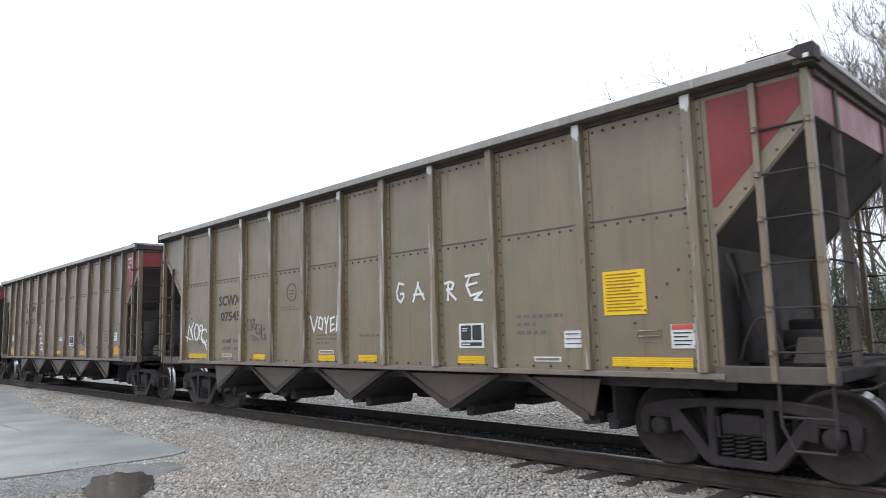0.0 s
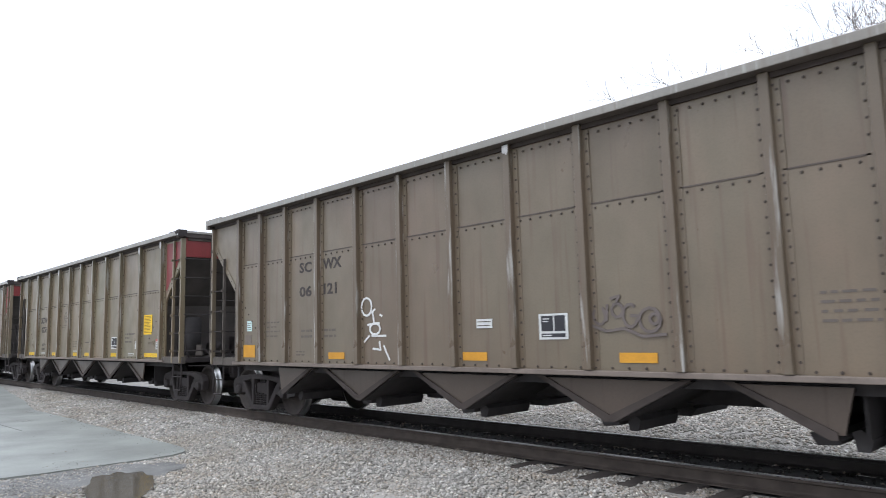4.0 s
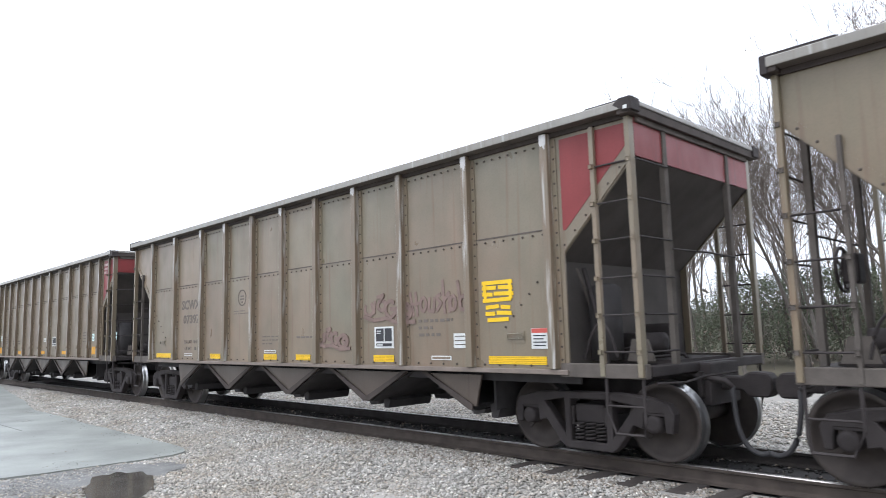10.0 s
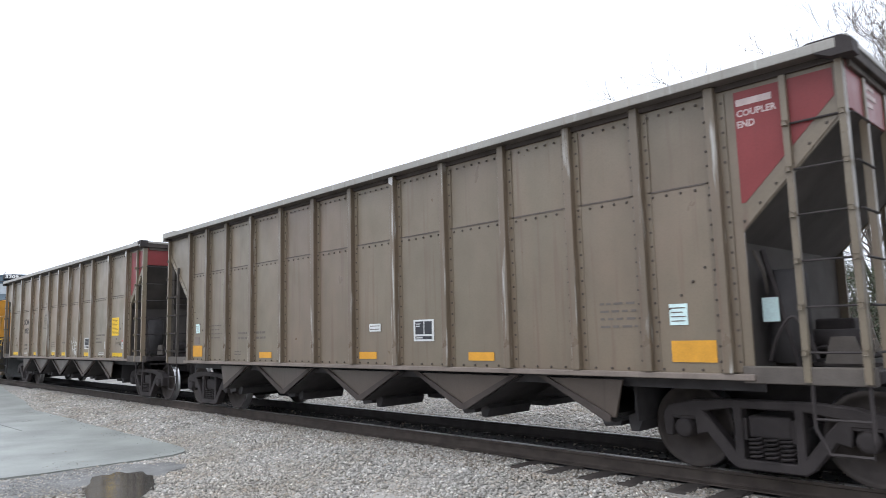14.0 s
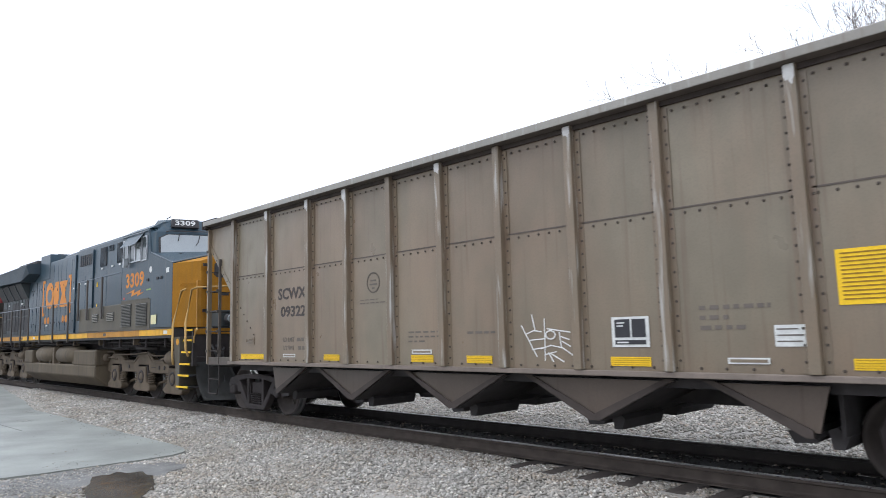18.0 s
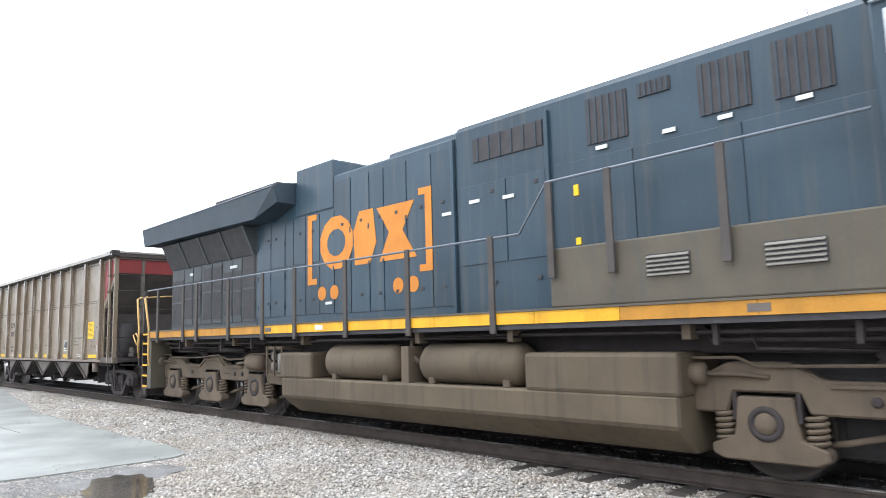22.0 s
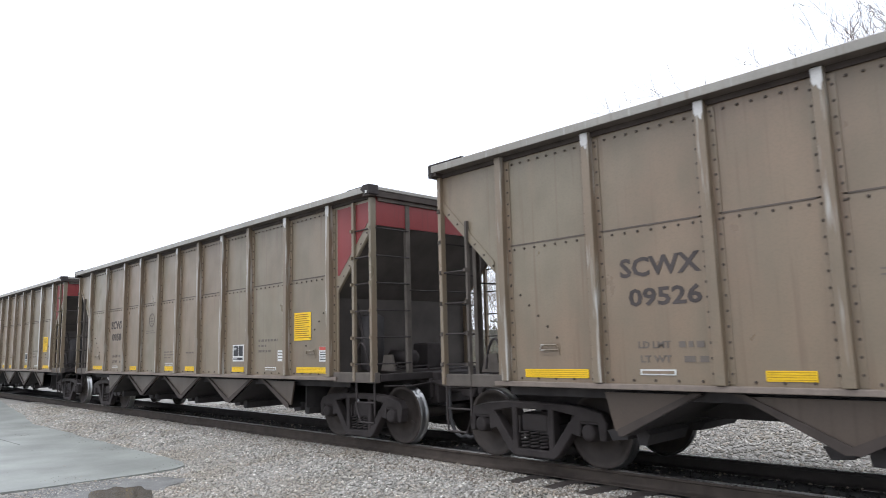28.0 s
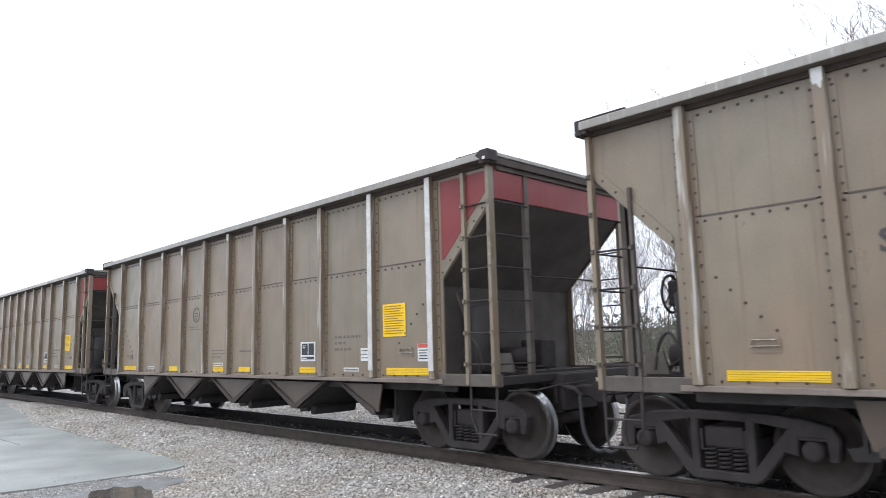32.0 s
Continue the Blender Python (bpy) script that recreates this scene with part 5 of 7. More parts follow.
def loco_truck(e, x):
    """Three-axle truck: humped cast frame, axle boxes with wings that carry coil springs, brake cylinders and piping."""
    b = part("truck", box(-2.6, 2.6, -0.5, 0.5, 0.62, 0.95, 0.04), "iron", e, "dust-caked three-axle locomotive truck")
    b.matrix_basis = pose(x, 0, 0)
    half = [(0.32, 0.90), (0.40, 0.70), (1.60, 0.70), (1.68, 0.90), (2.32, 0.90), (2.40, 0.68)]
    low = [(-2.75, 0.68), *[(-p, q) for p, q in half[::-1]], *half, (3.02, 0.66)]
    top = [(3.06, 0.86), (2.66, 1.06), (2.42, 1.20), (1.75, 1.20), (1.45, 1.03), (0.62, 1.03), (0.36, 1.215), (-0.36, 1.215), (-0.62, 1.03), (-1.45, 1.03), (-1.75, 1.20), (-2.36, 1.20), (-2.62, 1.08), (-2.78, 0.90)]
    for s in (-1, 1):
        Y = lambda v: s * v
        part("side_frame", prism(low + top, *sorted((Y(1.0), Y(1.17))), "y", None, 0.022), "loco_dirt", b)
        part("frame_flange", prism([(-1.40, 1.0), (-0.60, 1.0), (-0.36, 1.16), (0.36, 1.16), (0.60, 1.0), (1.40, 1.0), (1.40, 0.965), (0.62, 0.965), (0.34, 1.12), (-0.34, 1.12), (-0.62, 0.965), (-1.40, 0.965)],
                                  *sorted((Y(1.171), Y(1.20)))), "loco_dirt", b)
        for a in (-2.0, 0, 2.0):
            wing = [(a - 0.27, 0.86), (a + 0.27, 0.86), (a + 0.295, 0.60), (a + 0.33, 0.46), (a + 0.56, 0.375), (a + 0.56, 0.28), (a + 0.44, 0.225), (a - 0.44, 0.225), (a - 0.56, 0.28), (a - 0.56, 0.375), (a - 0.33, 0.46), (a - 0.295, 0.60)]
            part("axle_box", prism(wing, *sorted((Y(1.03), Y(1.23))), "y", None, 0.018), "loco_dirt", b)
            ye = 1.23
            cap = part("journal_ring", lathe([(Y(ye - 0.01), 0.10), (Y(ye + 0.012), 0.12), (Y(ye + 0.022), 0.145), (Y(ye + 0.012), 0.172), (Y(ye - 0.01), 0.176)], "y", 22, None, (a, 0, 0.60)), "iron", b, "dark worn journal ring")
            part("journal_cap", lathe([(Y(ye - 0.01), 0.11), (Y(ye + 0.016), 0.10), (Y(ye + 0.02), 0.03)], "y", 20, None, (a, 0, 0.60)), "loco_dirt", cap)
            for q in (-0.44, 0.44):
                bm = tube([(a + q + 0.088 * math.cos(k * math.tau / 9), Y(1.12) + 0.075 * math.sin(k * math.tau / 9), 0.39 + 0.30 * k / 45) for k in range(46)], 0.024, 5)
                part("coil_spring", bm, "loco_dirt", b)
            for q in (-0.31, 0.31):
                part("pedestal_liner", box(a + q - 0.02, a + q + 0.02, *sorted((Y(1.02), Y(1.19))), 0.62, 0.90), "iron", b)
        part("brake_cylinder", lathe([(1.80, 0.05), (1.84, 0.13), (1.90, 0.155), (2.34, 0.16), (2.40, 0.12), (2.42, 0.05)], "x", 22, None, (0, Y(1.25), 1.10)), "loco_dirt", b)
        part("brake_cylinder", lathe([(-2.84, 0.05), (-2.82, 0.11), (-2.60, 0.12), (-2.56, 0.06)], "x", 20, None, (0, Y(1.22), 1.08)), "loco_dirt", b)
        part("push_rod", tube([(1.82, Y(1.25), 1.09), (1.45, Y(1.24), 1.08), (1.20, Y(1.20), 1.06)], 0.028, 7), "loco_dirt", b)
        part("push_rod", tube([(-2.56, Y(1.22), 1.08), (-2.2, Y(1.22), 1.08), (-1.95, Y(1.18), 1.05)], 0.024, 7), "loco_dirt", b)
        part("sand_pipe", tube([(-2.85, Y(1.2), 1.24), (-2.25, Y(1.2), 1.25), (-2.05, Y(1.2), 1.16), (-0.5, Y(1.22), 1.19), (0.4, Y(1.22), 1.24), (0.8, Y(1.22), 1.15), (1.5, Y(1.22), 1.16), (1.75, Y(1.2), 1.26), (2.7, Y(1.2), 1.27)], 0.018, 6), "loco_dirt", b)
        part("sand_pipe", tube([(2.75, Y(1.1), 1.1), (2.85, Y(1.12), 0.8), (2.70, Y(0.95), 0.30), (2.60, Y(0.85), 0.12)], 0.024, 6), "iron", b)
        for a in (-1.03, 1.05, 1.38):
            part("frame_boss", lathe([(Y(1.168), 0.05), (Y(1.186), 0.048), (Y(1.187), 0.02)], "y", 14, None, (a, 0, 0.85)), "iron", b)
        part("casting_mark", box(0.55, 0.80, *sorted((Y(1.169), Y(1.176))), 0.84, 0.858), "iron", b)
        for a in (-1.35, 0.65, 2.75):
            part("brake_rigging", tube([(a - 0.35, Y(0.92), 0.36), (a, Y(0.98), 0.44), (a + 0.35, Y(0.92), 0.52)], 0.035, 7), "loco_dirt", b)
            part("brake_shoe", box(a + 0.28, a + 0.40, *sorted((Y(0.74), Y(0.90))), 0.40, 0.75, 0.03), "iron", b)
        for a in (-0.95, 1.15):
            part("bolster_spring", lathe([(1.16, 0.10), (1.18, 0.14), (1.22, 0.10), (1.26, 0.14), (1.30, 0.10), (1.34, 0.13)], "z", 16, None, (a, Y(0.85), 0)), "iron", b, "dark rubber bolster stack")
    # motor cases, coloured with shade, also block the view through the truck
    for a in (-1.35, 0.65, 1.45):
        part("traction_motor", box(a - 0.42, a + 0.42, -0.62, 0.62, 0.22, 0.86, 0.08), "under", b, "traction motor case, blackened to stand for shade")
    # dark screen added on the near side to hide the bright far ground
    part("truck_web", box(-2.9, 2.9, -0.66, -0.62, 0.45, 1.05), "under", b)
    for a in (-2.0, 0, 2.0):
        w = new("wheelset", LOCO_WHEELS)
        w.parent, w.matrix_basis = b, pose(a, 0, 0.533)
    return b


LOCO_WHEELS = loco_wheels()


def hood_door(e, x0, x1, z0, z1, y, mat="blue"):
    d = part("hood_door", box(x0 + 0.012, x1 - 0.012, y - 0.014, y - 0.001, z0, z1, 0.004), mat, e)
    return d


def locomotive():
    e = empty("locomotive", "dark blue and gold diesel freight locomotive, dusty below the walkway", "locomotive")
    HY = -1.08
    # frame and walkway
    part("frame", box(-10.2, 10.4, -0.9, 0.9, 1.28, 1.66, 0.02), "iron", e)
    # dark filler block added so no light shows below the frame
    part("underframe", box(-10.0, 10.2, -0.55, 0.55, 0.90, 1.285), "under", e, "dark block added between the frame and the trucks")
    part("walkway", box(-9.5, 10.0, -1.57, 1.57, 1.60, 1.83), "grille", e)
    xs = [-9.45, -7.4, -5.2, -3.9, -1.2, 0.9, 2.7, 3.9, 5.4, 8.0, 10.0]
    for a, b in zip(xs, xs[1:]):
        bright = -4 < a < 3 or a > 7
        part("sill_stripe", box(a + 0.004, b - 0.004, -1.595, -1.571, 1.665, 1.815, 0.003), "stripe" if bright else "dull_gold", e, "bright yellow reflective sill stripe" if bright else "dull gold sill stripe")
    for a in (-3.8, -2.1, 5.3, 9.55):
        part("sill_label", box(a, a + 0.22, -1.600, -1.5955, 1.70, 1.78), "white" if a > 9 or a == -2.1 else "grey_ink", e)
    part("sill_edge", box(-9.5, 10.0, -1.61, -1.50, 1.817, 1.845), "blue_dirty", e)
    part("pipe_run", tube([(-9.0, -1.35, 1.52), (-3, -1.35, 1.50), (2, -1.35, 1.53), (9.5, -1.35, 1.5)], 0.025, 8), "iron", e)
    for x in (-7.6, -5.3, -2.7, 0.4, 2.2, 4.6, 7.3):
        part("pipe_bracket", box(x - 0.05, x + 0.05, -1.48, -1.3, 1.44, 1.60, 0.01), "loco_dirt", e)
    # engine hood
    part("hood", box(-5.05, 0.9, HY, -HY, 1.83, 4.54, 0.04), "blue", e)
    part("hood", box(-9.4, -5.055, HY, -HY, 1.83, 4.535, 0.04), "blue_grey", e, "dusty black-blue radiator hood")
    part("hood", box(0.9, 6.56, HY, -HY, 1.83, 4.62, 0.04), "blue", e)
    part("hood_roof", prism([(-1.04, 4.605), (-1.02, 4.66), (-0.84, 4.74), (0.84, 4.74), (1.02, 4.66), (1.04, 4.605)], 0.92, 6.55, "x"), "blue", e)
    part("hood_roof", prism([(-1.0, 4.52), (-0.80, 4.60), (0.80, 4.60), (1.0, 4.52)], -2.3, 0.88, "x"), "blue", e)
    part("hood_roof", prism([(-1.02, 4.525), (-1.0, 4.615), (-0.86, 4.69), (0.86, 4.69), (1.0, 4.615), (1.02, 4.525)], -0.73, 0.88, "x"), "blue", e, "raised hood roof hatch")
    for a, b in ((-2.23, -1.72), (-1.72, -1.19), (-1.19, -0.80), (-0.80, -0.21), (-0.21, 0.38), (0.38, 0.87)):
        hood_door(e, a, b, 1.98, 4.40, HY)
    for x in (0.87, 2.65):
        part("hood_seam", box(x - 0.03, x + 0.03, HY - 0.05, HY, 1.86, 4.5, 0.008), "blue", e)
    for a, b in ((1.0, 1.9), (1.9, 2.6), (2.75, 3.9), (3.9, 5.2), (5.2, 6.5)):
        hood_door(e, a, b, 2.55, 3.72, HY)
    part("exhaust_housing", box(-3.5, -2.25, -1.105, 1.105, 3.92, 4.85, 0.03), "blue", e, "raised exhaust housing")
    part("exhaust_cover", box(-3.4, -2.35, -0.8, 0.8, 4.85, 4.88, 0.01), "grille", e)
    for z0, z1 in ((3.27, 3.41), (2.64, 2.73)):
        part("warning_sticker", box(3.04, 3.11, HY - 0.03, HY - 0.0145, z0, z1), "yellow", e, "small yellow sticker")
    # upper vents
    for a, b, z0, z1 in ((1.29, 2.57, 4.05, 4.40), (3.27, 3.85, 3.88, 4.47), (4.0, 4.42, 4.30, 4.47), (4.75, 5.32, 3.88, 4.47), (5.55, 6.12, 3.86, 4.47)):
        v = part("upper_vent", box(a, b, HY - 0.018, HY - 0.001, z0, z1), "grille", e, "black screened vent")
        for k in range(6):
            x = a + (b - a) * (k + 0.5) / 6
            part("vent_bar", box(x - 0.012, x + 0.012, HY - 0.03, HY - 0.016, z0, z1), "dkblue", v)
    # lower cabinet
    part("lower_cabinet", box(2.95, 6.56, -1.565, HY, 1.845, 2.56, 0.02), "blue_dirty", e, "dust-browned lower cabinet")
    louvre(e, 4.25, 4.75, 2.12, 2.36, -1.565, 5, tone="slat")
    louvre(e, 5.5, 6.05, 2.12, 2.36, -1.565, 5, tone="slat")
    # radiator section under the wings
    for s in (-1, 1):
        secs = ((-10.0, ((0.6, 4.02), (1.57, 4.02), (1.63, 4.43), (1.45, 4.50), (0.6, 4.58))), (-6.2, ((0.6, 3.95), (1.56, 3.98), (1.62, 4.46), (1.44, 4.54), (0.6, 4.62))),
                (-4.35, ((0.6, 3.93), (1.55, 3.96), (1.60, 4.49), (1.42, 4.57), (0.6, 4.66))), (-3.55, ((0.6, 4.16), (1.49, 4.20), (1.585, 4.505), (1.42, 4.58), (0.6, 4.68))))
        bm = bmesh.new()
        rows = [[bm.verts.new((x, s * p, q)) for p, q in sec] for x, sec in secs]
        for a, b in zip(rows, rows[1:]):
            for k in range(5):
                bm.faces.new((a[k], a[(k + 1) % 5], b[(k + 1) % 5], b[k]))
        bm.faces.new(rows[0])
        bm.faces.new(rows[-1])
        bmesh.ops.recalc_face_normals(bm, faces=bm.faces[:])
        part("radiator_wing", bm, "dkblue", e, "overhanging radiator wing")
    part("radiator_top", box(-9.7, -3.6, -0.9, 0.9, 4.5, 4.60, 0.03), "dkblue", e)
    part("wing_trim", tube([(-10.0, -1.635, 4.435), (-6.2, -1.625, 4.465), (-4.35, -1.605, 4.495), (-3.55, -1.59, 4.51)], 0.012, 6), "steel", e)
    part("fan_grille", box(-8.8, -7.4, -1.05, 1.05, 4.52, 4.68, 0.03), "grille", e)
    part("fan_grille", box(-7.1, -4.3, -1.05, 1.05, 4.56, 4.80, 0.03), "grille", e)
    for i in range(4):
        a = -9.36 + i * 1.07
        part("intake_screen", prism([(HY - 0.03, 3.36), (HY - 0.30, 3.95), (HY, 3.95), (HY, 3.36)], a, a + 0.99, "x"), "grille", e, "dark sloped intake screen")
        part("screen_rib", prism([(HY - 0.05, 3.34), (HY - 0.33, 3.95), (HY, 3.95), (HY, 3.34)], a + 1.0, a + 1.06, "x"), "blue_grey", e)
    for a, b, z0, z1 in ((-9.3, -8.62, 1.98, 3.05), (-8.58, -8.12, 2.2, 2.98), (-8.10, -7.66, 2.2, 2.98), (-7.58, -7.10, 2.15, 3.22), (-7.06, -6.60, 2.15, 3.22), (-6.55, -6.10, 2.2, 3.05),
                         (-6.06, -5.68, 2.2, 3.05), (-5.64, -5.09, 2.0, 3.30)):
        d = hood_door(e, a, b, 1.95, 3.32, HY, "blue_grey")
        part("door_screen", box(a + 0.035, b - 0.035, HY - 0.022, HY - 0.015, z0 - 0.1 if z0 > 2.1 else z0, z1 + 0.02), "grille", d, "dark mesh screen")
        part("screen_bar", box(a + 0.02, b - 0.02, HY - 0.03, HY - 0.0225, (z0 + z1) / 2 - 0.02, (z0 + z1) / 2 + 0.02), "blue_grey", d)
    for a, b in ((-5.03, -4.46), (-4.46, -3.92), (-3.88, -3.60), (-3.60, -3.17), (-3.17, -2.70), (-2.70, -2.23)):
        hood_door(e, a, b, 2.0, 2.95, HY)
        hood_door(e, a, b, 2.98, 3.88, HY)
    for x in (-8.28, -6.2, -6.05, 3.4, 4.3, 4.95, 5.75):
        part("door_plate", box(x, x + 0.16, HY - 0.03, HY - 0.014, 3.14 if x < 0 else 3.79, 3.20 if x < 0 else 3.84), "white", e, "small white notice plate")
    for x, z in ((1.2, 3.45), (1.85, 3.42), (0.62, 3.35), (-2.5, 2.16)):
        part("door_plate", box(x, x + 0.2, HY - 0.03, HY - 0.014, z, z + 0.05), "white", e)
    for x in (-4.6, -4.3, -3.4, -2.95, -2.0, -1.45, -0.95, -0.5, 0.1, 0.6, 1.6, 2.4):
        for z in (2.25, 3.55):
            part("door_latch", box(x, x + 0.07, HY - 0.026, HY - 0.0142, z, z + 0.055, 0.006), "grille", e)
    for x in (-4.98, -4.48, -3.94, -2.25, -1.74, -1.21, -0.82, -0.23):
        for z in (2.15, 2.75, 3.4):
            part("door_hinge", box(x - 0.018, x + 0.018, HY - 0.028, HY - 0.0142, z, z + 0.10, 0.005), "blue", e)
    # emblem in brackets: plain blocks of the railway's colour
    y = HY - 0.017
    for d, x in ((1, -3.09), (-1, 0.38)):
        part("emblem_bracket", prism([(x, 2.55), (x, 3.88), (x + d * 0.30, 3.88), (x + d * 0.30, 3.77), (x + d * 0.15, 3.77), (x + d * 0.15, 2.66), (x + d * 0.30, 2.66), (x + d * 0.30, 2.55)], y - 0.004, y), "loco_orange", e)
    octo = [(-2.16 + 0.52 * math.cos(math.tau * (k + 0.5) / 12), 3.27 + 0.50 * math.sin(math.tau * (k + 0.5) / 12)) for k in range(12)]
    part("emblem_block", prism(octo, y - 0.004, y), "loco_orange", e, "many-sided block of orange paint")
    part("emblem_core", prism([(-2.16 + 0.55 * (p + 2.16), 3.27 + 0.5 * (q - 3.27)) for p, q in octo], y - 0.006, y - 0.0042), "blue", e)
    part("emblem_block", prism([(-1.64, 3.40), (-1.46, 3.74), (-1.08, 3.74), (-1.00, 3.14), (-1.18, 2.80), (-1.60, 2.80)], y - 0.004, y), "loco_orange", e, "leaning block of orange paint")
    part("emblem_block", prism([(-0.98, 3.72), (-0.02, 3.72), (-0.32, 3.27), (0.02, 2.80), (-0.92, 2.80), (-0.66, 3.27)], y - 0.004, y), "loco_orange", e, "waisted block of orange paint")
    for x in (-2.62, -2.23, -0.45, -0.08):
        part("emblem_dot", lathe([(y - 0.004, 0.13), (y, 0.13)], "y", 20, None, (x, 0, 2.37)), "loco_orange", e)
    # cab and nose
    part("cab", prism([(6.55, 1.845), (9.93, 1.845), (9.93, 3.38), (8.55, 3.76), (8.42, 4.42), (6.55, 4.42)], -1.56, 1.56, "y", None, 0.02), "blue", e)
    part("cab_roof", prism([(-1.56, 4.42), (-1.25, 4.60), (-0.7, 4.70), (0.7, 4.70), (1.25, 4.60), (1.56, 4.42)], 6.5, 8.55, "x", None, 0.01), "blue", e)
    bm = bmesh.new()
    plan_low, plan_mid, plan_top = [(8.5, -1.545), (8.72, -1.48), (9.10, -0.08), (9.10, 0.08), (8.72, 1.48), (8.5, 1.545)], [(8.4, -1.545), (8.62, -1.46), (8.97, -0.08), (8.97, 0.08), (8.62, 1.46), (8.4, 1.545)], \
        [(8.3, -1.30), (8.5, -1.15), (8.80, -0.08), (8.80, 0.08), (8.5, 1.15), (8.3, 1.30)]
    rows = [[bm.verts.new((x, y_, z)) for x, y_ in pl] for pl, z in ((plan_low, 3.66), (plan_mid, 4.32), (plan_top, 4.66))]
    for a, b in zip(rows, rows[1:]):
        for k in range(6):
            bm.faces.new((a[k], a[(k + 1) % 6], b[(k + 1) % 6], b[k]))
    bm.faces.new(rows[0])
    bm.faces.new(rows[-1])
    bmesh.ops.recalc_face_normals(bm, faces=bm.faces[:])
    part("cab_front", bm, "blue", e)
    for s in (-1, 1):
        A, B, C, D = (Vector(v) for v in ((8.735, s * 1.43, 3.74), (9.085, s * 0.13, 3.74), (8.985, s * 0.13, 4.26), (8.64, s * 1.41, 4.26)))
        out = (B - A).cross(D - A).normalized()
        out = out if out.x > 0 else -out

        def pane(q, a, b):
            bm = bmesh.new()
            lo = [bm.verts.new(v + out * a) for v in q]
            hi = [bm.verts.new(v + out * b) for v in q]
            bm.faces.new(lo)
            bm.faces.new(hi)
            for k in range(len(q)):
                j = (k + 1) % len(q)
                bm.faces.new((lo[k], lo[j], hi[j], hi[k]))
            bmesh.ops.recalc_face_normals(bm, faces=bm.faces[:])
            return bm
        f = part("windscreen_frame", pane([A, B, C, C.lerp(D, 0.85), D.lerp(A, 0.2)], -0.01, 0.02), "grille", e)
        mid = (A + B + C + D) / 4
        part("windscreen", pane([v.lerp(mid, 0.07) for v in (A, B, C, C.lerp(D, 0.85), D.lerp(A, 0.2))], 0.02, 0.026), "windscreen", f, "pale reflective windscreen")
        f = part("number_board", box(-0.05, 0.05, -0.34, 0.34, -0.115, 0.115, 0.015), "grille", e, "black number board with white figures")
        f.matrix_basis = pose(8.775, s * 0.78, 4.545, 0, -14, s * 15)
        o = words("number", "3309", -0.25, -0.065, 0, 0.14, "white", f, 0.50)
        o.matrix_basis = pose(0.051, 0, 0, 0, 0, 90)
        part("wiper", tube([(8.96, s * 0.45, 4.27), (9.0, s * 0.52, 4.05), (8.99, s * 0.58, 3.97)], 0.012, 5), "grille", e)
        part("wiper", tube([(8.84, s * 0.95, 4.27), (8.88, s * 1.0, 4.08)], 0.012, 5), "grille", e)
        part("grab_iron", tube([(8.72, s * 1.25, 4.31), (8.80, s * 1.2, 4.33), (9.05, s * 0.2, 4.35), (8.98, s * 0.15, 4.33)], 0.015, 6), "grille", e)
        part("grab_iron", tube([(9.1, s * 0.15, 3.78), (9.25, s * 0.2, 3.80), (9.25, s * 1.1, 3.70), (9.1, s * 1.15, 3.66)], 0.015, 6), "grille", e)
    # nose: gold faces, sloping blue top
    bm = bmesh.new()
    a = [bm.verts.new(v) for v in ((8.56, -1.55, 3.775), (8.95, -0.12, 3.82), (8.95, 0.12, 3.82), (8.56, 1.55, 3.775))]
    b = [bm.verts.new(v) for v in ((9.93, -1.55, 3.40), (9.93, -0.12, 3.755), (9.93, 0.12, 3.755), (9.93, 1.55, 3.40))]
    c = [bm.verts.new(v) for v in ((8.56, -1.55, 3.60), (8.56, 1.55, 3.60), (9.93, 1.55, 3.30), (9.93, -1.55, 3.30))]
    for k in range(3):
        bm.faces.new((a[k], a[k + 1], b[k + 1], b[k]))
    bm.faces.new(c)
    bm.faces.new((a[0], c[0], c[3], b[0]))
    bm.faces.new((a[3], c[1], c[2], b[3]))
    bm.faces.new((*a, c[1], c[0]))
    bm.faces.new((*b, c[2], c[3]))
    bmesh.ops.recalc_face_normals(bm, faces=bm.faces[:])
    part("nose_top", bm, "blue", e)
    part("nose_trim", tube([(8.56, -1.555, 3.785), (9.93, -1.56, 3.40), (10.2, -0.12, 3.775)], 0.014, 6), "steel", e)
    bm = bmesh.new()
    low = [(9.935, -1.56), (10.30, -1.0), (10.30, 1.0), (9.935, 1.56)]
    vb = [bm.verts.new((x, y_, 1.845)) for x, y_ in low]
    vt = [bm.verts.new((x, y_, z)) for (x, y_), z in zip([(9.935, -1.56), (10.24, -1.0), (10.24, 1.0), (9.935, 1.56)], (3.37, 3.44, 3.44, 3.37))]
    pk = bm.verts.new((10.20, -0.12, 3.76)), bm.verts.new((10.20, 0.12, 3.76))
    bk = [bm.verts.new((9.93, y_, z)) for y_, z in ((-1.56, 1.845), (-1.56, 3.37), (-0.12, 3.74), (0.12, 3.74), (1.56, 3.37), (1.56, 1.845))]
    bm.faces.new((vb[0], vb[1], vt[1], vt[0]))
    bm.faces.new((vb[1], vb[2], vt[2], pk[1], pk[0], vt[1]))
    bm.faces.new((vb[2], vb[3], vt[3], vt[2]))
    bm.faces.new((vt[0], vt[1], pk[0], bk[2], bk[1]))
    bm.faces.new((pk[0], pk[1], bk[3], bk[2]))
    bm.faces.new((vt[2], vt[3], bk[4], bk[3], pk[1]))
    bm.faces.new(vb)
    bmesh.ops.recalc_face_normals(bm, faces=bm.faces[:])
    part("nose", bm, "gold", e, "gold painted nose")
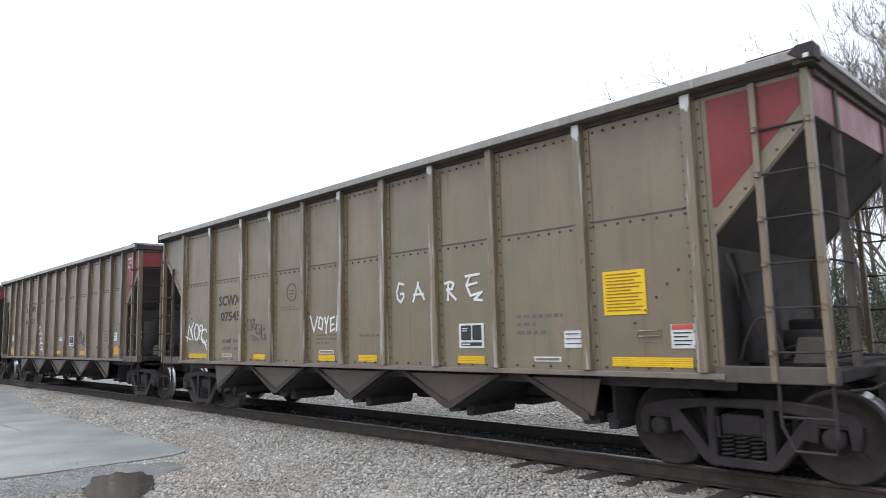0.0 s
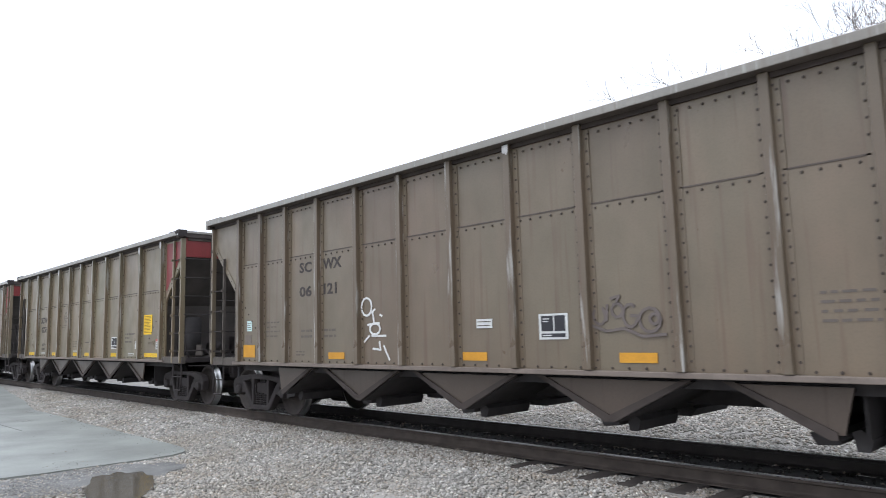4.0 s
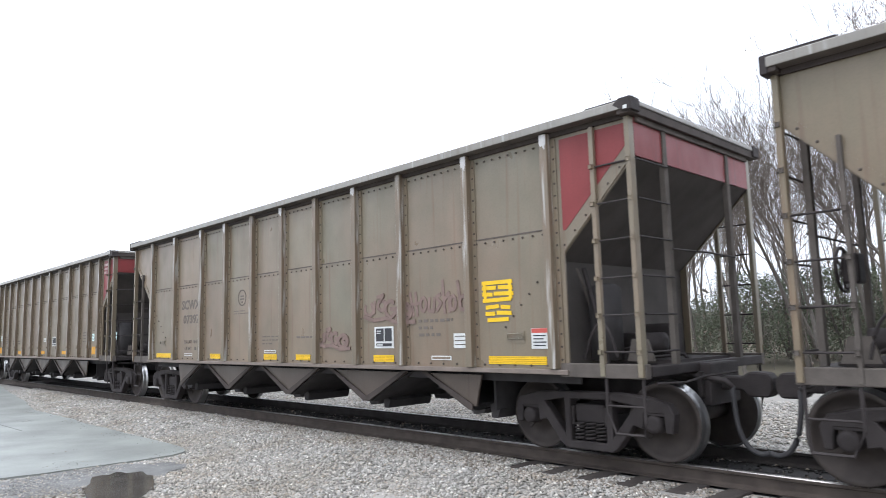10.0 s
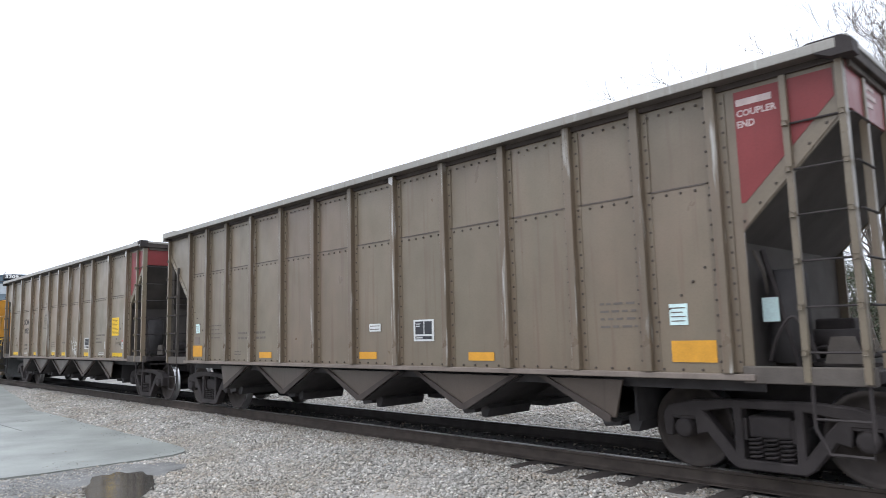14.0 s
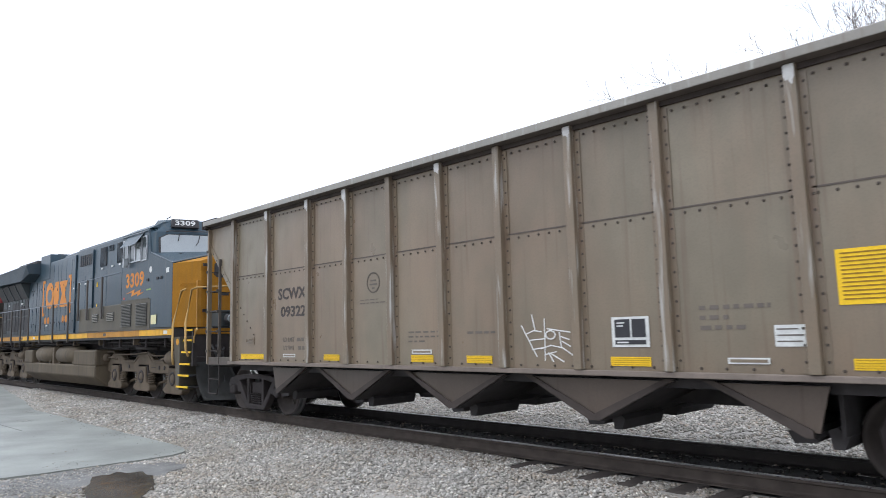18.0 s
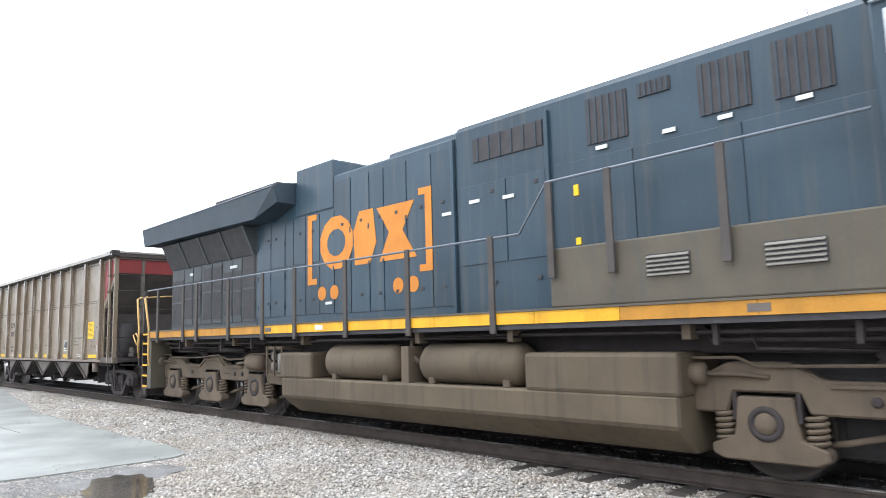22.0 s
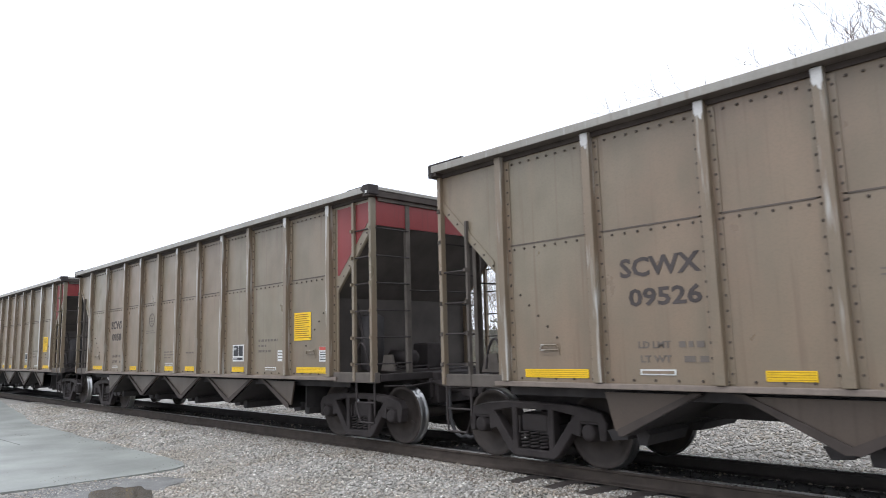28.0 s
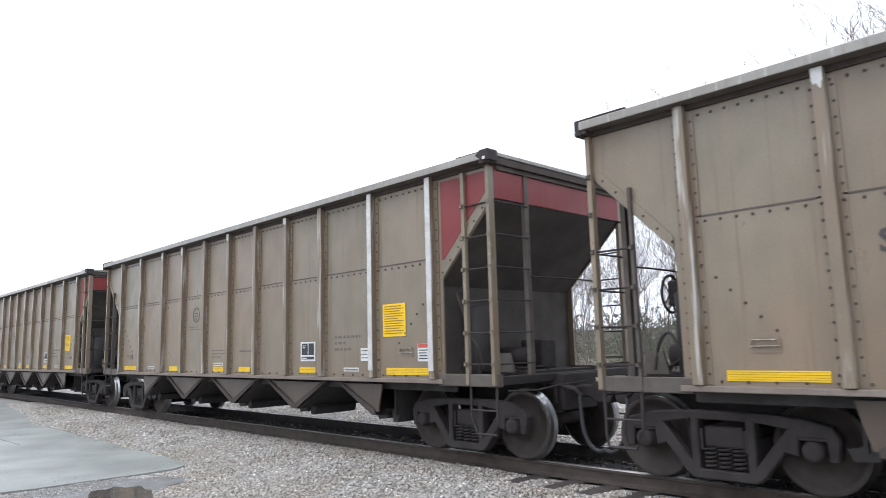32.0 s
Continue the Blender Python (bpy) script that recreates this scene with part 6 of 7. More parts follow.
    d = part("nose_door", prism([(-0.88, 1.90), (-0.16, 1.90), (-0.16, 3.60), (-0.70, 3.50), (-0.88, 3.42)], 10.302, 10.325, "x"), "gold", e, "gold nose door with a small window")
    part("door_window", prism([(-0.70, 3.10), (-0.64, 3.04), (-0.44, 3.04), (-0.38, 3.10), (-0.38, 3.36), (-0.44, 3.42), (-0.64, 3.42), (-0.70, 3.36)], 10.32, 10.335, "x"), "grille", d)
    part("door_handle", box(10.325, 10.36, -0.82, -0.78, 2.45, 3.0), "iron", d)
    part("door_print", box(10.326, 10.33, -0.56, -0.32, 2.60, 2.67), "grille", d, "small dark print")
    for z in (2.2, 2.75, 3.3):
        part("door_hinge", box(10.30, 10.345, -0.98, -0.86, z, z + 0.07), "iron", d)
    part("headlight_well", box(10.20, 10.272, 0.0, 0.18, 2.92, 3.64, 0.01), "grille", e)
    for z in (3.02, 3.17, 3.35, 3.5):
        part("headlight", lathe([(10.268, 0.042), (10.276, 0.038), (10.279, 0.015)], "x", 14, None, (0, 0.09, z)), "lamp", e, "bright round headlight")
    part("nose_emblem", lathe([(10.302, 0.16), (10.312, 0.16)], "x", 20, None, (0, 0.02, 2.72)), "grille", e)
    part("nose_grab", tube([(10.05, -1.42, 2.85), (10.12, -1.40, 2.88), (10.35, -1.0, 2.88), (10.30, -0.98, 2.84)], 0.016, 6), "gold", e)
    part("cab_seam", box(6.6, 8.5, -1.575, -1.556, 2.60, 2.63), "blue_dirty", e)
    part("cab_lower", box(6.56, 8.6, -1.568, -1.558, 1.85, 2.6), "blue_dirty", e, "dusty lower cab side")
    louvre(e, 6.65, 7.34, 1.93, 2.53, -1.568, 15, tone="slat_dim")
    louvre(e, 7.70, 8.42, 1.93, 2.51, -1.568, 15, tone="slat_dim")
    part("cab_placard", box(8.69, 9.02, -1.576, -1.5685, 1.95, 2.18), "yellow_pale", e, "pale yellow square placard")
    gauge_window(e, 6.66, 7.02, 3.62, 4.27, -1.56)
    gauge_window(e, 7.95, 8.34, 3.60, 4.25, -1.56)
    gauge_window(e, 7.10, 7.52, 3.62, 4.12, -1.56)
    gauge_window(e, 7.52, 7.92, 3.62, 4.12, -1.56, "windscreen")
    part("awning", prism([(-1.57, 4.29), (-1.56, 4.35), (-1.78, 4.05), (-1.80, 4.03)], 6.99, 8.08, "x"), "blue", e, "blue window awning")
    part("cab_gutter", tube([(6.56, -1.585, 4.36), (8.42, -1.585, 4.36)], 0.016, 6), "steel", e)
    part("mirror", box(7.02, 7.10, -1.72, -1.60, 3.50, 3.75, 0.01), "alu", e)
    words("road_number", "3309", 6.88, 2.95, -1.562, 0.40, "loco_orange", e, 1.27, "orange road number")
    part("lightning_stripe", prism([(6.88, 2.80), (7.53, 2.90), (7.48, 2.80), (7.945, 2.875), (7.89, 2.78), (8.17, 2.80), (7.70, 2.70), (7.76, 2.78), (7.29, 2.72), (7.35, 2.83)], -1.567, -1.561), "loco_orange", e)
    part("cab_sticker", box(8.32, 8.62, -1.567, -1.561, 2.82, 2.86), "green_ink", e, "pale green printed strip")
    part("flag_sticker", box(6.72, 6.82, -1.567, -1.561, 2.66, 2.72), "red_ink", e)
    part("round_sticker", lathe([(-1.566, 0.08), (-1.561, 0.08)], "y", 16, None, (8.58, 0, 3.34)), "white", e)
    part("nose_sticker", box(9.55, 9.72, -1.567, -1.561, 3.18, 3.30), "white", e)
    for x in (8.35, 8.98, 9.2):
        part("cab_fitting", box(x, x + 0.12, -1.585, -1.56, 3.05, 3.12, 0.01), "grille", e)
    part("roof_antenna", tube([(7.9, -0.9, 4.68), (7.9, -0.9, 4.80), (8.15, -0.9, 4.82)], 0.012, 5), "grille", e)
    # handrails
    part("handrail", tube([(-9.6, -1.6, 2.85), (-3.9, -1.6, 2.83), (2.52, -1.6, 2.80), (2.98, -1.6, 3.39), (6.5, -1.6, 3.42)], 0.017, 8), "steel", e, "dull blue-grey handrail")
    for x in (-8.9, -7.45, -6.75, -5.26, -3.87, -2.73, -1.19, 0.37, 2.04):
        part("stanchion", box(x - 0.045, x + 0.045, -1.64, -1.60, 1.55, 2.83, 0.006), "stanchion", e)
    for x, z in ((3.02, 3.38), (3.85, 3.40), (5.16, 3.41)):
        part("stanchion", box(x - 0.045, x + 0.045, -1.64, -1.60, 2.2, z, 0.006), "stanchion", e)
    # fuel tank and air reservoirs
    for s in (-1, 1):
        part("fuel_tank", prism([(s * 0.2, 0.22), (s * 1.15, 0.22), (s * 1.54, 0.52), (s * 1.54, 0.86), (s * 0.2, 0.86)], -3.30, 4.50, "x", None, 0.03), "tank", e, "dust-caked fuel tank")
        a, b = sorted((s * 0.2, s * 1.545))
        part("tank_end", box(-3.35, -2.33, a, b, 0.84, 1.31, 0.05), "tank", e)
        part("tank_end", box(2.46, 4.52, a, b, 0.84, 1.31, 0.05), "tank", e)
        for x0, x1 in ((-2.05, -0.10), (0.36, 2.38)):
            part("air_reservoir", lathe([(x0, 0.06), (x0 + 0.05, 0.20), (x0 + 0.16, 0.285), (x1 - 0.16, 0.285), (x1 - 0.05, 0.20), (x1, 0.06)], "x", 28, None, (0, s * 1.25, 1.15)), "tank", e, "dusty cylindrical air reservoir")
            for x in (x0 + 0.3, x1 - 0.3):
                part("saddle", box(x - 0.06, x + 0.06, min(s * 1.25, s * 1.46), max(s * 1.25, s * 1.46), 0.85, 0.97, 0.02), "tank", e)
    part("tank_strap", box(0.05, 0.22, -1.5, -1.2, 0.80, 1.4, 0.01), "loco_dirt", e)
    part("tank_pipe", tube([(0.13, -1.3, 1.62), (0.13, -1.35, 1.3), (0.3, -1.35, 1.15)], 0.04, 8), "loco_dirt", e)
    rack = part("equipment_rack", box(-4.02, -3.44, -1.42, -1.0, 0.86, 0.90, 0.006, box(-4.02, -3.44, -1.42, -1.0, 1.36, 1.42, 0.008)), "loco_dirt", e, "dusty open equipment rack")
    for x in (-4.02, -3.75, -3.47):
        part("rack_post", box(x, x + 0.03, -1.45, -1.421, 0.86, 1.42), "loco_dirt", rack)
    for x, r, z0, z1 in ((-3.90, 0.07, 0.96, 1.12), (-3.90, 0.06, 1.16, 1.33), (-3.62, 0.085, 0.92, 1.3)):
        part("canister", lathe([(z0, r * 0.5), (z0 + 0.02, r), (z1 - 0.03, r), (z1, r * 0.45)], "z", 16, None, (x, -1.33, 0)), "slat", rack, "pale dusty canister")
    # piping and valves below the walkway
    for k, (x0, x1, z, y, r) in enumerate(((-9.2, -4.2, 1.42, -1.18, 0.03), (-8.4, -6.9, 1.33, -1.28, 0.022), (-6.4, -5.2, 1.36, -1.22, 0.055), (-5.6, -4.1, 1.50, -1.40, 0.02), (4.7, 9.6, 1.43, -1.20, 0.03),
                                         (5.2, 6.6, 1.34, -1.30, 0.02), (6.9, 8.4, 1.36, -1.24, 0.05), (7.6, 9.7, 1.50, -1.42, 0.02), (-2.3, 2.4, 1.52, -1.46, 0.02))):
        part("pipe", tube([(x0, y, z + 0.16), (x0 + 0.05, y, z), (x1 - 0.05, y, z - 0.02), (x1, y, z + 0.16)], r, 7), "iron", e)
    for x in (-8.0, -5.9, -4.6, 4.9, 6.2, 8.1, 9.3):
        part("hanger", box(x - 0.03, x + 0.03, -1.46, -1.40, 1.38, 1.60, 0.006), "iron", e)
    # steps and pilots
    for sg in (1, -1):
        P = lambda v: v if sg > 0 else 0.55 - v
        Q = lambda v: sg * v
        for s in (-1, 1):
            y0, y1 = sorted((s * 1.0, s * 1.52))
            part("step_side", prism([(P(9.95), 1.62), (P(10.30), 1.62), (P(10.30), 0.40), (P(10.16), 0.40)] if sg > 0 else [(P(10.06), 1.62), (P(10.30), 1.62), (P(10.30), 0.42), (P(10.06), 0.42)], y0, y1, "y", None, 0.01), "blue_dirty", e)
            if sg < 0:
                part("step_frame", box(*sorted((P(10.60), P(10.66))), y0, y1, 0.42, 1.62, 0.008), "iron", e)
                part("step_base", box(*sorted((P(10.30), P(10.60))), y0, y1, 0.40, 0.44), "blue_dirty", e)
            for z in (1.77, 1.54, 1.27, 1.0, 0.74, 0.48):
                xa, xb = sorted((P(10.15 + (z - 0.48) * 0.333), P(10.77 + (z - 0.48) * 0.163))) if sg > 0 else (P(10.60), P(10.30))
                st = part("step", box(xa, xb, y0, y1, z - 0.03, z), "grille", e)
                yf = s * 1.525
                part("step_edge", box(xa, xb, min(yf, yf - s * 0.02), max(yf, yf - s * 0.02), z - 0.03, z + 0.012), "yellow" if sg > 0 else "stripe", st, "worn yellow step edge")
            part("step_back", box(*sorted((P(10.3), P(10.86))), min(s * 0.98, s * 1.0), max(s * 0.98, s * 1.0), 0.45, 1.6), "iron", e)
            if s < 0:
                tone = "pole"
                part("grab_pole", tube([(P(10.05), -1.56, 0.97), (P(10.06), -1.59, 1.2), (P(10.07), -1.59, 1.9), (P(10.44), -1.56, 2.68), (P(10.50), -1.48, 2.72)], 0.027, 8), tone, e, "gold grab pole")
                part("grab_pole", tube([(P(10.83), -1.54, 1.17), (P(10.77), -1.58, 1.34), (P(10.74), -1.58, 1.92), (P(10.97), -1.55, 2.68), (P(11.05), -1.44, 2.73)], 0.027, 8), tone, e, "gold grab pole")
                part("corner_grab", tube([(P(11.02), -1.50, 1.48), (P(11.12), -1.54, 1.62), (P(11.24), -1.54, 1.76), (P(11.16), -1.50, 1.80), (P(11.02), -1.48, 1.66)], 0.018, 8), tone, e)
                if sg > 0:
                    part("round_reflector", lathe([(-1.53, 0.075), (-1.522, 0.075)], "y", 16, None, (P(10.2), 0, 1.50)), "orange", e, "round orange reflector")
        part("end_plate", box(*sorted((P(10.90), P(10.97))), -1.5, 1.5, 0.95, 1.80, 0.01), "iron", e)
        part("end_stripe", box(*sorted((P(10.973), P(10.985))), -1.48, 1.48, 1.66, 1.79), "gold", e)
        part("front_walk", box(*sorted((P(10.0), P(10.90))), -1.0, 1.0, 1.72, 1.82), "grille", e)
        part("end_rail", tube([(P(11.05), -1.44, 2.73), (P(11.02), -0.7, 2.78), (P(11.0), 0.1, 2.78), (P(10.98), 0.35, 2.70)], 0.018, 8), tone, e)
        for y in (-1.36, 0.02, 0.68, 1.36):
            part("end_stanchion", box(*sorted((P(10.90), P(10.96))), y - 0.05, y + 0.05, 1.82, 2.9, 0.008), "dull_gold" if sg > 0 else "stanchion", e)
        part("draft_pocket", box(*sorted((Q(10.2), Q(11.0))), -0.3, 0.3, 0.62, 1.05, 0.02), "iron", e)
        part("coupler", prism([(Q(10.9), 0.80), (Q(11.05), 0.80), (Q(11.12), 0.84), (Q(11.2), 0.84), (Q(11.25), 0.90), (Q(11.19), 0.99), (Q(11.0), 1.0), (Q(10.9), 0.95)], -0.13, 0.11, "y", None, 0.015), "iron", e, "rusty knuckle coupler")
        for y in (-0.75, -0.55, 0.55, 0.75):
            part("air_hose", tube([(P(10.88), y, 1.05), (P(10.98), y, 0.85), (P(11.03), y, 0.55), (P(10.99), y, 0.40)], 0.025, 6), "grille", e, "hanging black air hose")
        if sg > 0:
            # ditch lights on the deck, cables and hoses over the pilot, curved plow
            for y in (-0.62, 0.95):
                d = part("ditch_light", lathe([(10.86, 0.06), (10.88, 0.10), (11.0, 0.105), (11.03, 0.09)], "x", 18, None, (0, y, 2.02)), "grille", e, "round ditch light in a dark housing")
                part("lens", lathe([(11.03, 0.085), (11.045, 0.06)], "x", 16, None, (0, y, 2.02)), "windscreen", d)
            part("sand_box", box(10.42, 10.84, -0.82, -0.50, 1.83, 2.22, 0.02), "blue_grey", e)
            for y, z0, z1 in ((-1.15, 1.45, 1.10), (-0.95, 1.40, 0.95), (-0.25, 1.5, 1.05), (0.35, 1.45, 1.0), (1.05, 1.4, 1.0)):
                part("cable", tube([(10.97, y, z0), (11.08, y + 0.05, z0 - 0.06), (11.12, y + 0.18, z1), (11.05, y + 0.32, z1 + 0.1), (10.97, y + 0.4, z0 - 0.1)], 0.028, 7), "grille", e, "looped black cable")
            part("cut_lever", tube([(11.0, -1.40, 1.16), (11.06, -1.1, 1.12), (11.08, -0.6, 1.05), (11.1, -0.2, 1.08)], 0.016, 6), "iron", e)
            part("warning_plate", box(10.36, 10.62, -1.01, -1.003, 0.60, 0.72), "red", e)
            bm = bmesh.new()
            grid = []
            for i in range(6):
                v = i / 5
                row = []
                for j in range(13):
                    y = -1.42 + 2.84 * j / 12
                    side_ = abs(y) / 1.42
                    zt = 1.04 if side_ > 0.4 else 0.60
                    z = zt + (0.13 + 0.06 * side_ - zt) * v
                    x = 10.98 + 0.20 * (1 - side_) + 0.24 * v * v - 0.10 * math.sin(math.pi * v)
                    row.append(bm.verts.new((x, y * (1 - 0.06 * v), z)))
                grid.append(row)
            for p, q in zip(grid, grid[1:]):
                for j in range(12):
                    bm.faces.new((p[j], p[j + 1], q[j + 1], q[j]))
            bmesh.ops.solidify(bm, geom=bm.faces[:], thickness=0.03)
            bmesh.ops.recalc_face_normals(bm, faces=bm.faces[:])
            for f in bm.faces:
                f.smooth = True
            part("plow", bm, "plow", e, "grey curved steel snowplow")
        else:
            part("plow", box(-10.45, -10.38, -1.3, 1.3, 0.2, 0.7, 0.02), "iron", e)
    loco_truck(e, 7.24)
    loco_truck(e, -6.86)
    return e


M["blue_grey"] = material("dusty_dark_grey_blue_paint", (0.066, 0.075, 0.078), 0.6, vary=0.2, scale=2, grain=34, streak=0.4, grime=(0.09, 0.08, 0.07))
M["stripe"] = material("bright_yellow_sill_stripe", (0.72, 0.375, 0.018), 0.5, vary=0.2, scale=3, grain=40, bump=0.02, streak=0.4)
M["dull_gold"] = material("dull_gold_sill_stripe", (0.44, 0.205, 0.026), 0.6, vary=0.25, scale=3, grain=40, streak=0.35)
M["cab_dust"] = material("dusty_blue_cab_paint", (0.05, 0.066, 0.08), 0.55, vary=0.15, scale=2, grain=34, streak=0.4, grime=(0.085, 0.078, 0.07))
M["green_ink"] = material("pale_green_print", (0.25, 0.38, 0.12), 0.6, vary=0.1, bump=0)
M["stanchion"] = material("dirty_dark_stanchion_paint", (0.07, 0.062, 0.056), 0.7, vary=0.2, scale=4)
M["yellow_pale"] = material("pale_yellow_placard", (0.68, 0.63, 0.36), 0.6, vary=0.1, scale=6)
LOCO = locomotive()
CARS.append((LOCO, -92.815))


# ---------------------------------------------------------------- bare woods behind the track
def grow(seed, height, spread, lean, depth=5):
    """A bare tree whose boughs sweep up and to one side."""
    rng = random.Random(seed)
    segs = []

    def limb(p, d, r, length, lev):
        n = (5, 5, 4, 3, 3, 2)[lev]
        pts = [p]
        for i in range(n):
            d = (d + Vector((rng.gauss(0, 0.09), rng.gauss(0, 0.09), rng.gauss(0.05, 0.06))) * (1 + lev * 0.35)).normalized()
            q = pts[-1] + d * length / n
            r1 = r * (1 - 0.6 * (i + 1) / n)
            segs.append((pts[-1], q, r * (1 - 0.6 * i / n), r1, lev))
            pts.append(q)
            if lev < depth and (lev > 0 or i >= 2):
                for _ in range(rng.choice((1, 2, 2)) if lev < 2 else 1 if rng.random() < 0.85 else 2):
                    side_ = d.orthogonal().normalized()
                    side_.rotate(Matrix.Rotation(rng.uniform(0, math.tau), 3, d))
                    nd = (d + side_ * rng.uniform(0.4, 0.85) * spread + Vector((0, 0, 0.12))).normalized()
                    limb(pts[-1], nd, r1 * rng.uniform(0.5, 0.72), length * rng.uniform(0.45, 0.70), lev + 1)

    limb(Vector((0, 0, -0.2)), Vector((-lean + rng.gauss(0, 0.04), rng.gauss(0, 0.05), 1)).normalized(), height * 0.0085 + 0.015, height * 0.6, 0)
    return segs


def tube_mesh(name, segs, mat, low=0.0):
    co, fa = [], []
    for p, q, r0, r1, lev in segs:
        k = 6 if lev == 0 else 4 if lev < 3 else 3
        d = (q - p).normalized()
        s = d.orthogonal().normalized()
        u = d.cross(s)
        b = len(co)
        for c, r in ((p, max(r0, low)), (q, max(r1, low * 0.8))):
            for i in range(k):
                a = i * math.tau / k
                co.append(tuple(c + (s * math.cos(a) + u * math.sin(a)) * r))
        for i in range(k):
            j = (i + 1) % k
            fa.append((b + i, b + j, b + k + j, b + k + i))
    me = bpy.data.meshes.new(name)
    me.from_pydata(co, [], fa)
    me.materials.append(M[mat])
    for p in me.polygons:
        p.use_smooth = True
    return me


def leaf_mesh(name, segs, mat, seed, share, size):
    rng = random.Random(seed)
    co, fa = [], []
    for p, q, r0, r1, lev in segs:
        if lev < 3 or rng.random() > share:
            continue
        for _ in range(2):
            c = p.lerp(q, rng.random()) + Vector((rng.gauss(0, 0.03), rng.gauss(0, 0.03), rng.gauss(-0.03, 0.03)))
            a = Vector((rng.gauss(0, 1), rng.gauss(0, 1), rng.gauss(0, 1))).normalized() * size * rng.uniform(0.5, 1.2)
            b = a.orthogonal().normalized() * a.length * 0.6
            i = len(co)
            co += [tuple(c - a), tuple(c + b), tuple(c + a), tuple(c - b)]
            fa.append((i, i + 1, i + 2, i + 3))
    me = bpy.data.meshes.new(name)
    me.from_pydata(co, [], fa)
    me.materials.append(M[mat])
    return me


TREE_BASES = []
for seed, h, sp, lf, lean in ((11, 11.5, 0.85, 0.35, 0.30), (12, 10.0, 0.95, 0.3, 0.15), (13, 12.5, 0.75, 0.3, 0.40), (14, 8.5, 1.0, 0.2, 0.05), (15, 13.5, 0.9, 0.4, 0.25), (16, 10.0, 0.95, 0.7, 0.08)):
    segs = grow(seed, h, sp, lean, 4 if seed < 16 else 5)
    t = empty("bare_tree", "leafless grey-brown winter tree with sweeping boughs and fine twigs", "tree", "bare woods behind the track")
    for nm, me in (("trunk", tube_mesh("trunk", [s for s in segs if s[4] == 0], "bark")),
                   ("crown", tube_mesh("crown", [s for s in segs if s[4] > 0], "twig", 0.0065 if seed < 16 else 0.0055)),
                   ("dead_leaves", leaf_mesh("dead_leaves", segs, "bud", seed, lf * 0.35, 0.03))):
        o = new(nm, me)
        o.parent = t
    TREE_BASES.append(t)
TOPS = [max(v.co.z for o in b.children for v in o.data.vertices) for b in TREE_BASES]
# the wood's outline: compass bearing from the yard, rise of the crowns
OUTLINE = [(60, 0.10), (45, 0.15), (35, 0.21), (29, 0.25), (26.4, 0.29), (24, 0.325), (21, 0.335), (19, 0.33), (17, 0.38), (15, 0.345), (13.5, 0.39), (11.9, 0.45), (5, 0.47)]
MORE = [(9.4, 20, 0.47), (10.6, 23, 0.455), (14.6, 23, 0.395), (14.0, 27, 0.39), (22.0, 23, 0.345), (23.1, 20, 0.345), (24.4, 23, 0.34), (25.3, 26, 0.325), (20.4, 21, 0.345), (26.2, 24, 0.30),
        (25.6, 29, 0.325), (16.2, 31, 0.38), (12.6, 27, 0.395)]
LEANS = (0.30, 0.15, 0.40, 0.05, 0.25, 0.08)
rngw = random.Random(21)
for i in range(37 + len(MORE)):
    bearing = 62 - i * 1.4 + rngw.uniform(-0.5, 0.5) if i < 24 else 28.5 - (i - 24) * 1.75 + rngw.uniform(-0.5, 0.5)
    away = (20.5, 27.0, 34.0, 24.0)[i % 4] * rngw.uniform(0.93, 1.07) / max(0.55, math.cos(radians(bearing)))
    rise = float(np.interp(-bearing, [-b for b, _ in OUTLINE], [r for _, r in OUTLINE])) * (rngw.uniform(0.82, 1.0) if bearing > 27 or bearing < 19 else rngw.uniform(0.94, 1.04))
    if bearing > 27:
        rise *= 0.88
    if bearing < 19:
        rise = min(rise, 0.33)
    if i >= 37:
        bearing, away, rise = MORE[i - 37]
    top = 1.3 + rise * away
    k = rngw.randrange(5) if i < 37 or i >= 47 or not bearing < 15 else 5
    if bearing > 23.5 and i < 47:
        k = 1 if i % 2 else 3
    b = TREE_BASES[k]
    b.scale = (top / TOPS[k],) * 3
    lean_x = LEANS[k] * top * 0.6
    copy_thing(b, pose(-away * math.sin(radians(bearing)) + lean_x, -8.3 + away * math.cos(radians(bearing)), 0.25, rngw.uniform(-4, 4), rngw.uniform(-4, 4), rngw.uniform(-40, 40)))
for b in TREE_BASES:
    for o in [*b.children_recursive, b]:
        bpy.data.objects.remove(o)


def brush(name, n, x0, x1, y0, y1, h, mat, label, seed, size):
    rng = np.random.default_rng(seed)
    c = np.stack([rng.uniform(x0, x1, n), rng.uniform(y0, y1, n), np.abs(rng.normal(0, h * 0.5, n)) + 0.4], -1)
    a = rng.normal(0, 1, (n, 3))
    a /= np.linalg.norm(a, axis=1)[:, None]
    b = np.cross(a, rng.normal(0, 1, (n, 3)))
    b /= np.linalg.norm(b, axis=1)[:, None]
    s = size * rng.uniform(0.4, 1.2, n)[:, None]
    co = np.stack([c - a * s, c + b * s * 0.45, c + a * s, c - b * s * 0.45], 1).reshape(-1, 3)
    fa = np.arange(n * 4).reshape(-1, 4)
    me = bpy.data.meshes.new(name)
    me.from_pydata(co.tolist(), [], fa.tolist())
    me.materials.append(M[mat])
    return tagged(new(name, me), label, "undergrowth", kind="stuff")


brush("far_thicket", 18000, -70, 12, 34, 60, 3.0, "far", "grey mass of far winter thicket behind the trees", 9, 0.28)
brush("undergrowth", 110000, -44, 8, 13, 34, 1.9, "brush", "tangled green-brown winter undergrowth below the trees", 4, 0.045)
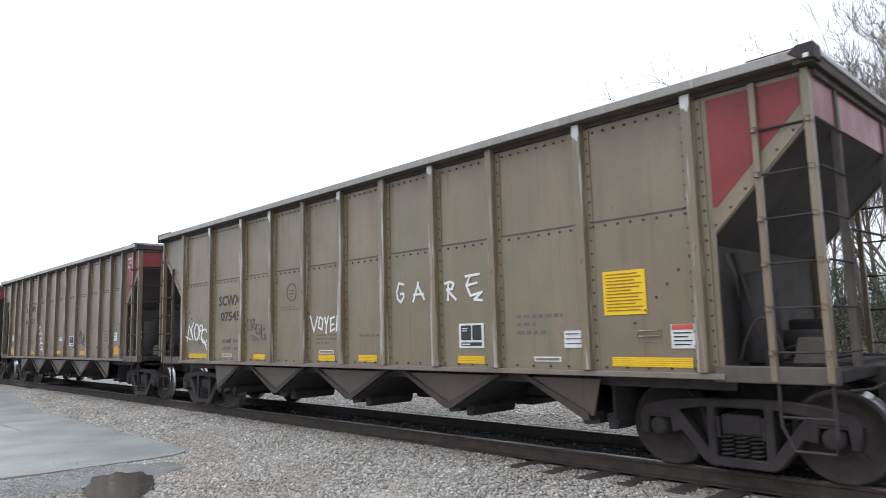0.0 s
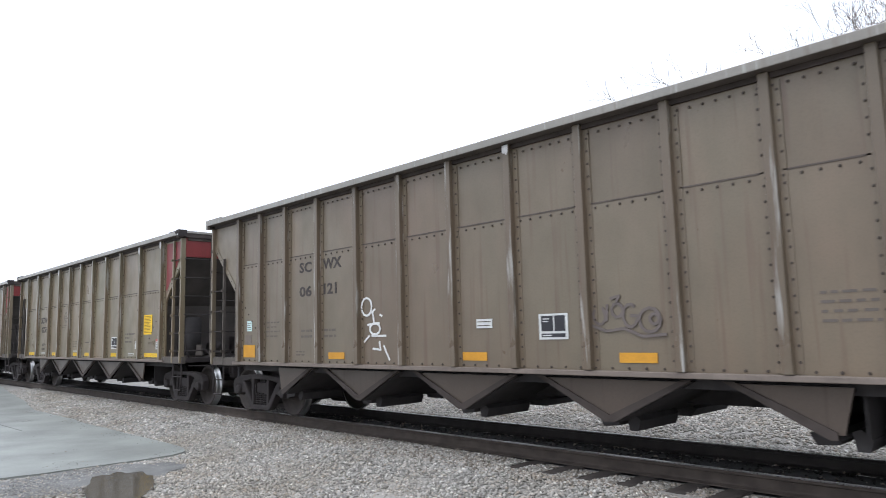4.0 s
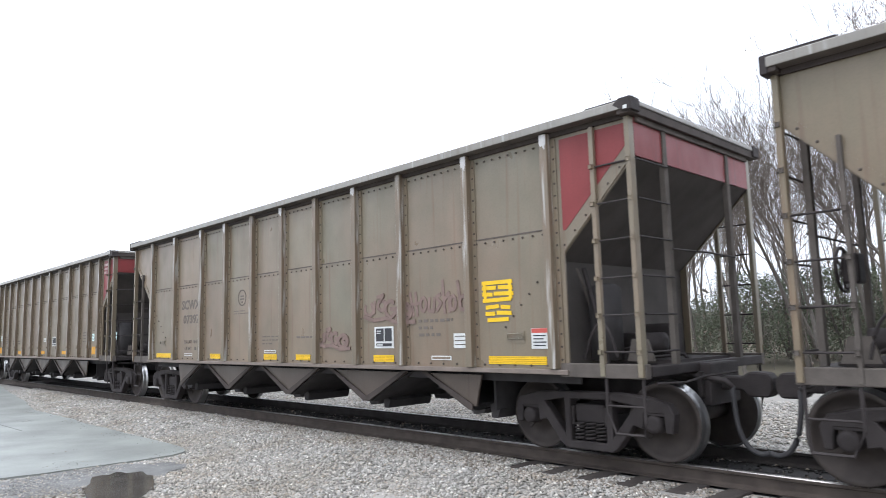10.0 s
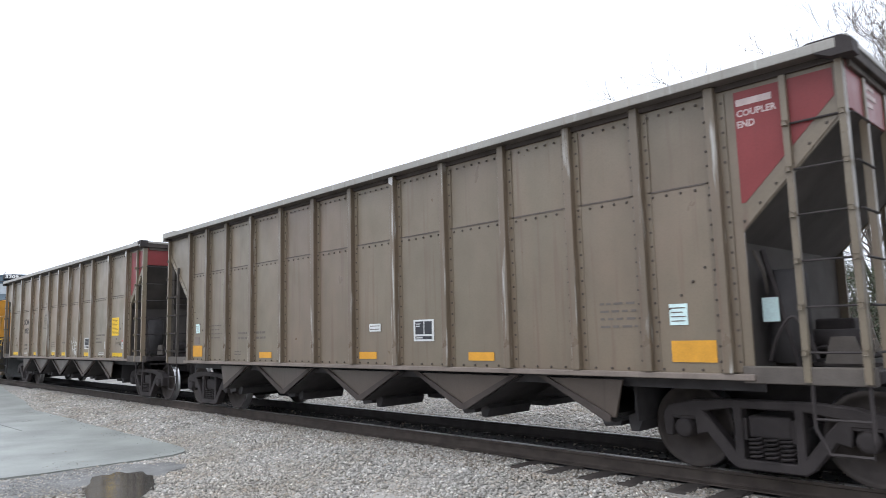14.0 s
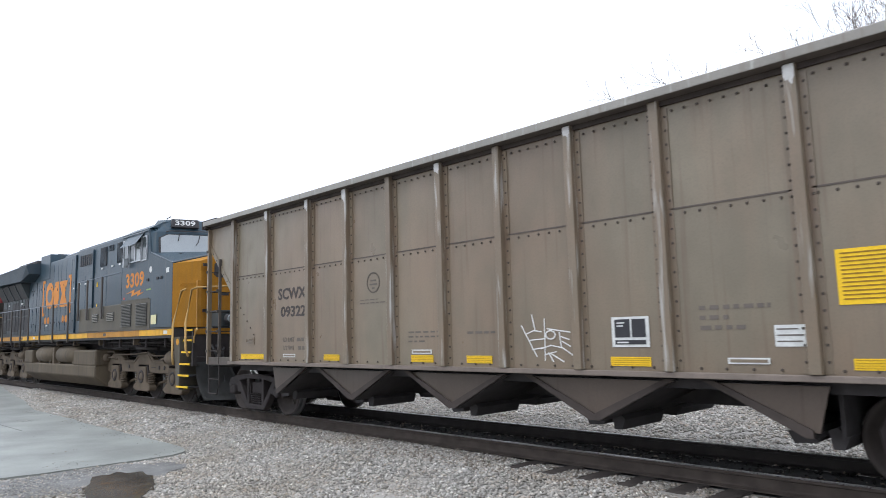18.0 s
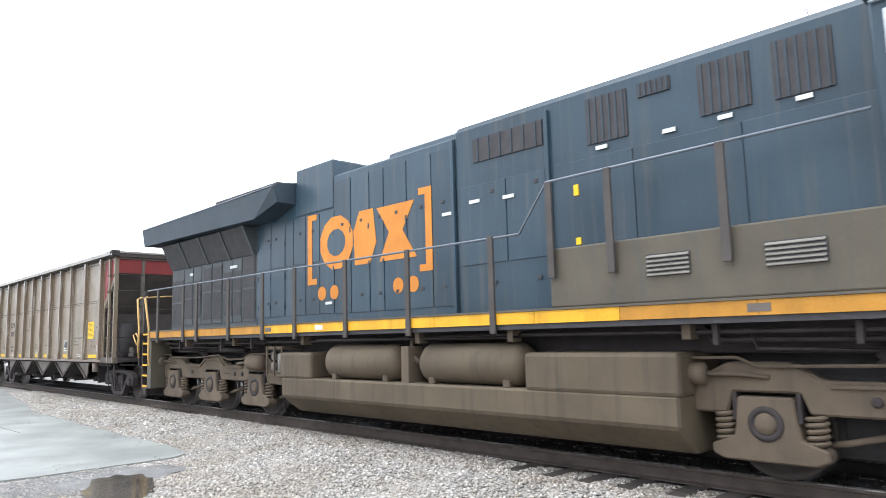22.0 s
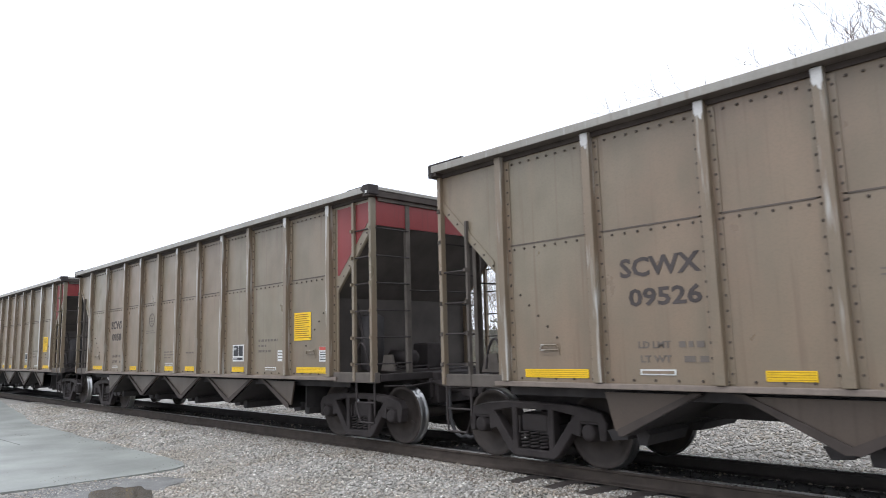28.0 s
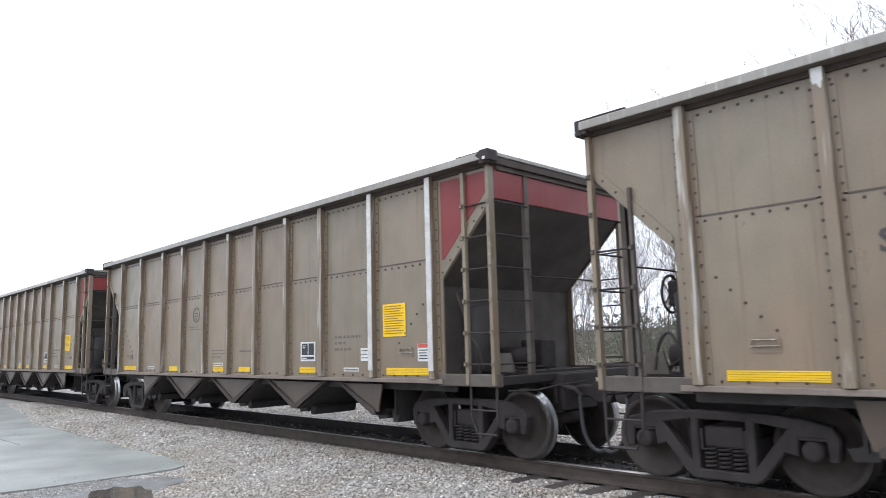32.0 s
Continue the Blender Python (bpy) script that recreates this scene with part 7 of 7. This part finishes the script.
brush("dry_brush", 30000, -50, 12, 11, 30, 2.1, "bud", "dry brown brush and dead leaves below the trees", 5, 0.05)


def evergreen(height, seed):
    """A ragged evergreen shrub: a few stems and many small leaf blades in uneven clumps."""
    rng = np.random.default_rng(seed)
    e = empty("evergreen_shrub", "dull green ragged evergreen shrub below the bare trees", "shrub", "evergreens at the wood's edge")
    bm = bmesh.new()
    tips = []
    for k in range(5):
        a = k * 1.26 + rng.uniform(-0.4, 0.4)
        tip = (0.9 * math.cos(a) * rng.uniform(0.5, 1.1), 0.9 * math.sin(a) * rng.uniform(0.5, 1.1), height * rng.uniform(0.6, 0.95))
        tips.append(tip)
        tube([(0, 0, 0), (tip[0] * 0.4, tip[1] * 0.4, tip[2] * 0.5), tip], [0.05, 0.03, 0.01], 5, bm)
    part("trunk", bm, "bark", e)
    n = 5000
    clump = rng.uniform([-1.2, -1.2, 0.1 * height], [1.2, 1.2, height], (40, 3))
    clump[:, :2] *= (1.15 - 0.75 * clump[:, 2:] / height)
    c = clump[rng.integers(0, 40, n)] + rng.normal(0, 0.24, (n, 3))
    c[:, 2] = np.abs(c[:, 2])
    a = rng.normal(0, 1, (n, 3))
    a /= np.linalg.norm(a, axis=1)[:, None]
    b = np.cross(a, rng.normal(0, 1, (n, 3)))
    b /= np.linalg.norm(b, axis=1)[:, None]
    s = rng.uniform(0.025, 0.055, n)[:, None]
    co = np.stack([c - a * s, c + b * s * 0.5, c + a * s, c - b * s * 0.5], 1).reshape(-1, 3)
    me = bpy.data.meshes.new("leaves")
    me.from_pydata(co.tolist(), [], np.arange(n * 4).reshape(-1, 4).tolist())
    me.materials.append(M["evergreen"])
    o = new("leaves", me)
    o.parent, o["kind"] = e, "stuff"
    return e


SHRUBS = [evergreen(3.4, 2), evergreen(4.4, 3)]
for k, (bearing, away, tall) in enumerate(((25.5, 25, 0.8), (23.0, 24, 1.0), (21.2, 26, 1.1), (19.4, 24, 0.9), (17.6, 25, 1.15), (15.8, 24, 1.0), (14.2, 26, 1.2), (12.6, 24.5, 0.95), (27.5, 27, 0.8), (30.5, 29, 0.8))):
    base = SHRUBS[k % 2]
    base.scale = (tall, tall, tall * 0.68)
    copy_thing(base, pose(-away * math.sin(radians(bearing)), -8.3 + away * math.cos(radians(bearing)), 0.45, 0, 0, k * 47))
for b in SHRUBS:
    for o in [*b.children_recursive, b]:
        bpy.data.objects.remove(o)


def saplings():
    rng = random.Random(8)
    segs = []
    for _ in range(460):
        p = Vector((rng.uniform(-46, 8), rng.uniform(11.5, 30), 0.2))
        d = Vector((rng.gauss(0, 0.12), rng.gauss(0, 0.12), 1)).normalized()
        L = rng.uniform(1.5, 5.0)
        r = rng.uniform(0.008, 0.03)
        for k in range(3):
            q = p + d * L / 3
            segs.append((p, q, r, r * 0.75, 3))
            for _ in range(3):
                e = (d * 0.8 + Vector((rng.gauss(0, 0.6), rng.gauss(0, 0.6), 0.2))).normalized()
                segs.append((q, q + e * rng.uniform(0.4, 1.3), r * 0.5, 0.005, 4))
            p, r = q, r * 0.75
            d = (d + Vector((rng.gauss(0, 0.1), rng.gauss(0, 0.1), 0))).normalized()
    return tagged(new("saplings", tube_mesh("saplings", segs, "twig")), "thin leafless saplings crowding below the trees", "saplings", kind="stuff")


saplings()
# far line of woods all round
bm = bmesh.new()
ring = []
for k in range(181):
    a = k * math.tau / 180
    h = 7.5 + 2.5 * noise.noise((math.cos(a) * 9, math.sin(a) * 9, 0)) + 1.2 * noise.noise((math.cos(a) * 40, math.sin(a) * 40, 3))
    ring.append((bm.verts.new((330 * math.cos(a), 330 * math.sin(a), -1)), bm.verts.new((330 * math.cos(a), 330 * math.sin(a), h))))
for a, b in zip(ring, ring[1:]):
    bm.faces.new((a[0], b[0], b[1], a[1]))
tagged(part("backdrop", bm, "far"), "far grey line of winter woods on the horizon", "backdrop", kind="structure")

# ---------------------------------------------------------------- puddle and loose stones
blot("wet_patch", -10.55, -5.05, 0.85, 1.35, GROUND + 0.014, "wet", "dark wet grit round a puddle", "wet ground", 3.0, 0.0)
tagged(blot("puddle", -9.55, -4.98, 1.05, 0.42, GROUND + 0.034, "water", "shallow still puddle on the gravel", "puddle", 5.0, -0.35), kind="structure")


def damp(x, y):
    return ((x + 10.55) / 0.8) ** 2 + ((y + 5.05) / 1.25) ** 2 < 1 + 0.5 * noise.noise((x * 3, y * 3, 1.0))


def off_slab(x, y):
    return not in_slab(x, y) and not (abs(abs(y) - 0.755) < 0.075) and ((x + 9.55) / 1.05) ** 2 + ((y + 4.98 + 0.36 * (x + 9.55)) / 0.42) ** 2 > 1 and not damp(x, y)


def open_tie(x, y):
    """Where the tie ends lie bare beside the rail."""
    return x > -6.4 and -1.45 < y < -0.8 and abs((x + 34.27) % 0.54 - 0.27) < 0.12 + 0.05 * noise.noise((x * 5, y * 5, 2.0))


def loose(x, y):
    return off_slab(x, y) and not open_tie(x, y)


def wet_only(x, y):
    return damp(x, y) and not in_slab(x, y) and ((x + 9.55) / 1.0) ** 2 + ((y + 4.98 + 0.36 * (x + 9.55)) / 0.40) ** 2 > 1


stones("ballast_stones", 56000, -14, -2.0, -5.4, -1.0, 0.028, "stone", "loose pale grey crushed-stone ballast", 1, loose)
stones("ballast_stones", 20000, -30, -14, -3.3, -1.0, 0.038, "stone", "loose pale grey crushed-stone ballast", 2, off_slab)
stones("ballast_stones", 44000, -24, 0, 1.0, 10.5, 0.042, "stone", "loose pale grey crushed-stone ballast", 3)
def yard(x, y):
    """The rest of the yard, thinning out with distance, clear of the stretch already strewn."""
    if -14 < x < -2 and -5.4 < y < -1:
        return False
    far = max(0.0, math.hypot(x + 3, (y + 6) * 1.3) - 6)
    return off_slab(x, y) and noise.noise((x * 0.7, y * 0.7, 6.0)) > far * 0.16 - 0.8


stones("yard_stones", 60000, -12, 12, -14, -1.0, 0.028, "stone", "loose pale grey gravel over the open yard", 12, yard)
stones("wet_stones", 9000, -11.6, -9.4, -6.4, -3.6, 0.019, "wet_stone", "dark wet gravel beside the puddle", 6, wet_only)
stones("shoulder_stones", 15000, -26, -1, -1.75, -0.9, 0.026, "shoulder_stone", "rust-dusted ballast along the rail", 7, loose)
def slab_rim(x, y):
    """A strip of the pavement near its crumbled edge, dusted thinly inwards."""
    if not in_slab(x, y):
        return False
    d = next((k for k in range(1, 7) if not in_slab(x + 0.12 * k, y + 0.08 * k)), 9)
    return noise.noise((x * 1.7, y * 1.7, 8.0)) > d * 0.11 - 0.45


stones("slab_grit", 4500, -24, -11, -7.0, -3.0, 0.011, "wet_stone", "grit and crumbs strewn along the pavement's edge", 15, slab_rim, 0.35, GROUND + 0.034)
# stones coloured for oil and for the shade below the train
stones("oily_ballast", 5000, -26, 0, -0.68, 1.0, 0.026, "oily_shaded_stone", "ballast between the rails, darkened for oil and the train's shade", 4, off_slab)


# ---------------------------------------------------------------- what moves
TRAVEL = [(0, -16.638), (1, -11.962), (2, -7.372), (3, -2.560), (6, 11.485), (7, 16.035), (8, 20.734), (9, 25.310), (10, 30.048), (11, 34.615), (12, 39.265), (13, 43.800), (14, 48.370), (17, 62.171), (18, 66.664), (19, 71.180), (20, 75.851), (21, 80.271), (22, 84.802), (23, 89.278), (24, 93.780), (25, 98.452), (26, 103.050), (29, 117.114), (30, 121.717), (31, 126.314), (32, 131.140)]


def travel(t):
    """How far the train has come, along a smooth curve through the known places."""
    n = len(TRAVEL)
    i = max(k for k in range(n - 1) if TRAVEL[k][0] <= t + 1e-9)

    def slope(k):
        a, b = max(k - 1, 0), min(k + 1, n - 1)
        return (TRAVEL[b][1] - TRAVEL[a][1]) / (TRAVEL[b][0] - TRAVEL[a][0])
    (t0, p0), (t1, p1) = TRAVEL[i], TRAVEL[i + 1]
    h = t1 - t0
    u = (t - t0) / h
    return (2 * u ** 3 - 3 * u ** 2 + 1) * p0 + (u ** 3 - 2 * u ** 2 + u) * h * slope(i) + (3 * u ** 2 - 2 * u ** 3) * p1 + (u ** 3 - u ** 2) * h * slope(i + 1)


def motions():
    whole = [i * 0.5 for i in range(65)]
    fine = [i * 2 / 15 for i in range(240)] + [32.0]
    for thing, place in CARS:
        walk(thing, [(t, pose(travel(t) + place, 0, 0)) for t in whole])
        for o in thing.children_recursive:
            if o.name.split(".")[0] == "wheelset":
                x, z = o.location.x, o.location.z
                walk(o, [(t, Matrix.Translation((x, 0, z)) @ Matrix.Rotation((travel(t) + 17) / z, 4, "Y")) for t in fine])


motions()
